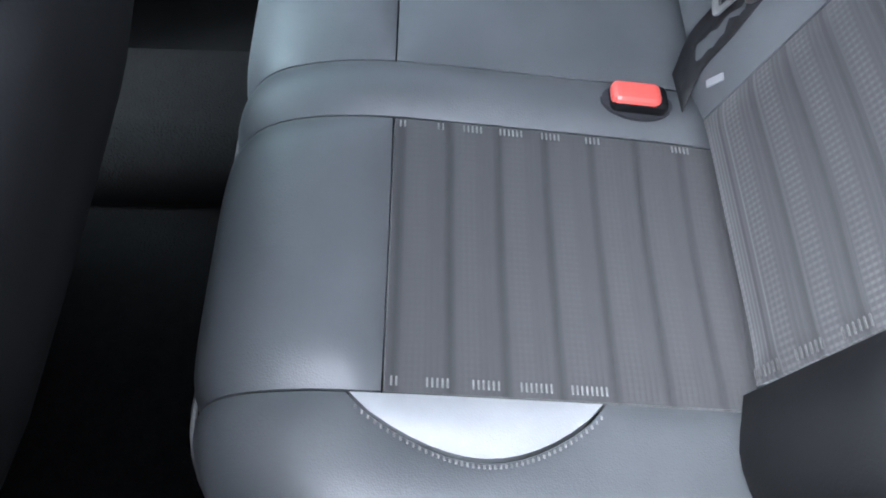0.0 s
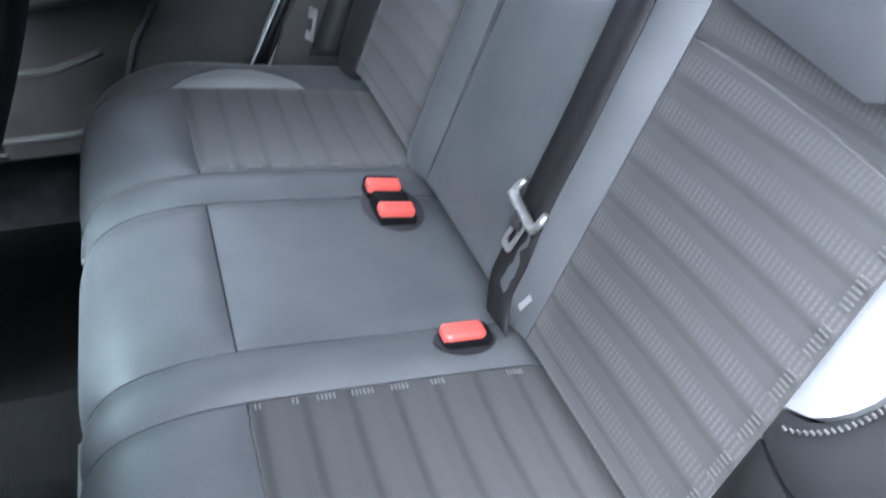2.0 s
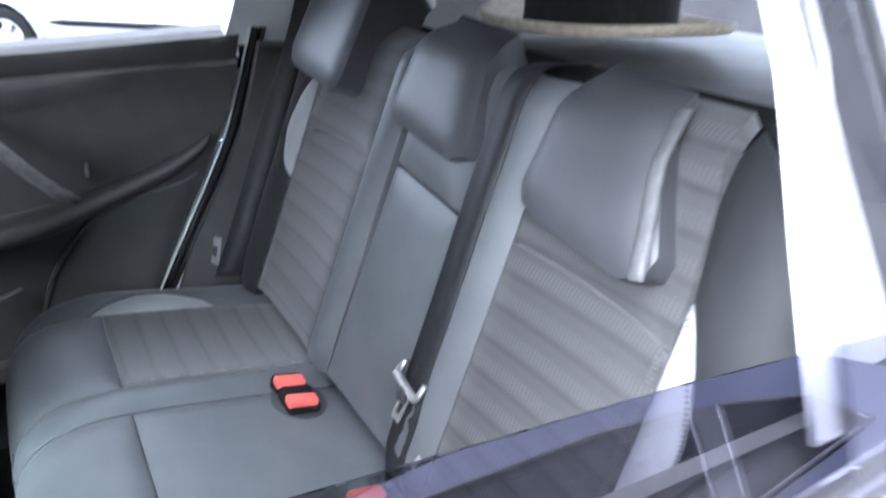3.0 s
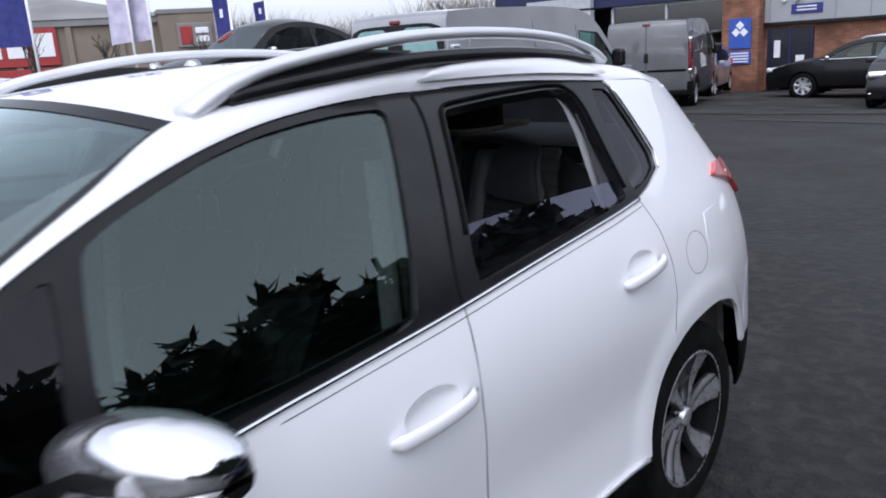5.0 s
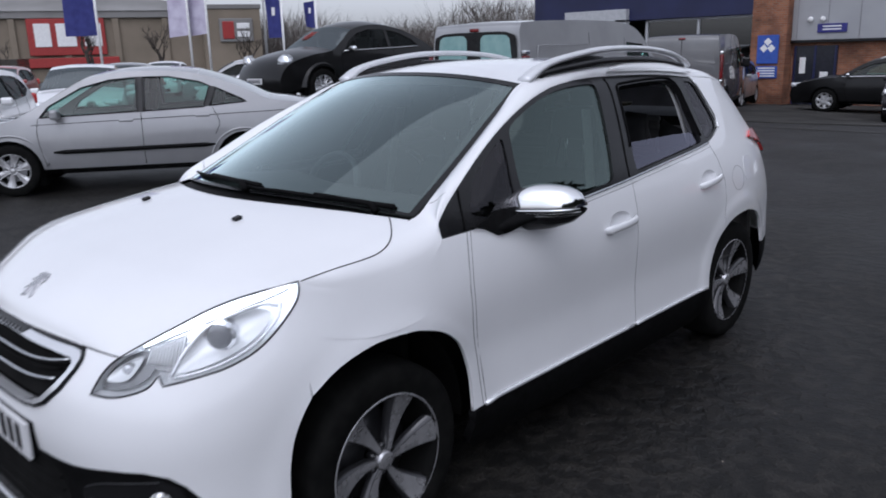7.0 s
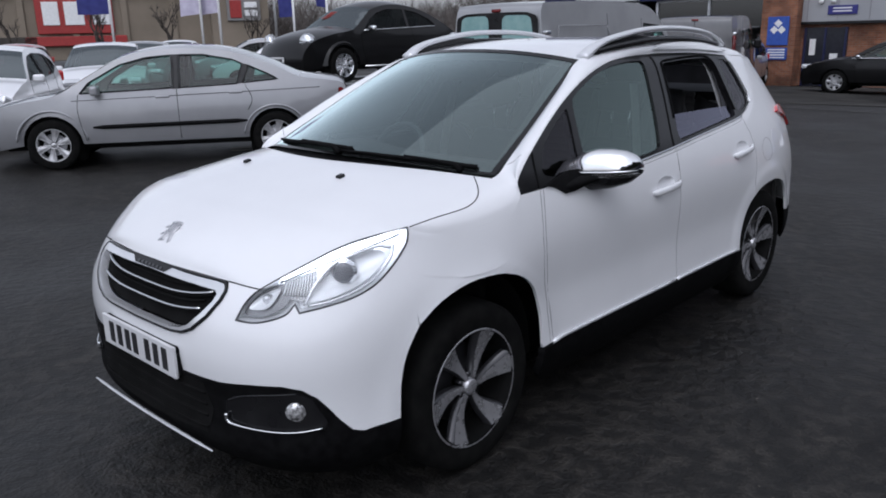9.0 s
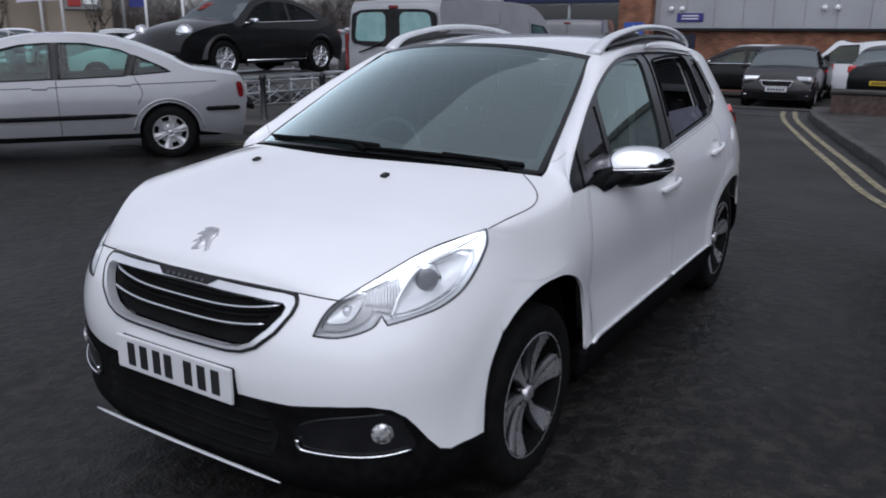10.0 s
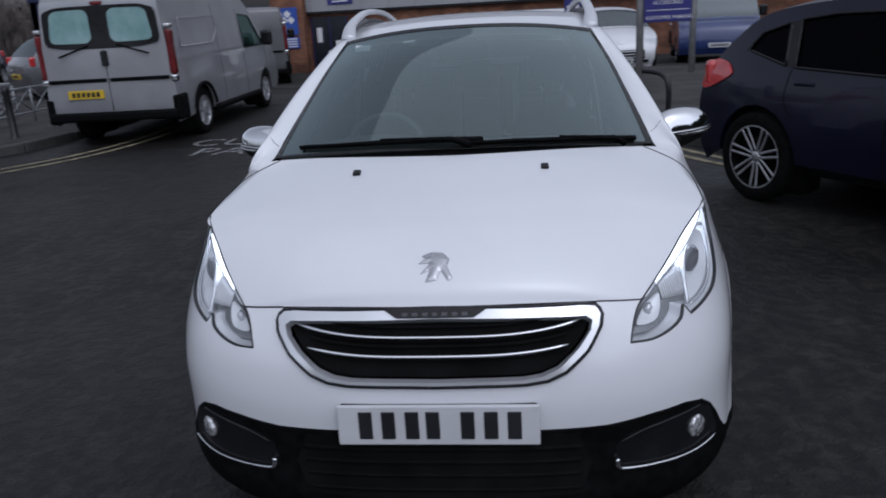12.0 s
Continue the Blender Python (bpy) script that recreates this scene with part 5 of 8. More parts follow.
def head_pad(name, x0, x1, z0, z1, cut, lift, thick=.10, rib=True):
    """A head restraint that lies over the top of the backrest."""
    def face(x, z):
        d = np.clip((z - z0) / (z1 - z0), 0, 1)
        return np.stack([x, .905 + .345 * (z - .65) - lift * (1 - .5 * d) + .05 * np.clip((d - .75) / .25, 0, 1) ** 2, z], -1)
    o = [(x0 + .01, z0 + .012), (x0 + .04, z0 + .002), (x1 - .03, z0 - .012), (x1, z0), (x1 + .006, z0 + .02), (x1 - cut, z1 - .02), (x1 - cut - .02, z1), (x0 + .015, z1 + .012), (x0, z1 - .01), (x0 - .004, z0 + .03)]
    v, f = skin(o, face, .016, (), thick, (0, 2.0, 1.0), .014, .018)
    ob = made(name, v, f, HEAD_CLOTH_DIMMED, car, "charcoal cloth head restraint with its weaker light in the colour")
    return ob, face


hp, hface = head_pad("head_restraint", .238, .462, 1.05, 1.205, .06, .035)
line = np.array([(.466, 1.05), (.447, 1.10), (.428, 1.15), (.408, 1.195)])
q = hface(line[:, 0], line[:, 1]) + (0, -.012, 0)
ribbon = even(q, 28)
made("ribbed_edge", *tube(ribbon, .011, 8, .5, (0, 1, 0)), varied("grey_ribbon", (.03, .03, .031), (.045, .045, .046), scale=90, rough=.8), hp)
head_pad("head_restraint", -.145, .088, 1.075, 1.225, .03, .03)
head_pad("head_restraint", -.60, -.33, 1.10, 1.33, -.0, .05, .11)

# belts
def strap(name, path, width, across, material=WEBBING, label=""):
    p = catmull(path, 6)
    a = np.array(across, float) / np.linalg.norm(across) * width / 2
    rows = [[q - a, q - a * .5, q, q + a * .5, q + a] for q in p]
    n = np.cross(p[-1] - p[0], a)
    n /= np.linalg.norm(n)
    rows = [[r[0], r[1] + n * .001, r[2] + n * .0013, r[3] + n * .001, r[4], r[4] - n * .0015, r[2] - n * .0012, r[0] - n * .0015] for r in rows]
    return made(name, *loft(rows, True, True), material, car, label)


belt = strap("seat_belt", [(.186, .886, .655), (.164, .897, .690), (.163, .911, .735), (.156, .932, .797), (.156, .962, .885), (.155, .982, .945), (.152, 1.028, 1.08), (.146, 1.078, 1.19), (.145, 1.17, 1.20)], .056, (1, 0, .1), label="black seat belt across the backrest")
bar = [(.136, .923, .812), (.130, .917, .800), (.128, .914, .793), (.140, .913, .790), (.160, .912, .787), (.182, .911, .784), (.191, .911, .784), (.194, .914, .792), (.197, .920, .806)]
made("belt_tongue", *tube(bar, [.005, .006, .0065, .0065, .0065, .0065, .0065, .006, .005], 8, .75), STEEL, belt, "steel belt tongue")
made("tongue_arm", *tube(catmull([(.158, .911, .788), (.157, .908, .778), (.157, .906, .768)], 4), [.014] * 3 + [.013] * 3 + [.012] * 3, 8, .4), INK, belt)
made("tongue_plate", *skin(soft([(.142, .738), (.163, .735), (.170, .774), (.149, .776)], 2, .12), lambda x, z: np.stack([x, .900 + .34 * (z - .74), z], -1), .008, (soft([(.148, .747), (.159, .745), (.163, .763), (.152, .765)], 2, .12),), .003, (0, 2, .8)), STEEL, belt)
belt = strap("seat_belt", [(-.585, .86, .66), (-.59, .90, .76), (-.605, .97, .95), (-.63, 1.05, 1.15), (-.655, 1.10, 1.30)], .058, (.3, 1, 0), label="black seat belt hanging by the pillar")
part("belt_tongue", block((.024, .006, .06), (-.585, .838, .722), .003, 2, (-12, 0, 20)), STEEL, belt, "steel belt tongue")
part("tongue_slot", block((.013, .008, .022), (-.584, .836, .722), .001, 1, (-12, 0, 20)), INK, belt)
for x, y, z, turn in ((.193, .845, .632, -78),):
    well = made("belt_buckle", *skin([(x + .022 * math.cos(t), cv(y) + .038 * math.sin(t)) for t in np.linspace(0, 2 * np.pi, 28, endpoint=False)], lambda u, v: cushion(u, v) + (0, 0, .013), .01, (), .004, (0, .9, .2)), INK, car, "red-buttoned belt buckle sunk in the cushion")
    q = cushion(np.array([x]), np.array([cv(y)]))[0]
    part("buckle_body", block((.032, .060, .02), (x, y, q[2] + .016), .008, 3, (-6, 0, 0)), PLASTIC, well)
    part("release_button", block((.028, .052, .018), (x, y - .004, q[2] + .022), .008, 3, (-6, 0, 0)), RED, well, "red release button")
well = made("belt_buckle", *skin([(-.094 + .058 * math.cos(t), cv(.846) + .044 * math.sin(t)) for t in np.linspace(0, 2 * np.pi, 28, endpoint=False)], lambda u, v: cushion(u, v) + (0, 0, .011), .01, (), .004, (0, .9, .2)), INK, car, "two red-buttoned belt buckles in one recess")
for x, k in ((-.067, 0), (-.122, 1)):
    part("buckle_body", block((.062 if not k else .04, .052, .026), (x - .012, .842, .645), .006, 3, (-10, 8, 0)), PLASTIC, well)
    part("release_button", block((.022, .050, .014), (x + .008 if not k else x, .840, .66), .004, 2, (-10, 8, 0)), RED, well, "red release button")
part("seat_label", block((.008, .002, .024), (.214, .902, .705), .0008, 1, (-19, 22, 0)), PALE_HIDE, car)

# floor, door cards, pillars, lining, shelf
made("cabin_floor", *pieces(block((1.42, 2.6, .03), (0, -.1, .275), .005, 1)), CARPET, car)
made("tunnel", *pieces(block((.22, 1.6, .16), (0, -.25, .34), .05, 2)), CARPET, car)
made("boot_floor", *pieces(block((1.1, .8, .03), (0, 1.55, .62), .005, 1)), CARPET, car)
for s in (-1, 1):
    card = [(2.90, .40), (3.32, .40), (3.37, .52), (3.425, .64), (3.472, .736), (3.516, .826), (3.555, .93), (3.573, 1.02), (3.585, 1.085), (3.301, 1.075), (2.87, 1.05), (2.82, .8)]
    d = made("door_card", *skin(card, body(.075, s), .03, (), .02, (s * 3, .5, .8)), TRIM_DARK, car, "dark moulded plastic door card")
    if s < 0:
        cap = [(2.87, 1.03), (3.301, 1.055), (3.585, 1.08), (3.59, 1.145), (3.301, 1.123), (2.88, 1.097)]
        made("card_top", *skin(cap, body(.05, s), .025, (), .05, (s * 3, .5, .8), .012, .02), TRIM_DARK, d)
    upper = [(2.86, .955), (3.0, .972), (3.119, .996), (3.267, 1.028), (3.40, 1.058), (3.50, 1.078), (3.301, 1.074), (2.87, 1.048)]
    made("upper_pad", *skin(upper, body(.076, s), .02, (), .01, (s * 3, .5, .8), .022, .03), TRIM_DARK, d)
    # armrest: a ledge that sweeps up to the rear, hollow beneath
    arm = catmull([(2.90, .745, .12), (3.05, .755, .12), (3.17, .77, .115), (3.231, .788, .105), (3.298, .808, .098), (3.415, .850, .09), (3.50, .897, .084), (3.528, .925, .08)], 6)
    wide = np.interp(np.linspace(0, 1, len(arm)), [0, .4, .75, 1], [.045, .040, .026, .008])
    made("armrest", *tube([on(u, z, i, s) for u, z, i in arm], wide, 12, .75), TRIM_DARK, d)
    pull = catmull([(3.02, 1.02, .10), (3.06, .995, .135), (3.116, .945, .15), (3.16, .89, .15), (3.212, .835, .14), (3.245, .806, .11)], 5)
    made("pull_handle", *tube([on(u, z, i, s) for u, z, i in pull], np.interp(np.linspace(0, 1, len(pull)), [0, .2, .8, 1], [.012, .018, .018, .012]), 10, .75), STEEL, d, "dull silver pull handle")
    q = on(3.27, .865, .078, s)
    part("lock_button", block((.01, .008, .03), q, .003, 2, (0, 0, 0)), STEEL, d)
    spk = [(3.12, .50), (3.36, .50), (3.41, .62), (3.455, .72), (3.49, .80), (3.474, .822), (3.389, .799), (3.295, .771), (3.233, .718), (3.193, .662), (3.165, .62)]
    made("speaker_panel", *skin(spk, body(.078, s), .02, (), .006, (s * 3, .5, .8), .012, .02), TRIM_DARK, d)
    rim = catmull([(3.15, .56), (3.172, .628), (3.193, .664), (3.233, .720), (3.295, .773), (3.389, .801), (3.474, .824), (3.50, .835)], 5)
    made("speaker_rim", *tube(body(.082, s)(rim[:, 0], rim[:, 1]), .006, 6), TRIM_MID, d)
    for pts in ([(2.80, .60, .13), (2.972, .602, .12), (3.03, .604, .115), (3.114, .626, .10)], [(2.80, .468, .13), (2.943, .465, .12), (3.044, .466, .115), (3.10, .475, .10)]):
        pk = catmull(pts, 5)
        made("pocket_rim", *tube([on(u, q, i, s) for u, q, i in pk], .007, 6), TRIM_MID, d)
    seal = catmull([(3.61, 1.16, .055), (3.60, 1.09, .058), (3.588, 1.02, .06), (3.571, .93, .06), (3.532, .826, .06), (3.488, .736, .06), (3.44, .645, .06), (3.38, .53, .06)], 6)
    seal = seal[seal[:, 1] < (1.05 if s > 0 else 1.2)]
    made("seal_lip", *tube([on(u, q, i, s) for u, q, i in seal], .0028, 6), TRIM_LIGHTENED, car)
    for du, r in ((.014, .010), (.030, .007)):
        made("door_seal", *tube([on(u + du, q, i - .004, s) for u, q, i in seal], r, 6), GLOSS_BLACK, car)
    low = [(3.40, .45), (4.3, .45), (4.3, 1.12), (3.70, 1.12 if s < 0 else 1.08), (3.625, 1.125 if s < 0 else 1.06), (3.615, 1.02), (3.60, .93), (3.562, .826), (3.517, .736), (3.47, .65)]
    made("quarter_trim", *skin(low, body(.082, s), .05, (), .02, (s * 3, 1.3, .8)), TRIM_DARK, car)
    up = [(3.515, 1.085), (3.66, 1.095), (3.74, 1.105), (3.83, 1.13), (4.25, 1.12), (4.25, 1.33), (4.0, 1.385), (3.60, 1.41), (3.46, 1.412), (3.50, 1.402), (3.53, 1.384), (3.546, 1.344), (3.546, 1.28), (3.528, 1.18)]
    if s < 0:
        up = [(u + .042 * (u < 3.6), max(z, 1.122)) for u, z in up]
    def trim(u, z, s=s):
        # added swell: the far moulding thickens towards the shelf behind the seats, catching light
        swell = .09 * ease(3.70, 3.90, u) * np.clip((1.38 - z) / .26, 0, 1) * (s < 0)
        return body(.048, s)(u, z) - np.stack([s * swell, 0 * swell, 0 * swell], -1)

    made("pillar_trim", *skin(up, trim, .035, (shrink(C_GLASS, .006) if s > 0 else soft([(3.705, 1.365), (3.742, 1.368), (3.772, 1.285), (3.795, 1.215), (3.70, 1.225)], 2, .2),), .03 if s < 0 else .006, (s * 3, 1.3, .9)), TRIM_LIGHTENED if s < 0 else NEAR_TRIM_DIMMED, car, "pale grey pillar trim")
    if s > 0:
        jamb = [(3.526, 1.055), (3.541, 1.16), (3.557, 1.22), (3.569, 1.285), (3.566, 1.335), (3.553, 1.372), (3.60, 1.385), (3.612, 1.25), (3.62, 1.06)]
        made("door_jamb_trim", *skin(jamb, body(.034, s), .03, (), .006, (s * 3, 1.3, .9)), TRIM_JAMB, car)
    mid = [(2.72, .40), (2.86, .40), (2.86, 1.03), (2.95, 1.2), (3.03, 1.41), (2.88, 1.42), (2.82, 1.25), (2.74, 1.03)]
    made("centre_pillar_trim", *skin(mid, body(.055, s), .04, (), .02, (s * 3, .3, .9)), TRIM_DARK, car)
    fcard = [(1.85, .40), (2.80, .40), (2.76, .8), (2.80, 1.01), (2.45, .99), (1.95, .985), (1.80, .97)]
    made("front_door_card", *skin(fcard, body(.075, s), .06, (), .02, (s * 3, -.5, .8)), TRIM_DARK, car)
    ap = catmull([(.66, -.93, 1.03), (.60, -.60, 1.22), (.545, -.36, 1.345), (.505, -.2, 1.415)], 6) * (s, 1, 1)
    made("screen_pillar_trim", *tube(ap, .032, 8, .8), TRIM_DARK, car)
    strap("front_belt", [(s * .66, .14, .45), (s * .65, .16, .8), (s * .615, .19, 1.1), (s * .575, .22, 1.30)], .05, (.3, 1, 0), varied("pale_webbing", (.30, .30, .3), (.36, .36, .36), scale=90, rough=.5) if s < 0 else bpy.data.materials["pale_webbing"], "front seat belt on the centre pillar")
lin = crown([((e[0] - .015, e[1] + .02, e[2] - .045), (m[0] + .02, m[1] - .05)) for e, m in ROOF[:6]], 21, 5)
made("roof_lining", *lin, LINING, car)
made("parcel_shelf", *pieces(block((1.16, .72, .035), (0, 1.50, 1.155), .012, 2, (4, 0, 0))), TRIM_MID, car, "grey fabric parcel shelf")

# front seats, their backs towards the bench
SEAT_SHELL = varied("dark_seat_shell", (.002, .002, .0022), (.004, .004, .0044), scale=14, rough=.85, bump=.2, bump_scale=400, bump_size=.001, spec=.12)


def front_seat(s):
    rows = []
    for t in np.linspace(0, 1, 13):
        z = .45 + .53 * t
        w = .245 - .05 * t ** 3
        yb = .20 + .25 * t + .035 * math.sin(math.pi * t)
        th = .15 - .06 * t
        ang = np.linspace(0, 2 * np.pi, 20, endpoint=False)
        rows.append([(s * .40 + w * np.sign(math.cos(a)) * abs(math.cos(a)) ** .45, yb - th / 2 + th / 2 * np.sign(math.sin(a)) * abs(math.sin(a)) ** .6, z) for a in ang])
    last = np.array(rows[-1])
    rows.append(list((last - last.mean(0)) * (.85, .7, 1) + last.mean(0) + (0, 0, .022)))
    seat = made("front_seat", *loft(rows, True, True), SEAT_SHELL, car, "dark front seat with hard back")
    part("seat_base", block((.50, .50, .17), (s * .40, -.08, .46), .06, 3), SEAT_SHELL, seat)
    side = np.array([(s * .40 + s * (.235 - .05 * t ** 3), .20 + .25 * t + .035 * math.sin(math.pi * t) - .01, .45 + .53 * t) for t in np.linspace(.05, .97, 18)])
    made("seat_piping", *tube(side, .004, 6), varied("grey_piping", (.02, .02, .02), (.03, .03, .03), rough=.6) if not bpy.data.materials.get("grey_piping") else bpy.data.materials["grey_piping"], seat)
    hr = part("head_rest", ball((0, 0, 0), (1, 1, 1), 24), HIDE, seat, smooth=True)
    for v in hr.data.vertices:
        x, y, z = v.co
        f = lambda q, e: math.copysign(abs(q) ** e, q)
        v.co = Vector((s * .40 + .128 * f(x, .6), .405 + .05 * f(y, .7) + .03 * z, 1.222 + .075 * f(z, .6)))
    for q in (-.05, .05):
        made("head_post", *tube([(s * .40 + q, .40, .97), (s * .40 + q, .405, 1.06), (s * .40 + q, .405, 1.17)], .007, 8), CHROME, seat)


front_seat(1)
front_seat(-1)
# dashboard, wheel and mirror
rows = []
for x in np.linspace(-.68, .68, 21):
    up = .035 * math.exp(-((x + .37) / .2) ** 2)
    rows.append([(x, -1.0, .70), (x, -1.0, 1.03), (x, -.82, 1.045 + up * .5), (x, -.68, 1.035 + up), (x, -.60, .98 + up), (x, -.60, .85), (x, -.66, .72)])
made("dashboard", *loft(rows), TRIM_DARK, car)
ang = np.linspace(0, 2 * np.pi, 33)
ring = np.stack([-.37 + .175 * np.cos(ang), -.47 + .07 * np.sin(ang), .95 + .16 * np.sin(ang)], -1)
steer = made("steering_wheel", *tube(ring, .015, 8, 1.0, (0, -1, .4)), HIDE, car)
part("steering_boss", block((.16, .06, .11), (-.37, -.50, .95), .03, 3, (-24, 0, 0)), PLASTIC, steer)
part("rear_view_mirror", block((.20, .05, .075), (.0, -.40, 1.372), .02, 3, (8, 0, 0)), PLASTIC, car)
part("sensor_cover", block((.09, .10, .04), (.0, -.36, 1.395), .018, 3, (26, 0, 0)), PLASTIC, car)
part("screen_sticker", block((.07, .002, .03), (-.46, -.335, 1.402), .0005, 1, (-35, 0, -8)), PLATE, car)
# a dark domed hat with a pale brim lies on the shelf
hat = thing("hat", (-.17, 1.45, 1.195), label="black domed hat with pale brim on parcel shelf", category="hat")
made("crown", *lathe([(0, .138), (.02, .136), (.11, .134), (.138, .120), (.148, .09), (.150, .001)], (0, 0, .012), "z", 32), varied("black_felt", (.010, .009, .010), (.02, .018, .02), scale=60, rough=.95), hat)
ang = np.linspace(0, 2 * np.pi, 40, endpoint=False)
rows = [np.stack([r * np.cos(ang), .8 * r * np.sin(ang), np.full(40, h) + (.012 * np.abs(np.cos(ang)) ** 3 if r > .2 else 0)], -1) for r, h in ((.13, .012), (.215, .010), (.245, .016), (.254, .028), (.25, .034), (.238, .026), (.13, .018))]
made("brim", *loft(rows, True), varied("straw_brim", (.42, .36, .27), (.58, .52, .42), scale=70, rough=.8), hat)

# ---- other vehicles ----
SILVER = car_paint("silver_paint", (.26, .263, .275), (.31, .313, .325), metal=.35, rough=.4)
VAN_SILVER = car_paint("van_silver_paint", (.30, .305, .315), (.36, .365, .375), metal=.3, rough=.4)
BLACK_PAINT = varied("black_paint", (.004, .004, .0045), (.007, .007, .0075), scale=1.7, rough=.3, coat=.3, spec=.2)
NAVY_PAINT = varied("navy_paint", (.004, .0045, .016), (.007, .008, .024), scale=1.7, rough=.35, coat=.4, spec=.25)
GREY_PAINT = car_paint("grey_paint", (.10, .10, .105), (.13, .13, .135), metal=.3)
DARK_PAINT = varied("dark_brown_paint", (.012, .010, .012), (.018, .015, .018), scale=1.7, rough=.35, coat=.4, spec=.3)
BLUE_PAINT = car_paint("blue_paint", (.015, .03, .12), (.02, .04, .15))
RED_PAINT = car_paint("red_paint", (.25, .02, .02), (.32, .03, .03))
GLASS_GREEN = glazing("green_tinted_glass", (.40, .60, .55), film=.7, least=.01)
GLASS_FAR = glazing("dark_car_glass", (.25, .27, .28), film=.42, least=.0, hue=(.5, .55, .56))
GLASS_NIGHT = glazing("near_black_glass", (.06, .06, .07), film=.25, least=0.0, hue=(.4, .4, .5))
GLASS_WHITE = varied("blanked_van_glass", (.20, .36, .35), (.26, .42, .41), rough=.08, coat=1.0)
SEAT_FAR = varied("dark_seat", (.02, .02, .022), (.035, .035, .038), rough=.8)
WHEEL_SILVER = varied("silver_wheel", (.42, .42, .43), (.55, .55, .56), scale=20, rough=.3, metal=.6)


def vehicle(kind, label, at, turn, paint, L, W, top, windows, wheels, wheel_r, belt=.92, tumble=.42, glass=None, z0=0.0, shuts=(), strip=None,
            nose=(), tail=(), spokes=7, sill=.22, lower=None, rear_wide=0.0, group="", bulge=.05, seats=True, pillars=(), side_lamps=(), category="car", round_plan=.13, rim_paint=None, wheel_w=.2, barrel=.038, lamp_paint=None, rim_ratio=.66, pairs=0):
    """A parked vehicle: its silhouette (y, z) from nose to tail, widened by a plan and a tumblehome. Its nose points to its own -y."""
    v = thing(kind, (at[0], at[1], z0), turn, label, category, group)
    glass = glass or GLASS_GREEN
    half_l = L / 2

    def hw(y, z):
        plan = W / 2 * (1 - round_plan * np.clip(np.abs(y) / half_l, 0, 1.02) ** 5)
        return plan - tumble * np.clip(z - belt, 0, None) ** 1.0 * W / 1.8 - .25 * np.clip(.34 - z, 0, None) - barrel * (np.clip((z - .60) / .35, 0, 1) ** 2 + np.clip((.58 - z) / .35, 0, 1) ** 2)

    n = 6
    ctrl = np.array([(y, z) for y, z, *_ in top], float)
    kinds = [k[2] if len(k) > 2 else "body" for k in top]
    dense = catmull(ctrl, n)
    tang = np.gradient(dense, axis=0)
    nrm = np.stack([tang[:, 1] * -1, tang[:, 0]], -1)
    nrm /= np.maximum(np.linalg.norm(nrm, axis=1), 1e-9)[:, None]
    xs = np.array([-1, -.97, -.88, -.7, -.45, -.2, 0, .2, .45, .7, .88, .97, 1.0])
    rows = []
    for (y, z), (ny, nz) in zip(dense, nrm):
        w = float(hw(np.array(y), np.array(z)))
        k = bulge * (1 - np.abs(xs) ** 2.2)
        rows.append(np.stack([w * xs, y + ny * k, z + nz * k], -1))
    start, names = 0, {"body": "top_panel", "glass": "screen", "roof": "roof", "bonnet": "bonnet", "boot": "boot_lid", "nose": "nose_panel", "tail": "tail_panel"}
    for i in range(1, len(kinds)):
        if i == len(kinds) - 1 or kinds[i] != kinds[start]:
            a, b = start * n, i * n + 1
            if i == len(kinds) - 1:
                b = len(rows)
            vv, ff = loft(rows[a:b])
            ff = [tuple(reversed(q)) for q in ff]
            mat = glass if kinds[start] == "glass" else paint
            ob = made(names.get(kinds[start], "top_panel"), vv, ff, mat, v)
            if kinds[start] == "glass":
                ob.visible_shadow = False
            start = i
    # flanks
    bottom = []
    y_front, y_back = dense[0][0], dense[-1][0]
    for yw in sorted(wheels, reverse=True):
        r = wheel_r * 1.14
        a = np.radians(np.linspace(0, 180, 13))
        bottom += [(yw + r * math.cos(t), max(sill, wheel_r + r * math.sin(t) * 1.02)) for t in a]
    outline = [tuple(p) for p in dense] + [(y_back, sill)] + bottom + [(y_front, sill)]
    keep = [outline[0]]
    for p in outline[1:]:
        if math.hypot(p[0] - keep[-1][0], p[1] - keep[-1][1]) > .012:
            keep.append(p)
    outline = keep
    for s in (1, -1):
        def flank(y, z, s=s):
            return np.stack([s * hw(y, z), y, z], -1)

        def flank_in(y, z, s=s):
            return np.stack([s * (hw(y, z) - .012), y, z], -1)

        made("flank", *skin(outline, flank, .09, [w for w in windows], .02, (0, 0, .7)), paint, v)
        for w in windows:
            g = made("side_window", *skin(w, flank_in, .09, (), 0, (0, 0, .7)), glass, v)
            g.visible_shadow = False
            ring = resample(w, .06, True)
            ring = np.vstack([ring, ring[:1]])
            made("window_trim", *tube(flank(ring[:, 0], ring[:, 1]), .011, 5), GLOSS_BLACK, g)
        for o in side_lamps:
            made("tail_lamp", *skin(soft(o, 2, .22), lambda y, z, s=s: np.stack([s * (hw(y, z) + .012), y, z], -1), .05, (), .02, (0, 0, .7)), lamp_paint or RED_LENS, v)
        for o in pillars:
            made("window_pillar", *skin(o, lambda y, z, s=s: np.stack([s * (hw(y, z) + .003), y, z], -1), .09, (), .006, (0, 0, .7)), GLOSS_BLACK, v)
        for line in shuts:
            p = catmull(line, 4)
            made("door_gap", *tube(flank(p[:, 0], p[:, 1]) + (s * -.001, 0, 0), .0045, 4), INNER, v)
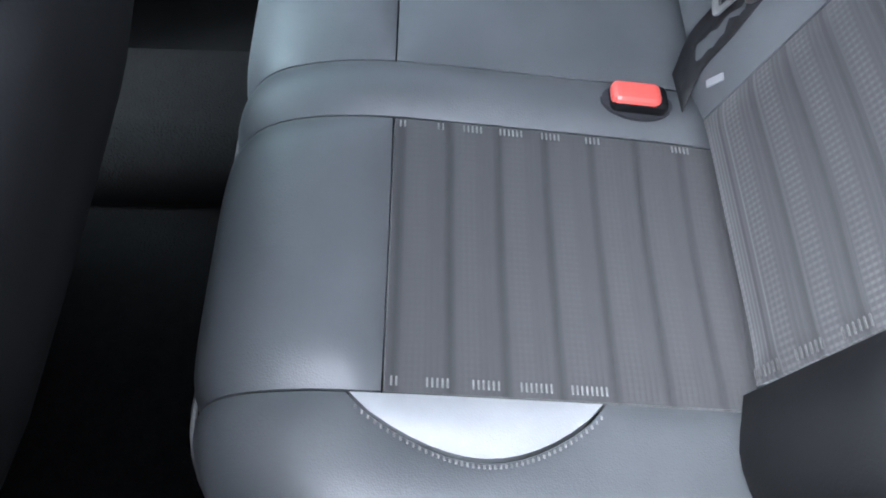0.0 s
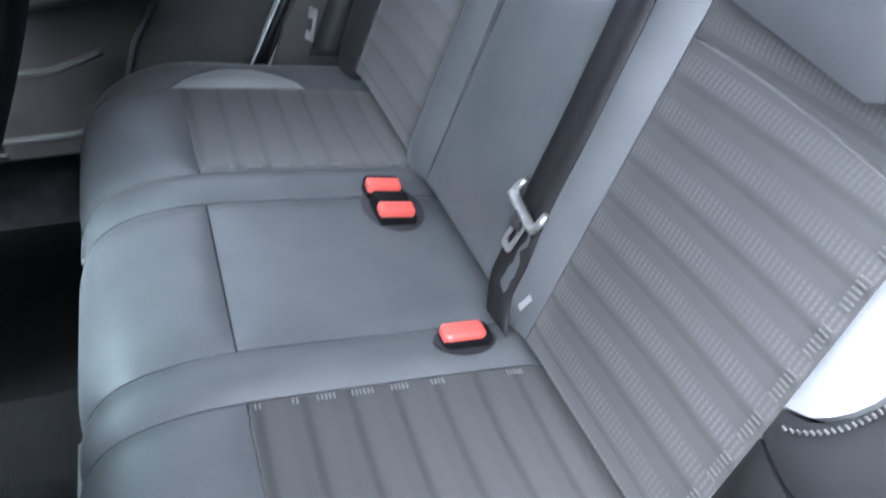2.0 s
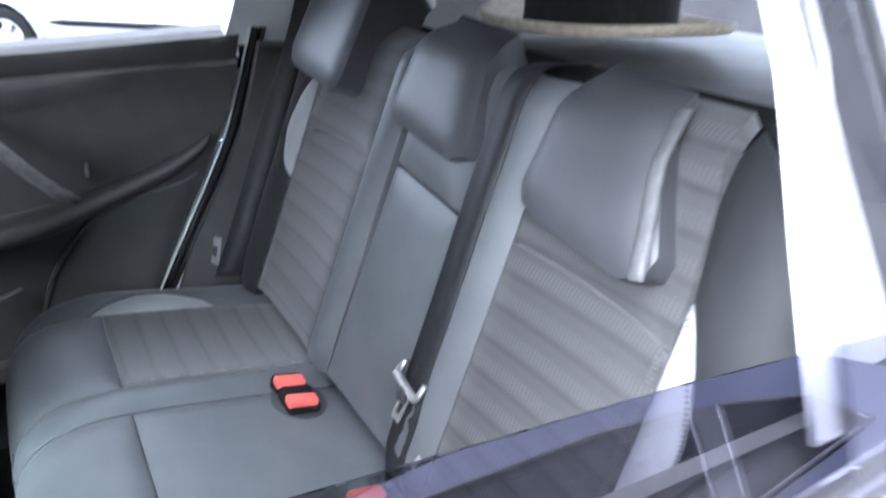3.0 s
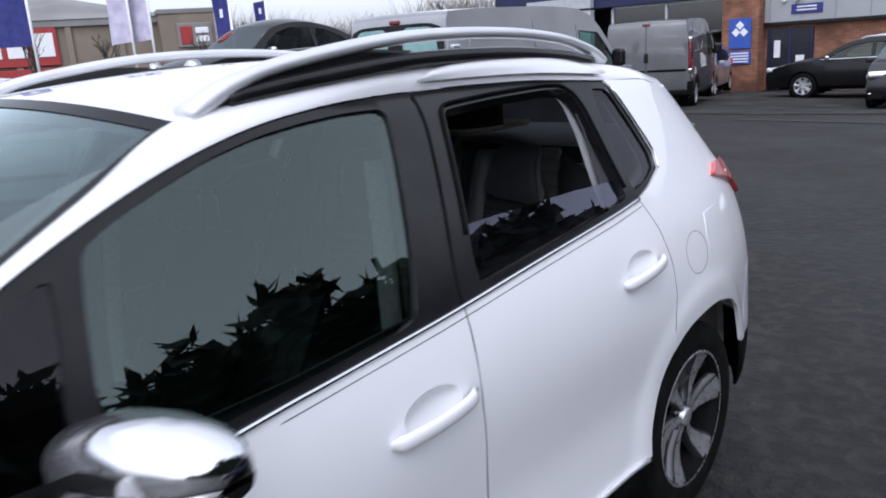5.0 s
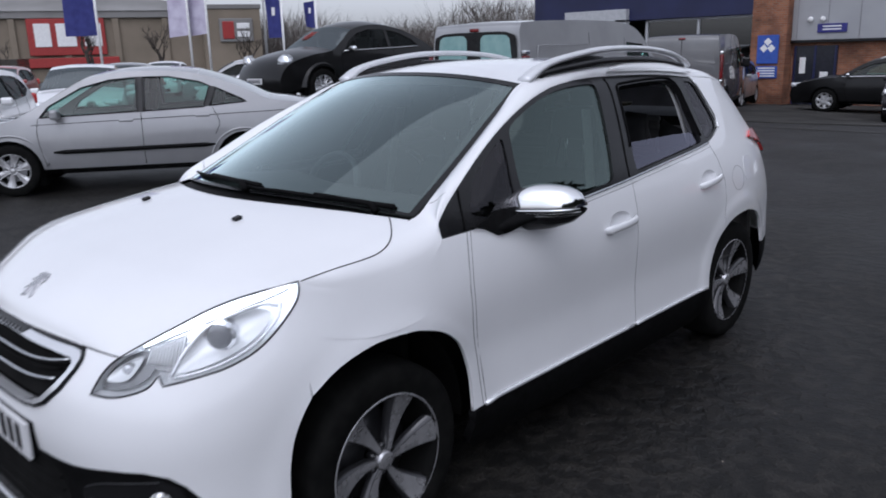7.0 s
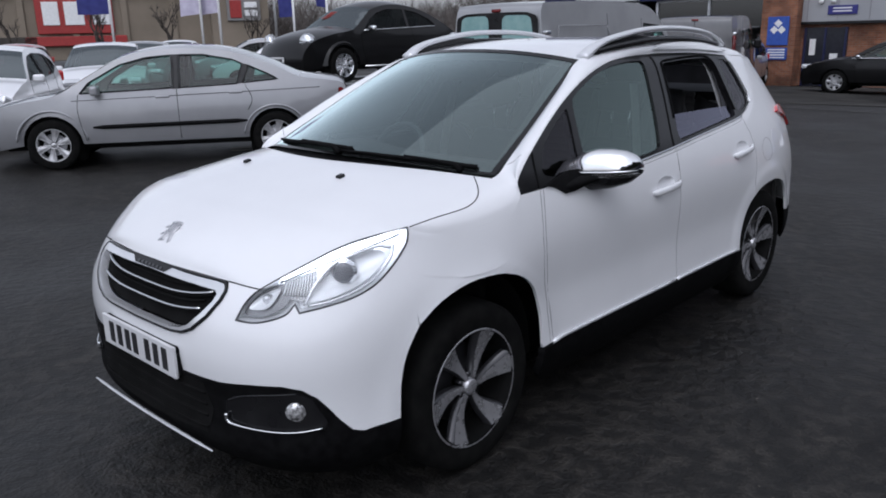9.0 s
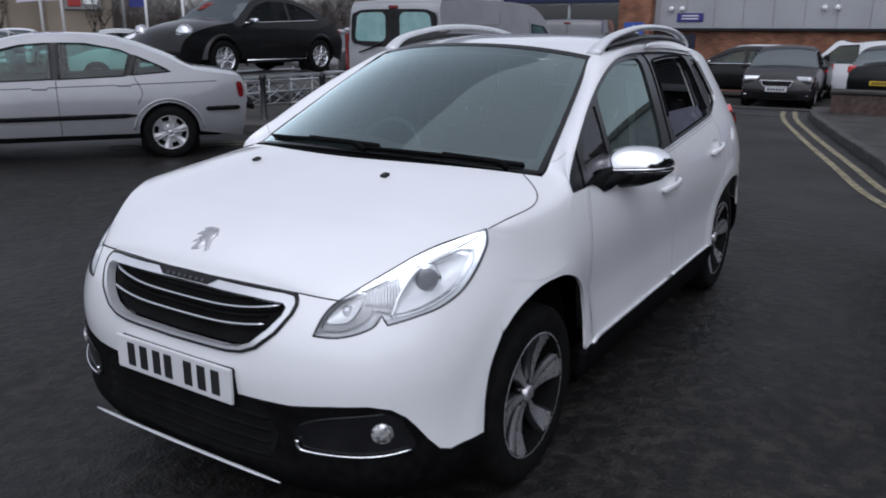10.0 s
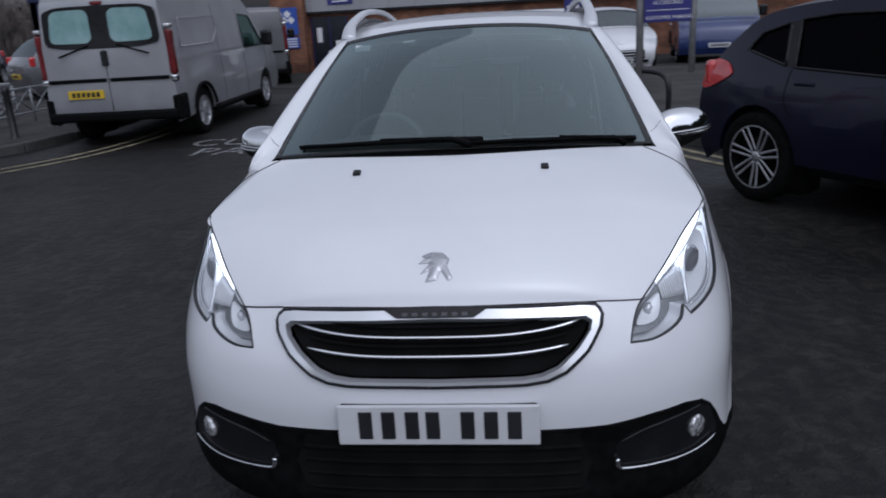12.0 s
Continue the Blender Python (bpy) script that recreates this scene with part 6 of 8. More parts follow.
        for y0, y1, za, zb in strip or ():
            p = np.stack([np.linspace(y0, y1, 16), np.linspace(za, zb, 16)], -1)
            made("side_strip", *tube(flank(p[:, 0], p[:, 1]), np.interp(np.linspace(0, 1, 16), [0, .04, .96, 1], [.012, .03, .03, .012]), 8, .9), PLASTIC, v)
        if lower:
            p = np.stack([np.linspace(min(wheels) + wheel_r * 1.2, max(wheels) - wheel_r * 1.2, 12), np.full(12, sill + .04)], -1)
            made("sill_strip", *tube(flank(p[:, 0], p[:, 1]), .05, 8), lower, v)
        for yw in wheels:
            wheel(v, (s * (W / 2 - wheel_w / 2 - .02), yw, wheel_r), wheel_r, wheel_w, wheel_r * rim_ratio, spokes, rim_paint or WHEEL_SILVER, rim_paint or WHEEL_SILVER, s, twist=0.0, spoke_w=.5, pairs=pairs)
            made("arch_liner", *pieces(block((.25, wheel_r * 2.2, wheel_r * 1.9), (s * (W / 2 - .24), yw, wheel_r * 1.18), .05, 1)), INNER, v)
    made("underbody", *pieces(block((W * .8, L * .86, .12), (0, 0, sill + .08), .03, 1)), INNER, v)
    low_y, up_y = min(w[0] for q in windows for w in q) if windows else -1, max(w[0] for q in windows for w in q) if windows else 1
    made("cabin_tub", *pieces(block((W * .80, (up_y - low_y) * .92, belt - sill - .12), (0, (low_y + up_y) / 2, (belt + sill) / 2 - .05), .04, 1)), SEAT_FAR, v)
    if seats:
        for sx in (1, -1):
            for sy in ((low_y * .55 + up_y * .45), (low_y * .18 + up_y * .82)):
                st = part("seat_back", block((.46, .14, .42), (sx * .36, sy, belt + .06), .05, 2, (-14, 0, 0)), SEAT_FAR, v)
                part("seat_headrest", block((.24, .10, .18), (sx * .36, sy + .06, belt + .34), .04, 2, (-8, 0, 0)), SEAT_FAR, st)
    for item in (*nose, *tail):
        name, size, where, mat, *rest = item
        for sx in ((1, -1) if where[0] else (0,)):
            p = part(name, block(size, (sx * where[0], where[1], where[2]), min(size) * .3, 2, (rest[0][0], rest[0][1] * (sx or 1), rest[0][2] * (sx or 1)) if rest else (0, 0, 0)), mat, v, smooth=False)
            if name == "number_plate":
                for k in range(6):
                    part("plate_bar", block((.045, .004, .06), (-.17 + .068 * k, where[1] + math.copysign(size[1] / 2 + .001, where[1]), where[2]), .001, 1), INK, p)
    return v


def handles(v, pts, W, mat):
    for s in (1, -1):
        for x, y, z in pts:
            part("door_handle", block((.025, .17, .03), (s * x, y, z), .01, 2), mat, v)


# silver saloon
v = vehicle("car", "silver four-door saloon with dark rub strips, parked", (-7.56, 2.16), -36, SILVER, 4.62, 1.77,
            [(-2.26, .26, "nose"), (-2.31, .45, "nose"), (-2.27, .62, "nose"), (-2.12, .74, "bonnet"), (-1.75, .83, "bonnet"), (-1.30, .915, "glass"), (-.95, 1.10, "glass"), (-.52, 1.335, "roof"), (-.1, 1.43, "roof"), (.4, 1.44, "roof"), (.85, 1.39, "glass"),
             (1.35, 1.22, "glass"), (1.70, 1.055, "boot"), (2.05, 1.0, "boot"), (2.27, .94, "tail"), (2.31, .72, "tail"), (2.29, .5, "tail"), (2.25, .28)],
            [[(-1.0, .93), (-.90, 1.05), (-.52, 1.26), (-.2, 1.34), (.12, 1.365), (.12, .965)], [(.19, .965), (.19, 1.365), (.5, 1.36), (.86, 1.29), (.98, 1.235), (.90, .99)], [(.97, 1.0), (1.05, 1.215), (1.3, 1.10), (1.42, 1.035)]],
            (-1.38, 1.36), .312, belt=.93, shuts=([(-1.02, .92), (-1.04, .7), (-.98, .35)], [(.155, .95), (.16, .7), (.16, .33)], [(1.0, .98), (1.08, .8), (1.02, .66)]), strip=((-.88, 1.0, .515, .53), (1.80, 2.22, .585, .585)), round_plan=.19, barrel=.05, lamp_paint=DARK_RED, side_lamps=([(2.19, .90), (2.26, .90), (2.28, .80), (2.27, .71), (2.22, .71), (2.20, .80)],), pillars=([(.10, .955), (.21, .955), (.21, 1.372), (.10, 1.372)], [(.885, .985), (.985, 1.0), (1.065, 1.222), (.97, 1.242)]),
            nose=(("headlamp", (.34, .2, .13), (.60, -2.13, .66), LENS, (-20, 0, -22)), ("bumper_strip", (.55, .06, .07), (.52, -2.27, .47), PLASTIC, (0, 0, -14)), ("number_plate", (.5, .02, .11), (0, -2.36, .42), PLATE)),
            tail=(("bumper_strip", (.6, .06, .07), (.42, 2.33, .585), PLASTIC, (0, 0, 10)), ("number_plate", (.5, .02, .11), (0, 2.36, .78), PLATE_YELLOW)), spokes=6)
handles(v, ((.856, -.02, .86), (.848, .88, .885)), 1.77, SILVER)
for s in (1, -1):
    made("shoulder_crease", *tube([(s * (.884 - .168 * (abs(y) / 2.31) ** 5 - .05 * ((z - .6) / .35) ** 2), y, z) for y, z in zip(np.linspace(-1.1, 1.95, 16), np.linspace(.845, .915, 16))], .004, 5), INNER, v)
for s in (1, -1):
    part("door_mirror", block((.17, .10, .12), (s * .93, -.80, .965), .03, 2), SILVER, v)
    rows = catmull([(s * .86, -1.38 + .42 * math.cos(t), .312 + .42 * math.sin(t)) for t in np.radians(np.linspace(8, 172, 12))], 3)
    made("arch_lip", *tube(rows + (s * .008, 0, 0), .016, 6), SILVER, v)
    rows = catmull([(s * .865, 1.36 + .41 * math.cos(t), .312 + .40 * math.sin(t)) for t in np.radians(np.linspace(8, 172, 12))], 3)
    made("arch_lip", *tube(rows + (s * .008, 0, 0), .016, 6), SILVER, v)

# black rounded coupe on a display stand
v = vehicle("car", "black rounded coupe with chrome wheels on display stand", (-10.3, 8.1), -2, BLACK_PAINT, 4.28, 1.81,
            [(-2.10, .28, "nose"), (-2.14, .48, "nose"), (-2.05, .68, "nose"), (-1.85, .82, "bonnet"), (-1.45, .93, "bonnet"), (-1.02, 1.0, "glass"), (-.70, 1.20, "glass"), (-.42, 1.38, "roof"), (0, 1.475, "roof"), (.45, 1.475, "roof"), (.95, 1.37, "glass"), (1.4, 1.18, "glass"), (1.72, 1.0, "boot"), (2.0, .82, "tail"), (2.13, .6, "tail"), (2.08, .3)],
            [[(-.74, 1.0), (-.55, 1.17), (-.3, 1.32), (0, 1.39), (.42, 1.385), (.42, 1.02)], [(.48, 1.02), (.48, 1.38), (.8, 1.32), (1.1, 1.19), (1.25, 1.07)]],
            (-1.27, 1.27), .335, belt=.98, z0=.66, shuts=([(-.80, 1.0), (-.82, .7), (-.72, .35)], [(.52, 1.0), (.58, .7), (.50, .35)]), bulge=.09, round_plan=.2, rim_paint=CHROME, spokes=8, glass=GLASS_FAR,
            nose=(("number_plate", (.5, .02, .11), (0, -2.24, .46), PLATE),), tail=(("tail_lamp", (.2, .08, .16), (.6, 2.06, .78), RED_LENS, (0, 0, 20)),))
for s in (1, -1):
    made("headlamp", *tube([(s * .62, -1.86, .80), (s * .64, -1.99, .78), (s * .645, -2.03, .775)], [.15, .145, .03], 20), LENS, v)
    made("headlamp_ring", *tube([(s * .62, -1.93, .79), (s * .64, -2.0, .78)], [.16, .135], 20), CHROME, v)
    for y in (-1.27, 1.27):
        a = np.radians(np.linspace(0, 180, 14))
        rows = [[(s * (.80 + .10 * k), y + (.42 + .08 * (1 - k)) * math.cos(t), .34 + (.42 + .14 * (1 - k)) * math.sin(t)) for t in a] for k in (0, .35, .7, .95, 1.0, .97)]
        rows[-1] = [(s * .88, y + .385 * math.cos(t), .34 + .39 * math.sin(t)) for t in a]
        made("wing_arch", *loft(rows), BLACK_PAINT, v)
    part("door_mirror", block((.2, .1, .11), (s * .98, -.62, 1.02), .04, 3), CHROME, v)
    p = np.stack([np.linspace(-.74, 1.2, 14), np.linspace(.985, 1.05, 14)], -1)
    made("belt_trim", *tube(np.stack([s * np.full(14, .868), p[:, 0], p[:, 1]], -1), .010, 5), CHROME, v)
    made("sill_trim", *tube([(s * .91, -.78, .30), (s * .91, .8, .30)], .016, 6), CHROME, v)
for k in range(3):
    made("screen_mark", *tube([(-.42 + .08 * k, -.80, 1.235), (-.30 + .08 * k, -.60, 1.37)], .026, 5, .3), RED, v)
# its display stand
steel = varied("galvanised_steel", (.30, .31, .32), (.42, .43, .44), scale=8, rough=.45, metal=.6)
stand = thing("display_stand", (-10.3, 8.1, 0), -2, "galvanised lattice display stand under black coupe", "stand")
for s in (1, -1):
    part("runway", block((.42, 4.2, .06), (s * .74, 0, .63), .01, 1), steel, stand)
    for z in (.08, .34):
        made("side_rail", *tube([(s * .95, -2.1, z), (s * .95, 2.1, z)], .025, 6), steel, stand)
    for k in range(8):
        y = -2.1 + .6 * k
        made("upright", *tube([(s * .95, y, 0), (s * .95, y, .60)], .02, 6), steel, stand)
        if k < 7:
            made("brace", *tube([(s * .95, y, .08), (s * .95, y + .6, .34)], .012, 5), steel, stand)
            made("brace", *tube([(s * .95, y, .34), (s * .95, y + .6, .08)], .012, 5), steel, stand)


# vans
def van(label, at, turn, paint, z0=0.0, blanked=True, W=1.93, L=4.8, H=1.95, glass=None):
    v = vehicle("van", label, at, turn, paint, L, W,
                [(-2.30, .30, "nose"), (-2.38, .5, "nose"), (-2.34, .80, "nose"), (-2.15, 1.0, "bonnet"), (-1.80, 1.10, "glass"), (-1.45, 1.42, "glass"), (-1.10, 1.74, "roof"), (-.7, H - .06, "roof"), (0, H, "roof"), (1.2, H, "roof"), (2.2, H - .03, "roof"), (2.34, H - .08, "tail"), (2.385, 1.7, "tail"), (2.39, 1.0, "tail"), (2.39, .55, "tail"), (2.36, .36)],
                [[(-1.62, 1.10), (-1.36, 1.35), (-1.08, 1.60), (-.55, 1.64), (-.55, 1.10)]], (-1.50, 1.52), .325, belt=1.05, tumble=.10, z0=z0, glass=glass or GLASS_GREEN, seats=False,
                shuts=([(-1.70, 1.1), (-1.0 - .62, .7), (-1.05, .4)], [(-.48, 1.72), (-.48, 1.0), (-.48, .36)], [(.62, 1.8), (.62, 1.0), (.62, .36)]), bulge=.025, round_plan=.04, barrel=.02, spokes=8, sill=.28, lower=PLASTIC, category="van",
                nose=(("headlamp", (.28, .16, .3), (.72, -2.2, .92), LENS, (-18, 0, -18)), ("number_plate", (.5, .02, .11), (0, -2.42, .5), PLATE)),
                tail=(("rear_bumper", (1.80, .12, .13), (0, 2.40, .40), PLASTIC), ("bumper_corner", (.12, .3, .34), (W / 2 - .05, 2.26, .48), PLASTIC), ("tail_lamp", (.085, .12, .58), (W / 2 - .045, 2.345, 1.20), DARK_RED), ("lamp_reflector", (.085, .12, .10), (W / 2 - .045, 2.347, .86), CHROME), ("lamp_reflector", (.085, .12, .06), (W / 2 - .045, 2.347, 1.53), CHROME),
                      ("door_seam", (.012, .012, 1.35), (0, 2.412, 1.15), INNER), ("rub_strip", (.82, .02, .05), (.43, 2.415, .88), PLASTIC), ("door_latch", (.09, .05, .2), (0, 2.42, 1.16), GLOSS_BLACK), ("roof_lamp", (.16, .05, .05), (0, 2.40, 1.86), DARK_RED)))
    part("load_floor", block((W * .85, 3.4, .5), (0, .5, .7), .03, 1), INNER, v)
    if blanked:
        def sheet(o, y, thick=.012):
            return skin(soft(o, 3, .13), lambda x, z: np.stack([x, y + 0 * x, z], -1), .2, (), thick, flip=-1)

        band = made("rear_window_band", *sheet([(-.79, 1.34), (-.50, 1.29), (0, 1.285), (.50, 1.29), (.79, 1.34), (.76, 1.83), (-.76, 1.83)], 2.418), GLOSS_BLACK, v)
        for sx in (1, -1):
            made("rear_window", *sheet([(sx * .13, 1.36), (sx * .66, 1.37), (sx * .70, 1.42), (sx * .65, 1.78), (sx * .13, 1.79)][::sx], 2.424, .004), GLASS_WHITE, band, "pale green blanked rear window")
            made("rear_wiper", *tube([(sx * .20, 2.436, 1.33), (sx * .62, 2.436, 1.20)], .012, 5), PLASTIC, v)
        plate = part("number_plate", block((.5, .02, .11), (.34, 2.425, .70), .004, 1), PLATE_YELLOW, v)
        for k in range(6):
            part("plate_bar", block((.045, .004, .06), (.17 + .068 * k, 2.436, .70), .001, 1), INK, plate)
        part("plate_recess", block((1.2, .012, .16), (0, 2.405, .71), .005, 1), paint, v)
    for s in (1, -1):
        p = [(s * (W / 2 - .012), y, z) for y, z in ((.75, 1.62), (2.1, 1.62), (2.12, 1.25), (.9, 1.25), (.66, 1.45), (.75, 1.62))]
        made("side_swage", *tube(p, .010, 5), paint, v)
        part("door_mirror", block((.2, .14, .26), (s * 1.06, -1.38, 1.22), .05, 2), GLOSS_BLACK, v)
        made("arch_trim", *tube([(s * .95, 1.52 + .42 * math.cos(t), .325 + .40 * math.sin(t)) for t in np.radians(np.linspace(10, 170, 14))], .022, 6), PLASTIC, v)
    return v


van("silver panel van with blanked rear windows and yellow plate", (-5.26, 8.64), 181, VAN_SILVER, W=1.87, H=1.98)
van("grey panel van with plain rear doors", (-7.0, 17.4), 196, GREY_PAINT, z0=-.14, blanked=False, H=1.95)
van("white panel van parked by brick wall", (-.05, 23.9), -84, WHITE, z0=-.46, blanked=False, H=1.74)
van("blue van with roof load behind signs", (5.25, 18.0), -8, BLUE_PAINT, z0=-.17, blanked=False, H=1.75, glass=GLASS_FAR)

# hatchbacks, estates and a coupe
HATCH = [(-2.02, .26, "nose"), (-2.06, .48, "nose"), (-2.0, .68, "nose"), (-1.85, .80, "bonnet"), (-1.4, .93, "bonnet"), (-1.0, 1.0, "glass"), (-.6, 1.25, "glass"), (-.25, 1.41, "roof"), (.2, 1.475, "roof"), (.8, 1.46, "roof"), (1.45, 1.38, "glass"), (1.75, 1.2, "glass"), (1.93, 1.0, "tail"), (2.03, .85, "tail"), (2.05, .55, "tail"), (2.0, .28)]
HATCH_WIN = [[(-.85, .98), (-.55, 1.17), (-.2, 1.33), (.18, 1.38), (.18, .985)], [(.25, .985), (.25, 1.38), (.8, 1.365), (1.08, 1.33), (1.0, 1.01)], [(1.08, 1.02), (1.16, 1.31), (1.4, 1.24), (1.5, 1.12)]]
HATCH_SHUT = ([(-.86, .97), (-.90, .7), (-.84, .35)], [(.21, .97), (.22, .7), (.22, .33)], [(1.02, 1.0), (1.04, .8), (.98, .68)])


def hatch(label, at, turn, paint, z0=0.0, group="", glass=None, spokes=7, wheel_r=.318, rim=None, grown=1.0, side_lamps=(), **more):
    v = vehicle("car", label, at, turn, paint, 4.15, 1.78, [(y * grown, z, *k) for y, z, *k in HATCH], HATCH_WIN, (-1.27, 1.29), wheel_r, belt=.96, shuts=HATCH_SHUT, pillars=([(.16, .98), (.27, .98), (.27, 1.382), (.16, 1.382)], [(.985, 1.005), (1.095, 1.018), (1.175, 1.31), (1.07, 1.332)]), z0=z0, group=group, glass=glass or GLASS_FAR, spokes=spokes, rim_paint=rim,
                nose=(("headlamp", (.38, .2, .13), (.62, -1.955 * grown, .735), BRIGHT, (-24, 0, -26)), ("grille", (.70, .06, .12), (0, -2.10 * grown, .64), GLOSS_BLACK), ("grille_trim", (.76, .05, .026), (0, -2.118 * grown, .71), CHROME), ("grille_trim", (.60, .05, .020), (0, -2.128 * grown, .575), CHROME), ("grille_trim", (.026, .05, .15), (.345, -2.118 * grown, .642), CHROME, (0, 28, 0)), ("lower_intake", (1.0, .06, .12), (0, -2.09 * grown, .36), INNER), ("fog_trim", (.045, .06, .17), (.76, -2.0 * grown, .44), CHROME, (0, 18, -24)), ("fog_trim", (.12, .06, .03), (.70, -2.03 * grown, .36), CHROME, (0, 0, -20)), ("number_plate", (.5, .02, .11), (0, -2.135 * grown, .50), PLATE)),
                tail=(("tail_lamp", (.26, .12, .2), (.695, 1.90 * grown + .02, .93), RED_LENS, (0, 0, 30)), ("number_plate", (.5, .02, .11), (0, 2.11 * grown, .62), PLATE_YELLOW)), bulge=.055, side_lamps=side_lamps, **more)
    handles(v, ((.866, .02, .88), (.860, .88, .905)), 1.78, paint)
    for s in (1, -1):
        part("door_mirror", block((.18, .1, .12), (s * .95, -.72, 1.0), .035, 2), paint, v)
    return v


hatch("dark blue hatchback with silver multi-spoke wheels", (3.37, 1.49), 30, NAVY_PAINT, wheel_r=.338, grown=.955, glass=GLASS_NIGHT, pairs=7, rim_ratio=.71, side_lamps=([(1.58, .94), (1.66, 1.03), (1.83, 1.05), (1.92, .95), (1.94, .81), (1.84, .82), (1.68, .89)],))
hatch("dark brown hatchback with chrome-edged grille", (-1.86, 19.5), 4, DARK_PAINT, z0=-.34)
hatch("dark hatchback facing away beside brick wall", (.75, 20.75), 172, BLACK_PAINT, z0=-.30)
hatch("dark grey hatchback behind railings", (-9.4, 14.2), 140, GREY_PAINT)
hatch("silver hatchback in front of showroom", (-8.8, 23.2), 12, SILVER, z0=-.43)
v = vehicle("car", "black estate car parked before brick wall", (-3.4, 21.6), -88, BLACK_PAINT, 4.75, 1.83,
            [(-2.3, .28, "nose"), (-2.36, .5, "nose"), (-2.28, .7, "nose"), (-2.1, .8, "bonnet"), (-1.55, .93, "bonnet"), (-1.1, .99, "glass"), (-.65, 1.24, "glass"), (-.3, 1.40, "roof"), (.2, 1.46, "roof"), (1.2, 1.44, "roof"), (1.85, 1.36, "glass"), (2.15, 1.1, "tail"), (2.3, .95, "tail"), (2.36, .6, "tail"), (2.3, .3)],
            [[(-.95, .97), (-.6, 1.17), (-.25, 1.32), (.15, 1.365), (.15, .985)], [(.22, .985), (.22, 1.365), (.9, 1.35), (1.0, 1.01)], [(1.07, 1.02), (1.0, 1.345), (1.75, 1.28), (1.85, 1.1)]],
            (-1.40, 1.42), .33, belt=.97, z0=-.36, glass=GLASS_GREEN, shuts=HATCH_SHUT, nose=(("headlamp", (.4, .2, .12), (.62, -2.2, .74), BRIGHT, (-18, 0, -24)), ("fog_trim", (.3, .06, .03), (.6, -2.3, .42), CHROME, (0, 0, -16))), tail=(("tail_lamp", (.25, .1, .2), (.7, 2.28, .9), RED_LENS, (0, 0, 22)),))
for s in (1, -1):
    part("door_mirror", block((.18, .1, .12), (s * .97, -.82, 1.02), .035, 2), CHROME, v)
    made("roof_rail", *tube(catmull([(s * .60, -.15, 1.44), (s * .60, .1, 1.50), (s * .60, 1.3, 1.49), (s * .59, 1.65, 1.42)], 5), .018, 6), SATIN, v)
# its bright window line
for q in (1, -1):
    made("window_line", *tube(catmull([(q * .90, -1.0, .985), (q * .905, 0, 1.0), (q * .895, 1.0, 1.02), (q * .86, 1.7, 1.05)], 4), .012, 6), BRIGHT, v)
v = vehicle("car", "white coupe with black grille facing the road", (2.33, 16.25), 3, WHITE, 4.28, 1.84,
            [(-2.06, .15, "nose"), (-2.14, .42, "nose"), (-2.05, .62, "nose"), (-1.8, .76, "bonnet"), (-1.3, .88, "bonnet"), (-.95, .93, "glass"), (-.5, 1.17, "glass"), (-.15, 1.29, "roof"), (.3, 1.35, "roof"), (.8, 1.31, "glass"), (1.5, 1.07, "boot"), (1.95, .95, "tail"), (2.1, .75, "tail"), (2.05, .3)],
            [[(-.75, .92), (-.45, 1.08), (-.1, 1.21), (.35, 1.26), (.95, 1.13), (1.1, .98)]], (-1.30, 1.30), .335, belt=.92, z0=-.105, sill=.15, glass=GLASS_FAR, shuts=([(-.8, .92), (-.85, .6), (-.78, .33)], [(.6, .95), (.66, .6), (.58, .33)]), bulge=.08, round_plan=.18,
            nose=(("headlamp", (.34, .28, .11), (.66, -1.93, .66), LENS, (-24, 0, -30)), ("grille", (1.02, .08, .20), (0, -2.195, .42), INNER, (-8, 0, 0)), ("grille_bar", (.90, .05, .022), (0, -2.24, .49), SATIN), ("grille_bar", (.86, .05, .018), (0, -2.24, .43), SATIN), ("grille_bar", (.82, .05, .018), (0, -2.24, .37), SATIN), ("number_plate", (.5, .02, .11), (0, -2.26, .29), PLATE), ("badge", (.14, .03, .09), (0, -2.10, .68), SATIN, (-40, 0, 0)), ("lower_lip", (1.2, .08, .06), (0, -2.17, .27), PLASTIC), ("fog_lamp", (.16, .06, .08), (.7, -2.04, .42), INNER, (0, 0, -24))))
# rows of cars further back in the yard
yard = [((-12.2, 1.3), 58, WHITE, "white hatchback seen from behind in the yard"), ((-15.6, 4.9), 62, WHITE, "white hatchback with dark rear screen in the yard"), ((-19.4, 7.6), 55, GREY_PAINT, "grey hatchback in the yard row"), ((-14.4, -1.4), 60, SILVER, "silver hatchback in the yard row"),
        ((-18.2, 1.4), 60, BLACK_PAINT, "black hatchback in the yard row"), ((-17.2, 11.0), -40, WHITE, "white hatchback beyond the black coupe"), ((-22.5, 13.5), -35, SILVER, "silver hatchback beyond the black coupe"), ((-22.4, 3.2), 58, WHITE, "white hatchback in the yard row"),
        ((-24.5, -1.0), 60, BLUE_PAINT, "blue hatchback in the yard row"), ((-27.5, 7.0), 57, RED_PAINT, "red hatchback in the yard row"), ((-20.8, -2.8), 60, WHITE, "white hatchback in the yard row"), ((-30.0, 14.5), 52, WHITE, "white hatchback at the yard's edge"), ((-15.8, 17.5), 20, GREY_PAINT, "grey hatchback by the railings"), ((-26.0, 19.0), 40, BLACK_PAINT, "black hatchback by the trees")]
first = {}
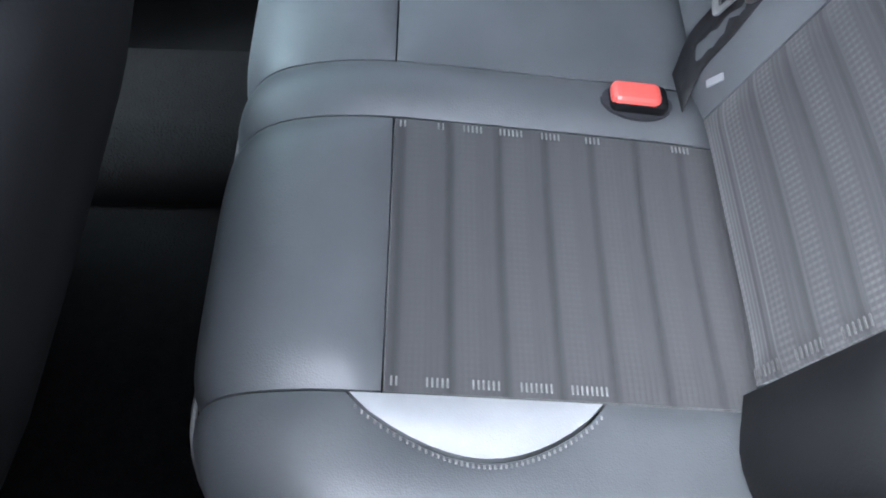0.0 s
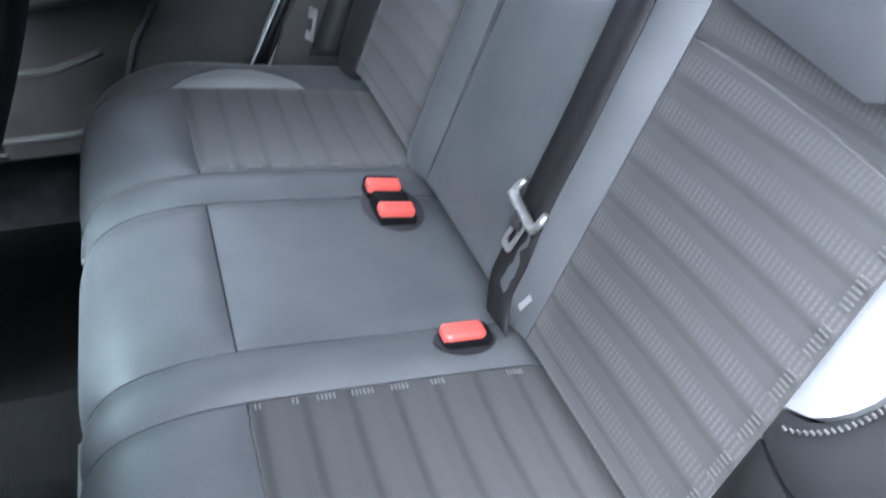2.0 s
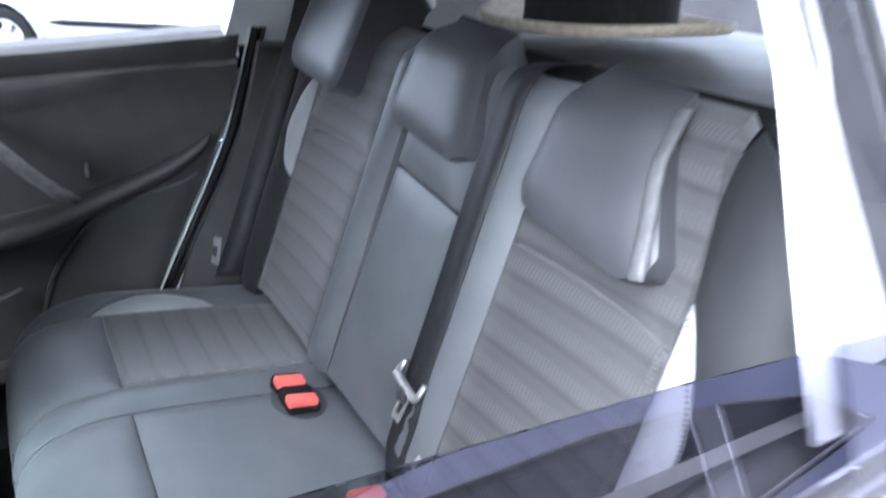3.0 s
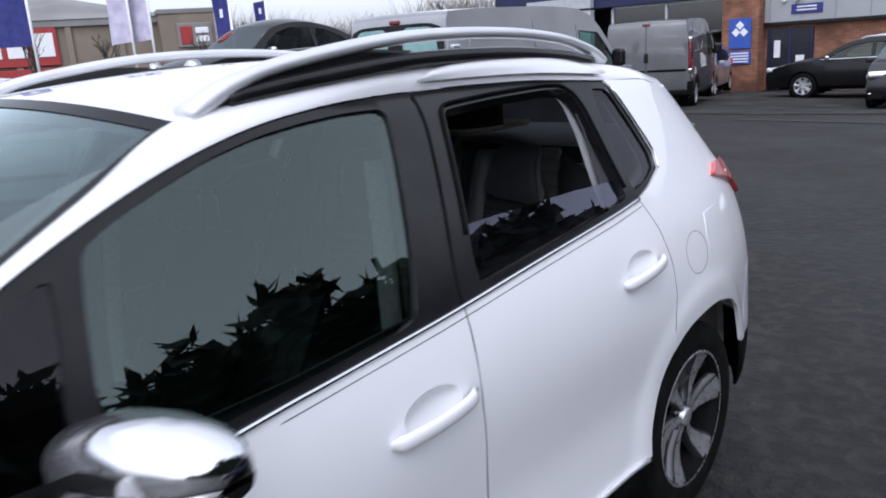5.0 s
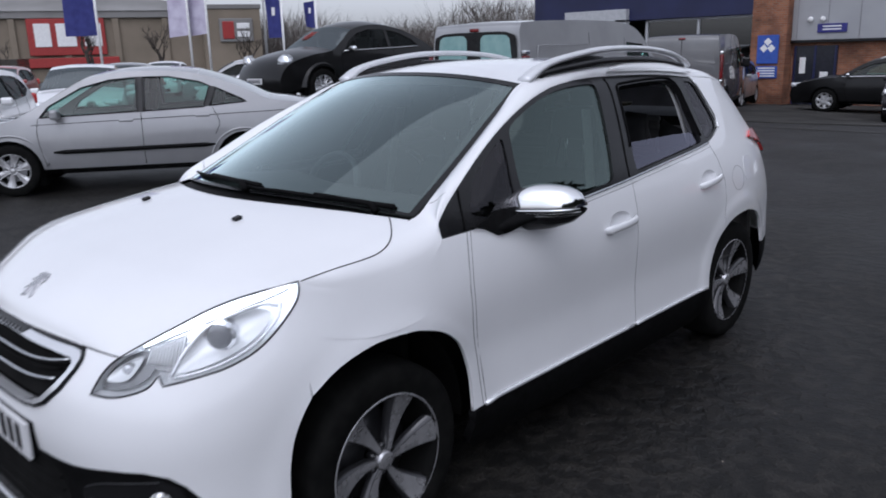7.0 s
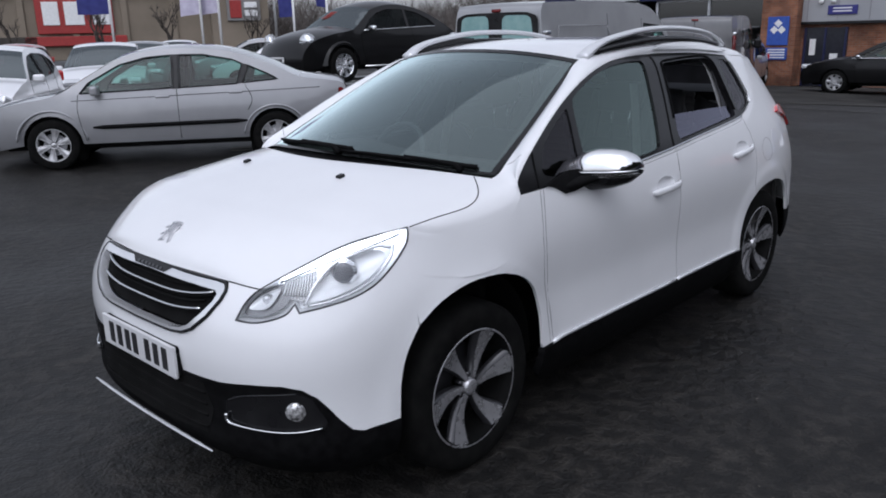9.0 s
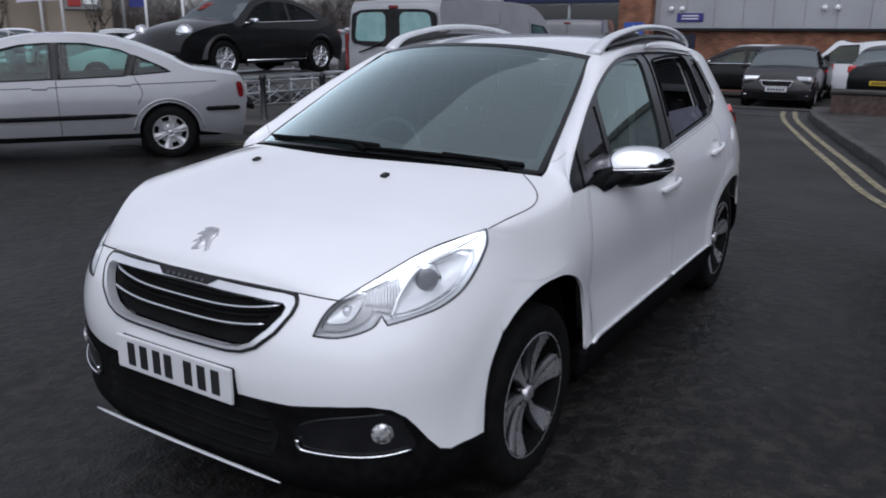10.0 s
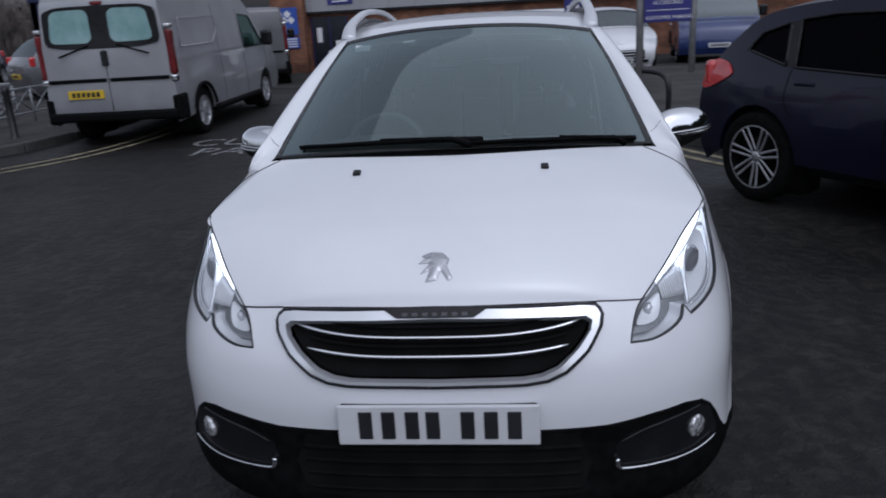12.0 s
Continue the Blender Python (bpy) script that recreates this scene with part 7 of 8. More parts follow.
for (x, y), turn, paint, label in yard:
    if paint.name not in first:
        first[paint.name] = hatch(label, (x, y), turn, paint, group="cars in the yard", spokes=6)
    else:
        tagged(copy_thing(first[paint.name], pose(x, y, 0, 0, 0, turn)), label)

# ---- kerbs, markings, buildings, trees ----
CONCRETE = varied("grey_paving", (.024, .0222, .021), (.056, .052, .049), scale=1.6, rough=.9, bump=.4, bump_scale=60, bump_size=.004)
KERB = varied("kerb_stone", (.040, .038, .036), (.075, .072, .068), scale=5, rough=.85, bump=.4, bump_scale=80, bump_size=.003)
YELLOW = varied("worn_yellow_line", (.12, .105, .065), (.30, .262, .165), scale=9, rough=.8)
ROAD_WHITE = varied("worn_white_line", (.05, .05, .05), (.30, .30, .295), scale=14, rough=.8)
BRICK = brickwork("orange_brick")
CLAD = varied("grey_cladding", (.33, .335, .35), (.38, .385, .40), scale=.6, rough=.45, metal=.2)
NAVY = varied("navy_fascia", (.008, .011, .05), (.013, .017, .07), scale=.8, rough=.35)
PORTAL = varied("pale_grey_portal", (.40, .41, .43), (.46, .47, .49), rough=.4)
SHOW_GLASS = glazing("showroom_glass", (.35, .38, .38))
SIGN_BLUE = varied("sign_blue", (.025, .07, .33), (.035, .09, .40), rough=.4)
SIGN_NAVY = varied("sign_navy", (.02, .02, .16), (.03, .03, .20), rough=.4)
SIGN_RED = varied("sign_red", (.26, .02, .02), (.34, .03, .025), rough=.5)
LETTER = varied("white_letter", (.72, .72, .72), (.8, .8, .8), rough=.5)
POST = varied("grey_post", (.30, .30, .30), (.40, .40, .40), scale=12, rough=.5, metal=.4)
BLACK_STEEL = varied("black_painted_steel", (.008, .008, .009), (.016, .016, .017), scale=15, rough=.4)
BARK = varied("winter_bark", (.030, .025, .021), (.07, .058, .049), scale=2, rough=.95)
STORE = varied("beige_store_wall", (.17, .14, .105), (.23, .19, .145), scale=.3, rough=.8)
STORE_ROOF = varied("store_roof", (.16, .155, .15), (.24, .235, .23), scale=.2, rough=.7)


def lie(x, y):
    """The ground's height: level round the car, falling gently towards the showroom."""
    x, y = np.asarray(x, float), np.asarray(y, float)
    dip = .17 * ease(-6, -3.2, x) * (1 - ease(-.4, 1.2, x)) * np.exp(-((y - 18.4) / 2.6) ** 2)
    return -.047 * np.clip(y - 14, 0, 26) - dip


xs = np.r_[-600, -200, -80, np.linspace(-40, -7, 16), np.linspace(-6, 4, 21), np.linspace(6, 30, 12), 80, 200, 600]
ys = np.r_[-600, -150, -40, -15, 0, 8, 14, np.linspace(14.5, 26, 26), 30, 40, 60, 150, 600]
gx, gy = np.meshgrid(xs, ys, indexing="ij")
rows = [np.stack([gx[i], gy[i], lie(gx[i], gy[i])], -1) for i in range(len(xs))]
v, f = loft(rows)
ground = made("ground", v, [tuple(reversed(q)) for q in f], asphalt("wet_asphalt"))
tagged(ground, "dark wet-looking asphalt with paler grit", "ground", kind="structure")


def slab(name, outline, top, material, label, category, low=-.02, kind="structure"):
    """A raised sheet over the ground within an outline."""
    p, faces = tile(outline, .9)
    z = lie(p[:, 0], p[:, 1])
    tri = np.array(faces)
    a = p[tri[:, 1]] - p[tri[:, 0]]
    b = p[tri[:, 2]] - p[tri[:, 0]]
    up = (a[:, 0] * b[:, 1] - a[:, 1] * b[:, 0]) > 0
    tri[~up] = tri[~up][:, ::-1]
    faces = [tuple(t) for t in tri]
    verts = np.column_stack([p, z + top])
    ring = resample(outline, .9, True)
    zr = lie(ring[:, 0], ring[:, 1])
    n, m = len(verts), len(ring)
    verts = np.vstack([verts, np.column_stack([ring, zr + top]), np.column_stack([ring, zr + low])])
    faces += [(n + k, n + (k + 1) % m, n + m + (k + 1) % m, n + m + k) for k in range(m)]
    faces += [(n + m + k, n + m + (k + 1) % m, n + (k + 1) % m, n + k) for k in range(0)]
    return tagged(made(name, verts, faces, material, smooth=False), label, category, kind=kind)


def kerb_row(line, parent, width=.13, length=.92, height=.125):
    """Kerb stones end to end along a line."""
    p = catmull(line, 10)
    d = np.r_[0, np.cumsum(np.hypot(*np.diff(p, axis=0).T))]
    n = int(d[-1] // length)
    stone = None
    for k in range(n):
        s0, s1 = k * length, (k + 1) * length - .012
        a = np.array([np.interp(s0, d, p[:, 0]), np.interp(s0, d, p[:, 1])])
        b = np.array([np.interp(s1, d, p[:, 0]), np.interp(s1, d, p[:, 1])])
        mid, t = (a + b) / 2, math.degrees(math.atan2(b[1] - a[1], b[0] - a[0]))
        if stone is None:
            stone = part("kerb_stone", block((length - .012, width, height + .1), (0, 0, height / 2 - .05), .018, 2), KERB, parent)
            one = stone
        else:
            one = new("kerb_stone", stone.data)
            one.parent = parent
        one.matrix_basis = pose(mid[0], mid[1], float(lie(mid[0], mid[1])) + .004 * ((k * 7) % 3 - 1), 0, 0, t)


def painted(name, line, width, material, parent=None, label="", category="", lift=.006):
    p = catmull(line, 8)
    t = np.gradient(p, axis=0)
    t /= np.linalg.norm(t, axis=1)[:, None]
    nrm = np.stack([-t[:, 1], t[:, 0]], -1) * width / 2
    z = lie(p[:, 0], p[:, 1]) + lift
    rows = [[(*(p[i] + nrm[i]), z[i]), (*(p[i] - nrm[i]), z[i])] for i in range(len(p))]
    v, f = loft(rows)
    if np.cross(np.array(v[f[0][1]]) - v[f[0][0]], np.array(v[f[0][2]]) - v[f[0][0]])[2] < 0:
        f = [tuple(reversed(q)) for q in f]
    ob = made(name, v, f, material, parent, smooth=False)
    if label:
        tagged(ob, label, category, kind="structure")
    return ob


# island pavement beyond the car's near side
R_KERB = [(2.9, 3.2), (2.35, 4.1), (1.85, 5.2), (1.35, 6.9), (.62, 9.4), (-.05, 11.9), (-.35, 13.6)]
island = slab("pavement", R_KERB + [(.2, 14.0), (3.6, 13.2), (30, 12.6), (30, 3.0), (6, 2.6)], .11, CONCRETE, "grey concrete pavement inside a kerb", "pavement")
kerb_row(R_KERB, island)
for k, off in enumerate((.30, .52)):
    painted("road_line", [(x - off * .95, y - off * .3) for x, y in R_KERB], .085, YELLOW, None, "worn double yellow line along the kerb", "road marking")
worn = varied("worn_forecourt", (.022, .021, .020), (.05, .048, .045), scale=1.1, rough=.9, bump=.5, bump_scale=40, bump_size=.005, spec=.2)
slab("forecourt", [(-6.75, 13.6), (-3.4, 13.45), (-.45, 13.7), (.2, 14.05), (3.6, 13.25), (30, 12.65), (30, 25.7), (-17, 25.7), (-7.45, 19.05)], .014, worn, "worn paler asphalt before the showroom", "forecourt")
# pavement on the far side with posts and railings
L_KERB = [(-13.0, -1.6), (-10.6, 1.2), (-8.8, 3.8), (-7.2, 5.0), (-6.45, 6.2), (-6.3, 8.0), (-6.6, 13.0), (-7.4, 19.0)]
far_walk = slab("pavement", L_KERB + [(-30, 24), (-34, 0)], .11, CONCRETE, "worn grey pavement beside the yard", "pavement")
kerb_row(L_KERB, far_walk)
for off in (.55, .80):
    painted("road_line", [(-7.95 + off * .8, 3.2 - off * .5), (-6.75 + off, 4.7 - off * .45), (-5.95 + off, 6.0 - off * .3), (-5.75 + off, 8.0), (-6.0 + off, 13.0)], .09, YELLOW, None, "worn double yellow line along the kerb", "road marking")
painted("road_line", [(-3.4, 12.6), (-2.4, 12.5), (-.6, 12.3)], .10, KERB, None, "faded white line across the road", "road marking")


def lettering(name, text, size, m, material, parent=None, thick=.004, align="CENTER"):
    """Raised letters in the built-in typeface, turned into a mesh."""
    c = bpy.data.curves.new(name, "FONT")
    c.body, c.size, c.extrude, c.align_x, c.align_y = text, size, thick, align, "CENTER"
    tmp = bpy.data.objects.new(name + "_tmp", c)
    scene.collection.objects.link(tmp)
    bpy.context.view_layer.update()
    me = bpy.data.meshes.new_from_object(tmp.evaluated_get(bpy.context.evaluated_depsgraph_get()))
    bpy.data.objects.remove(tmp)
    me.materials.clear()
    me.materials.append(material)
    ob = new(name, me)
    ob.parent = parent
    ob.matrix_basis = m
    return ob


# words painted on the road, read from the car
road_words = lettering("road_words", "CUSTOMER\nPARKING", .62, pose(-2.55, 5.75, .005, 0, 0, 0) @ Matrix.Diagonal((1.0, 1.15, 1, 1)), ROAD_WHITE, None, .001)
tagged(road_words, "worn white words painted on the road", "road marking", kind="structure")

# posts and railings
for k, (x, y) in enumerate(((-7.46, 5.72), (-6.98, 6.62), (-6.9, 8.6))):
    b = thing("bollard", (x, y, .11), 0, "black steel bollard on the pavement", "bollard", "bollards along the pavement")
    made("post", *lathe([(0, .075), (.02, .06), (.03, .05), (.62, .05), (.66, .06), (.70, .055), (.735, .03), (.74, .001)], (0, 0, 0), "z", 16), BLACK_STEEL, b)
rail = thing("railing", (0, 0, 0), 0, "low galvanised lattice guard rail behind the pavement", "railing")
for a, b in (((-8.6, 4.6), (-8.0, 6.9)), ((-8.0, 6.9), (-7.9, 9.2)), ((-7.9, 9.2), (-8.0, 11.5)), ((-9.6, 2.6), (-8.6, 4.6))):
    a, b = np.array(a), np.array(b)
    for z in (.16, .56):
        made("rail", *tube([(*a, .11 + z), (*b, .11 + z)], .018, 6), steel, rail)
    n = 4
    for k in range(n + 1):
        p = a + (b - a) * k / n
        made("upright", *tube([(*p, .11), (*p, .69)], .018, 5), steel, rail)
        if k < n:
            q = a + (b - a) * (k + 1) / n
            made("brace", *tube([(*p, .27), (*q, .67)], .010, 5), steel, rail)
            made("brace", *tube([(*p, .67), (*q, .27)], .010, 5), steel, rail)
hoop = thing("hoop_barrier", (0, 0, .11), 0, "black steel hoop barrier on the pavement", "barrier")
made("hoop", *tube(catmull([(1.46, 6.85, 0), (1.455, 6.86, .34), (1.50, 6.78, .48), (1.62, 6.60, .53), (1.86, 6.22, .53), (1.98, 6.04, .48), (2.02, 5.97, .34), (2.02, 5.98, 0)], 6), .032, 8), BLACK_STEEL, hoop)
pole = thing("sign_pole", (1.69, 6.2, .11), 0, "grey steel pole standing on the pavement", "pole")
made("shaft", *tube([(0, 0, 0), (0, 0, 3.4)], .038, 10), POST, pole)
made("collar", *tube([(0, 0, 0), (0, 0, .06)], .055, 10), POST, pole)
# customer parking sign on two posts
board = thing("parking_sign", (2.98, 11.6, 0), 0, "navy sign on two grey posts reading customer parking", "sign")
for s in (-.48, .48):
    made("post", *tube([(s, .05, .1), (s, .05, 2.7)], .06, 10), POST, board)
panel_b = part("panel", block((.86, .04, .75), (0, 0, 1.43), .012, 2), SIGN_NAVY, board)
lettering("painted_word", "CUSTOMER PARKING", .088, pose(.03, -.023, 1.135, 90, 0, 0), LETTER, panel_b)
lettering("painted_word", "ACCESSORIES", .088, pose(0, -.023, 1.40, 90, 0, 0), LETTER, panel_b)
for k, w in enumerate((.5, .42)):
    part("text_bar", block((w, .004, .05), (0, -.023, 1.70 - .15 * k), .004, 1), LETTER, panel_b)
part("rule", block((.78, .004, .012), (0, -.023, 1.27), .002, 1), LETTER, panel_b)
made("arrow", [(-.40, -.023, 1.135), (-.375, -.023, 1.165), (-.375, -.023, 1.105)], [(0, 2, 1)], LETTER, panel_b, smooth=False)
totem = thing("totem_sign", (1.30, 12.5, 0), 0, "narrow navy sign board with white marks", "sign")
part("panel", block((.34, .06, .95), (0, 0, 1.22), .012, 2), SIGN_NAVY, totem)
for s in (-.12, .12):
    made("post", *tube([(s, .02, .1), (s, .02, .76)], .025, 8), POST, totem)
for k, w in enumerate((.2, .24, .16, .2)):
    part("text_bar", block((w, .004, .06), (0, -.033, 1.58 - .17 * k), .004, 1), LETTER, totem)
wall_low = thing("planter_wall", (.75, 12.6, .1), 4, "low dark brick planter wall on the pavement", "wall")
part("wall", block((1.3, .5, .36), (0, 0, .18), .015, 1), varied("dark_brick_wall", (.05, .032, .026), (.09, .06, .05), scale=14, rough=.9, bump=.4, bump_scale=40, bump_size=.006), wall_low)
part("coping", block((1.36, .56, .06), (0, 0, .39), .015, 1), CONCRETE, wall_low)

# the showroom
Y = 26.0
G = float(lie(0, Y))
show = thing("showroom_building", (0, 0, 0), 0, "car showroom with navy fascia, brick pier and grey cladding", "building")
pier = part("brick_pier", block((1.22, .7, 7.0), (-8.39, Y + .15, G + 3.5), .01, 1), BRICK, show)
wall_r = part("brick_wall", block((19.6, .35, 2.16), (2.02, Y + .6, G + 1.08), .01, 1), BRICK, show)
clad = part("cladding", block((19.6, .30, 4.8), (2.02, Y + .45, G + 2.18 + 2.4), .01, 1), CLAD, show, "flat grey metal cladding")
for k in range(20):
    part("cladding_joint", block((.02, .02, 4.7), (-7.6 + k * 1.0, Y + .292, G + 2.18 + 2.4), .004, 1), varied("joint_grey", (.22, .22, .23), (.26, .26, .27), rough=.5) if k == 0 else bpy.data.materials["joint_grey"], clad)
part("flashing", block((19.6, .06, .10), (2.02, Y + .27, G + 2.16), .01, 1), GLOSS_BLACK, show)
fascia = part("fascia", block((9.7, .5, 4.0), (-13.85, Y + .3, G + 3.15 + 2.0), .02, 1), NAVY, show, "navy blue fascia")
part("left_wall", block((2.6, .4, 3.2), (-17.4, Y + .4, G + 1.6), .02, 1), NAVY, show)
door_in = part("entrance", block((1.45, .08, 2.02), (-6.95, Y + .40, G + 1.01), .01, 1), varied("dark_entrance", (.012, .013, .02), (.02, .021, .03), rough=.2), show, "dark glazed entrance door")
for x in (-7.62, -6.95, -6.28):
    part("door_frame", block((.07, .06, 2.02), (x, Y + .36, G + 1.01), .008, 1), NAVY, door_in)
part("notice", block((.26, .01, .30), (-6.62, Y + .345, G + .98), .002, 1), LETTER, door_in)
part("notice", block((.2, .01, .55), (-7.35, Y + .345, G + 1.35), .002, 1), LETTER, door_in)
small = part("wall_sign", block((.95, .05, .30), (-6.45, Y + .27, G + 2.58), .01, 1), SIGN_NAVY, show, "small navy sign with white bars")
for k in (0, 1):
    part("text_bar", block((.6, .006, .045), (-6.45, Y + .242, G + 2.64 - .1 * k), .002, 1), LETTER, small)
for x in (-7.15, -6.75, -2.0, -1.6, 3.0):
    part("wall_lamp", ball((x, Y + .2, G + 2.88), (.09, .09, .10), 12), LETTER, show, smooth=True)
sign = part("test_sign", block((.74, .05, .98), (-8.37, Y - .23, G + 1.92), .01, 1), SIGN_BLUE, show, "blue vehicle test sign with white triangles")
for dx, dz in ((0, .2), (-.13, -.02), (.13, -.02)):
    part("triangle", pieces and block((.2, .006, .2), (-8.37 + dx, Y - .257, G + 1.98 + dz), .06, 1, (0, 45, 0)), LETTER, sign)
sign2 = part("test_sign_lower", block((.74, .05, .42), (-8.37, Y - .23, G + 1.14), .01, 1), SIGN_BLUE, show)
for k in range(4):
    part("text_bar", block((.6, .006, .045), (-8.37, Y - .257, G + 1.28 - .09 * k), .002, 1), LETTER, sign2)
glassfront = part("showroom_window", block((4.3, .04, 3.0), (-11.2, Y + .3, G + 1.6), .005, 1), SHOW_GLASS, show)
glassfront.visible_shadow = False
for x in (-13.35, -11.2, -9.05):
    part("mullion", block((.09, .12, 3.1), (x, Y + .26, G + 1.6), .01, 1), PORTAL, glassfront)
for z in (.12, 3.12):
    part("transom", block((4.4, .12, .09), (-11.2, Y + .26, G + z), .01, 1), PORTAL, glassfront)
portal = part("portal", block((2.9, .30, .5), (-15.5, Y - .05, G + 3.35), .01, 1), PORTAL, show, "pale grey entrance portal")
for x in (-16.7, -14.3):
    part("portal_leg", block((.5, .30, 3.2), (x, Y - .05, G + 1.6), .01, 1), PORTAL, portal)
part("portal_opening", block((1.95, .1, 3.1), (-15.5, Y + .22, G + 1.55), .01, 1), SHOW_GLASS, portal)
part("showroom_floor", block((9.4, 6.0, .05), (-13.8, Y + 3.6, G + .03), .01, 1), CONCRETE, show)
part("showroom_back", block((9.6, .2, 6.2), (-13.8, Y + 6.8, G + 3.1), .01, 1), varied("showroom_inside", (.18, .18, .17), (.26, .26, .25), scale=1, rough=.8), show)
part("showroom_ceiling", block((9.6, 6.3, .15), (-13.8, Y + 3.6, G + 3.4), .01, 1), LETTER, show)
part("roof", block((29.5, 8.0, .3), (-3.0, Y + 4.2, G + 7.05), .02, 1), STORE_ROOF, show)
part("end_wall", block((.3, 7.4, 7.0), (-18.55, Y + 3.9, G + 3.5), .02, 1), NAVY, show)
wing = part("glazed_front", block((18, .2, 3.4), (21.0, Y + .4, G + 1.9), .01, 1), varied("dark_glazing", (.02, .022, .025), (.035, .037, .04), scale=.5, rough=.1), show, "dark glazed front with pale rails")
for k in range(13):
    part("mullion", block((.10, .1, 3.4), (12.2 + 1.5 * k, Y + .27, G + 1.9), .01, 1), PORTAL, wing)
for z in (.9, 2.0, 3.1):
    part("transom", block((18, .1, .12), (21.0, Y + .26, G + z), .01, 1), PORTAL, wing)
part("glazed_fascia", block((18.2, .5, 3.4), (21.0, Y + .4, G + 5.3), .02, 1), CLAD, wing)

# retail store far across the yard
store = thing("store_building", (-66.5, 27.5, 0), 64.5, "beige retail store with red sign panels", "building")
part("wall", block((50, 18, 5.4), (-11, 9, 2.7), .05, 1), STORE, store)
part("fascia", block((50.4, .4, .55), (-11, -.1, 5.5), .03, 1), STORE_ROOF, store)
made("roof", [(-36.2, -.4, 5.8), (10.2, -.4, 5.8), (14.2, 18, 5.8), (-36.2, 18, 5.8), (-30, 9, 9.0), (0, 9, 8.6)], [(0, 1, 5, 4), (1, 2, 5), (2, 3, 4, 5), (3, 0, 4)], STORE_ROOF, store, smooth=False)
for k in range(12):
    part("pilaster", block((.5, .3, 5.2), (-34 + 4 * k, -.1, 2.6), .03, 1), STORE, store)
big = part("sign_panel", block((6.0, .2, 3.0), (-1.9, -.25, 3.7), .05, 1), SIGN_RED, store, "red sign panel with white shapes")
for x, w in ((-3.75, 1.25), (-1.95, 1.5), (.1, 1.4)):
    part("sign_shape", block((w, .1, 1.9), (x, -.38, 3.85), .3, 2), LETTER, big)
part("sign_strip", block((8, .2, .8), (-2.0, -.25, 1.6), .05, 1), SIGN_RED, big)
# the shade along the store's entrance is put in as a dark slab
part("entrance_shade", block((14, .2, 1.6), (-12, -.25, 1.2), .05, 1), varied("store_front_shade", (.03, .025, .02), (.07, .06, .05), scale=.6, rough=.6), store)
tower = part("corner_block", block((5.0, 3.0, 5.9), (11.6, -.2, 2.95), .05, 1), STORE, store)
part("corner_coping", block((5.2, 3.2, .4), (11.6, -.2, 6.0), .05, 1), STORE_ROOF, store)
two = part("sign_panel", block((2.9, .2, 2.0), (11.9, -1.8, 4.0), .05, 1), STORE_ROOF, store, "grey sign panel with red disc")
part("sign_disc", block((1.0, .1, 1.5), (11.2, -1.93, 4.0), .3, 2), SIGN_RED, two)
for k in range(2):
    part("text_bar", block((1.1, .1, .5), (12.5, -1.93, 4.35 - .7 * k), .05, 1), LETTER, two)

# flags on poles
CLOTH_NAVY = varied("navy_flag", (.02, .025, .14), (.035, .04, .19), scale=3, rough=.8)
CLOTH_PALE = varied("pale_lilac_flag", (.42, .38, .50), (.58, .55, .66), scale=2, rough=.8)
for k, (x, y, z0, z1, w, cloth) in enumerate(((-34.4, 13.75, 2.75, 6.6, 1.6, CLOTH_NAVY), (-32.55, 17.3, 2.7, 6.6, 1.0, CLOTH_PALE), (-32.15, 18.05, 2.75, 6.6, 1.0, CLOTH_PALE), (-30.2, 21.0, 2.5, 4.4, .75, CLOTH_NAVY), (-29.2, 22.3, 2.9, 4.2, .5, CLOTH_NAVY))):
    fl = thing("flag", (x, y, 0), 30, ("navy" if cloth is CLOTH_NAVY else "pale lilac") + " banner flag on a white pole", "flag", "banner flags in the yard")
    made("pole", *tube([(0, 0, 0), (0, 0, z1 + .3)], .06, 8), LETTER, fl)
    rows = [[(-.06 - w * t, .10 * math.sin(5 * t + 2.2 * q + k) * (t + .1), z0 + (z1 - z0) * q - .12 * t * math.sin(3 * q + k)) for t in np.linspace(0, 1, 9)] for q in np.linspace(0, 1, 13)]
    made("cloth", *loft(rows), cloth, fl)
    made("motif", *loft([[(-.06 - w * (.38 + .26 * t), .10 * math.sin(5 * (.38 + .26 * t) + 2.2 * q + k) * (.48 + .26 * t) - .03, z0 + (z1 - z0) * q) for t in np.linspace(0, 1, 3)] for q in np.linspace(.55, .75, 4)]), LETTER if cloth is CLOTH_NAVY else CLOTH_NAVY, fl)
# lamp columns and a lattice mast on the skyline
for k, (x, y, h) in enumerate(((-36, 24, 7), (-25, 33, 8), (-17.5, 38, 8), (-12.5, 44, 9))):
    lc = thing("street_lamp", (x, y, float(lie(x, y))), 20 * k, "grey street lamp column on the skyline", "street lamp", "street lamps")
    made("column", *tube([(0, 0, 0), (0, 0, h)], np.array([.09, .05]), 8), POST, lc)
    made("arm", *tube(catmull([(0, 0, h), (.2, 0, h + .15), (.9, 0, h + .2)], 4), .03, 6), POST, lc)
    part("lantern", block((.6, .2, .12), (1.1, 0, h + .2), .03, 1), POST, lc)


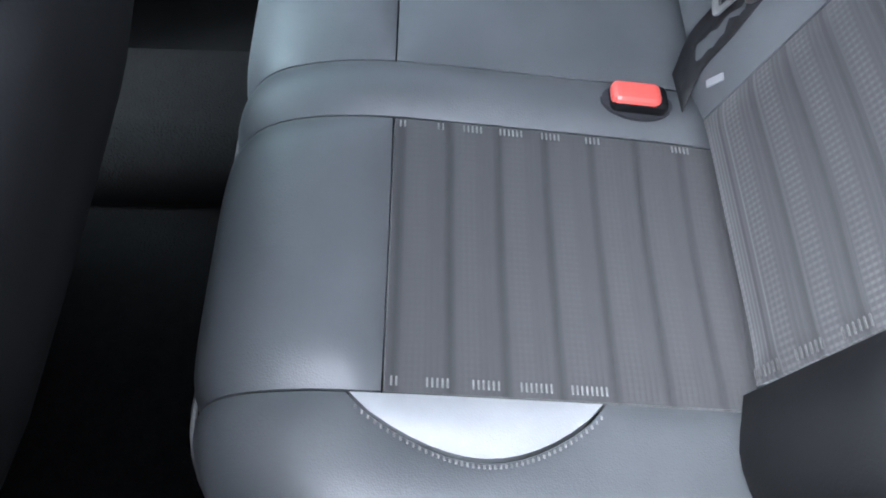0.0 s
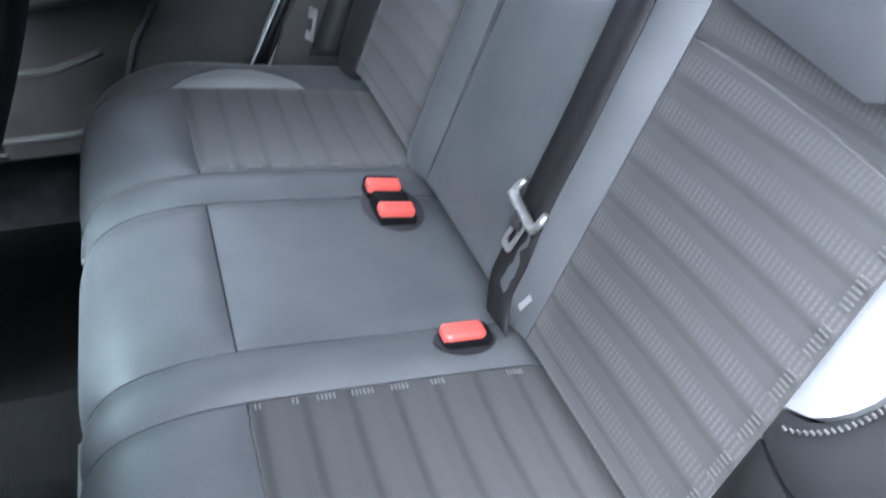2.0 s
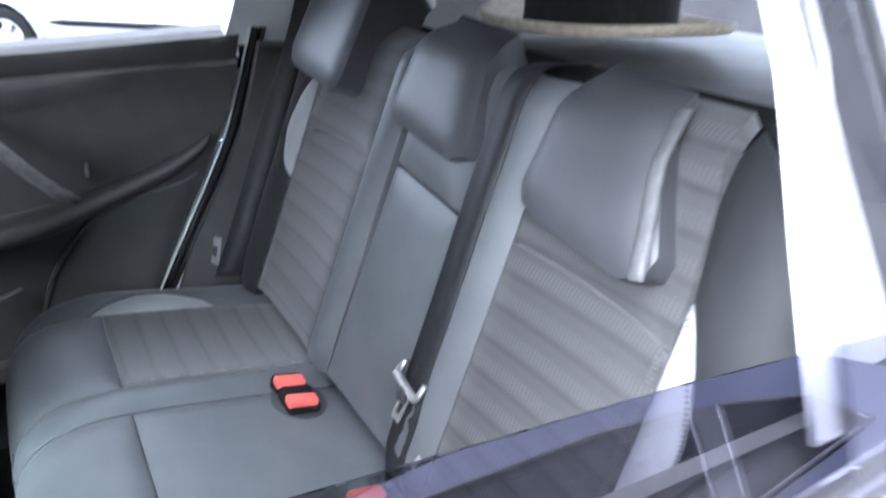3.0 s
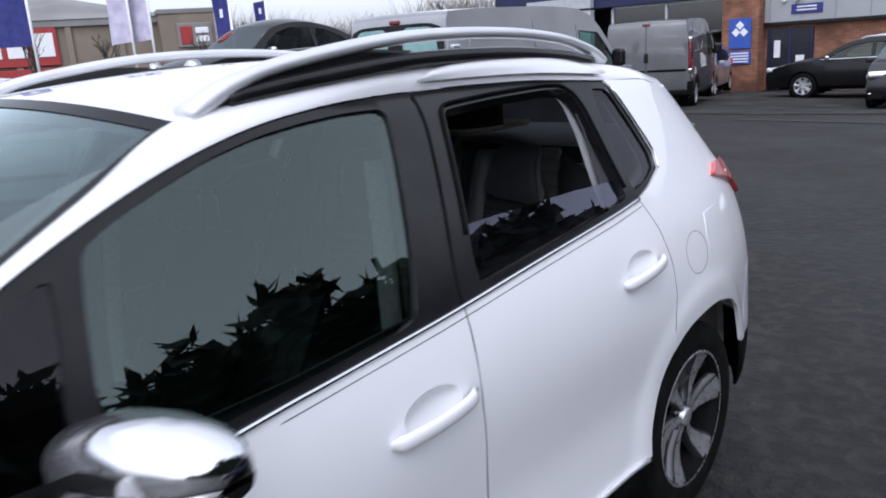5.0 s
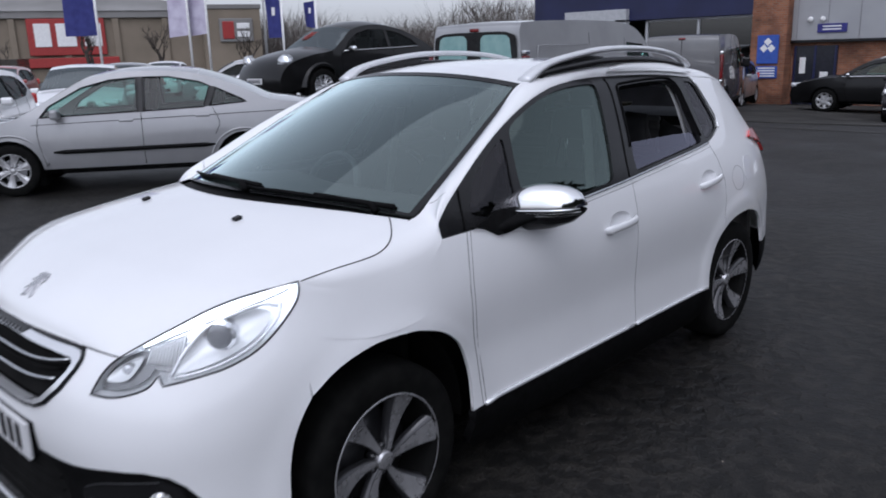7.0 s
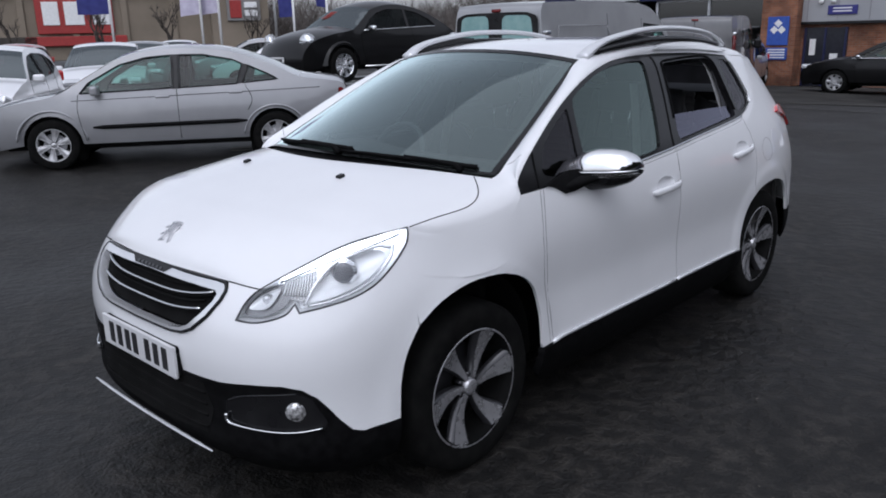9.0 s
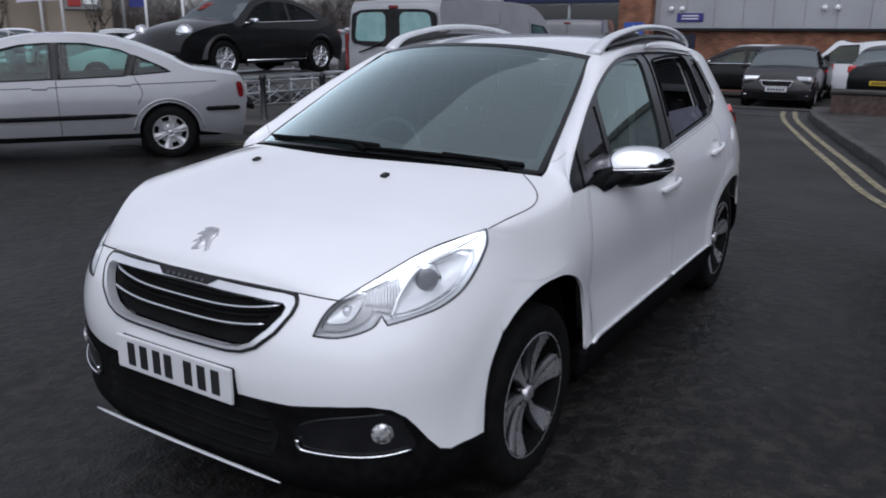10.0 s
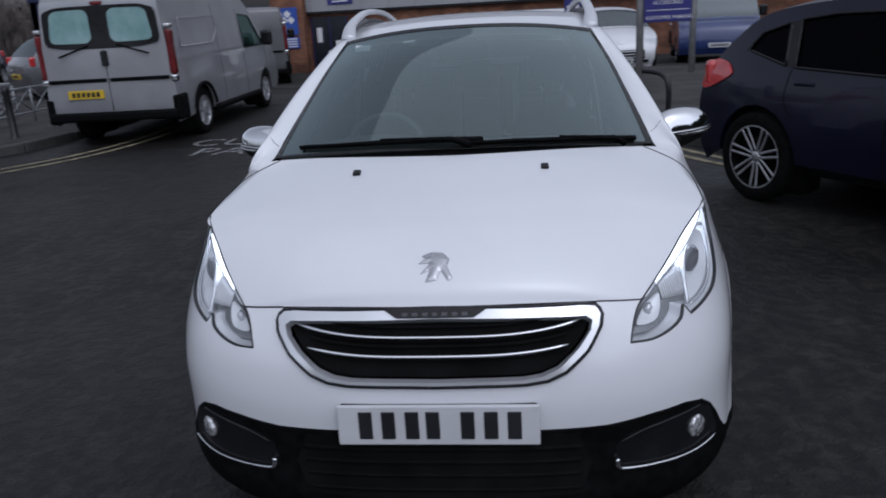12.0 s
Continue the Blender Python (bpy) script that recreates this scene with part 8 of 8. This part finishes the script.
# bare winter trees
def bare_tree(seed, height):
    """Trunk and forked twigs of a leafless tree: two meshes."""
    rnd = random.Random(seed)
    trunk, twigs = [], []

    def grow(p, d, length, r, depth):
        q = p + d * length
        bend = p + d * length * .5 + Vector((rnd.uniform(-.06, .06), rnd.uniform(-.06, .06), 0)) * length
        (trunk if depth < 2 else twigs).append(tube([p, bend, q], [r, r * .85, r * .65], 5 if depth < 2 else 3))
        if depth >= 5:
            return
        for k in range(rnd.choice((2, 3, 3)) if depth < 4 else 3):
            e = Vector((rnd.gauss(0, .55), rnd.gauss(0, .55), rnd.uniform(.25, .75)))
            e = (d * .9 + e).normalized()
            grow(p + d * length * rnd.uniform(.6, 1.0), e, length * rnd.uniform(.55, .8), r * .58, depth + 1)

    grow(Vector((0, 0, -.2)), Vector((0, 0, 1)), height * .30, height * .022, 0)
    return joined(*trunk), joined(*twigs)


models = []
for k in range(4):
    (tv, tf), (wv, wf) = bare_tree(k + 3, 6.5)
    tree = thing("tree", (-200, 200 + 10 * k, 0), 0, "leafless winter tree with fine brown twigs", "tree", "bare trees on the skyline")
    made("trunk", tv, tf, BARK, tree)
    made("crown", wv, wf, BARK, tree)
    models.append(tree)
rnd = random.Random(8)
spots = [(-52.5, 21.0, 1.0), (-50.0, 25.0, 1.1), (-54, 16, .9), (-47.5, 30.5, 1.0), (-44.0, 17.5, .8)]
spots += [(-56 + 2.4 * k + rnd.uniform(-1, 1), 38 + .95 * k * 1.2 + rnd.uniform(-3, 3), rnd.uniform(.75, 1.05)) for k in range(26)]
spots += [(-60 + 2.6 * k + rnd.uniform(-1, 1), 50 + .9 * k * 1.2 + rnd.uniform(-3, 3), rnd.uniform(.9, 1.25)) for k in range(26)]
for k, (x, y, sc) in enumerate(spots):
    if k < 4:
        models[k].matrix_basis = pose(x, y, float(lie(x, y)), 0, 0, 77 * k) @ Matrix.Scale(sc, 4)
    else:
        t = copy_thing(models[k % 4], pose(x, y, float(lie(x, y)), 0, 0, rnd.uniform(0, 360)))
        t.scale = (sc, sc, sc)
# far scrub closes the skyline below the crowns
scrub_mat = varied("brown_scrub", (.07, .06, .054), (.14, .122, .11), scale=.8, rough=.95)
bits_v, bits_f = [], []
for k in range(3400):
    u = rnd.random()
    x, y = -76 + 85 * u + rnd.uniform(-2, 2), 43 + 46 * u + rnd.uniform(-5, 5)
    h, w = rnd.uniform(1.2, 4.0), rnd.uniform(.3, .8)
    a = rnd.uniform(0, math.pi)
    n0 = len(bits_v)
    z0 = -1.3
    for q in range(3):
        b = a + q * math.pi / 3
        bits_v += [(x - w * math.cos(b) * .3, y - w * math.sin(b) * .3, z0), (x + w * math.cos(b) * .3, y + w * math.sin(b) * .3, z0), (x + w * math.cos(b), y + w * math.sin(b), z0 + h * rnd.uniform(.6, 1)), (x + rnd.uniform(-.2, .2), y, z0 + h), (x - w * math.cos(b), y - w * math.sin(b), z0 + h * rnd.uniform(.5, .9))]
        bits_f.append(tuple(n0 + q * 5 + j for j in range(5)))
for k in range(42000):
    u = rnd.random()
    x, y = -76 + 85 * u + rnd.uniform(-2, 2), 43 + 46 * u + rnd.uniform(-5, 5)
    top = 5.2 + 1.6 * math.sin(u * 23) + 1.0 * math.sin(u * 57 + 1)
    z, h = rnd.uniform(-1, top * .7), rnd.uniform(1.0, 2.6)
    lx, ly, w = rnd.gauss(0, .6) * h, rnd.gauss(0, .6) * h, rnd.uniform(.008, .028)
    n0 = len(bits_v)
    bits_v += [(x - w, y - w * .6, z), (x + w, y + w * .6, z), (x + lx, y + ly, z + h)]
    bits_f.append((n0, n0 + 1, n0 + 2))
tagged(made("scrub", bits_v, bits_f, scrub_mat, smooth=False), "brown leafless scrub along the skyline", "scrub", kind="stuff")
# dark evergreens beyond the car's near side
bits_v, bits_f = [], []
green_mat = varied("dark_evergreen", (.010, .014, .009), (.030, .037, .023), scale=1.5, rough=.9)
for k in range(30000):
    y = rnd.uniform(-34, 52) if k < 9000 else rnd.uniform(-6, 78)
    top = 4.2 + 9.2 * float(ease(-12, 3, y)) * (1 - .3 * float(ease(36, 50, y))) + 1.1 * math.sin(y * .43) + .8 * math.sin(y * 1.1 + 1) + .6 * math.sin(2.7 * y)
    x, z = 25 + rnd.uniform(-2.2, 2.2) + (.004 * y * y if y < 0 else 0), rnd.uniform(0, 1) ** .9 * top
    w = rnd.uniform(.45, 1.15)
    n0 = len(bits_v)
    d = Vector((rnd.uniform(-1, 1), rnd.uniform(-1, 1), rnd.uniform(-1, 1))).normalized() * w
    e = d.orthogonal().normalized() * w
    c = Vector((x, y, z))
    bits_v += [tuple(c - d), tuple(c + e * .7), tuple(c + d), tuple(c - e * .7)]
    bits_f.append((n0, n0 + 1, n0 + 2, n0 + 3))
tagged(made("tree_belt", bits_v, bits_f, green_mat, smooth=False), "dark uneven evergreens along the car park edge", "trees", kind="stuff")
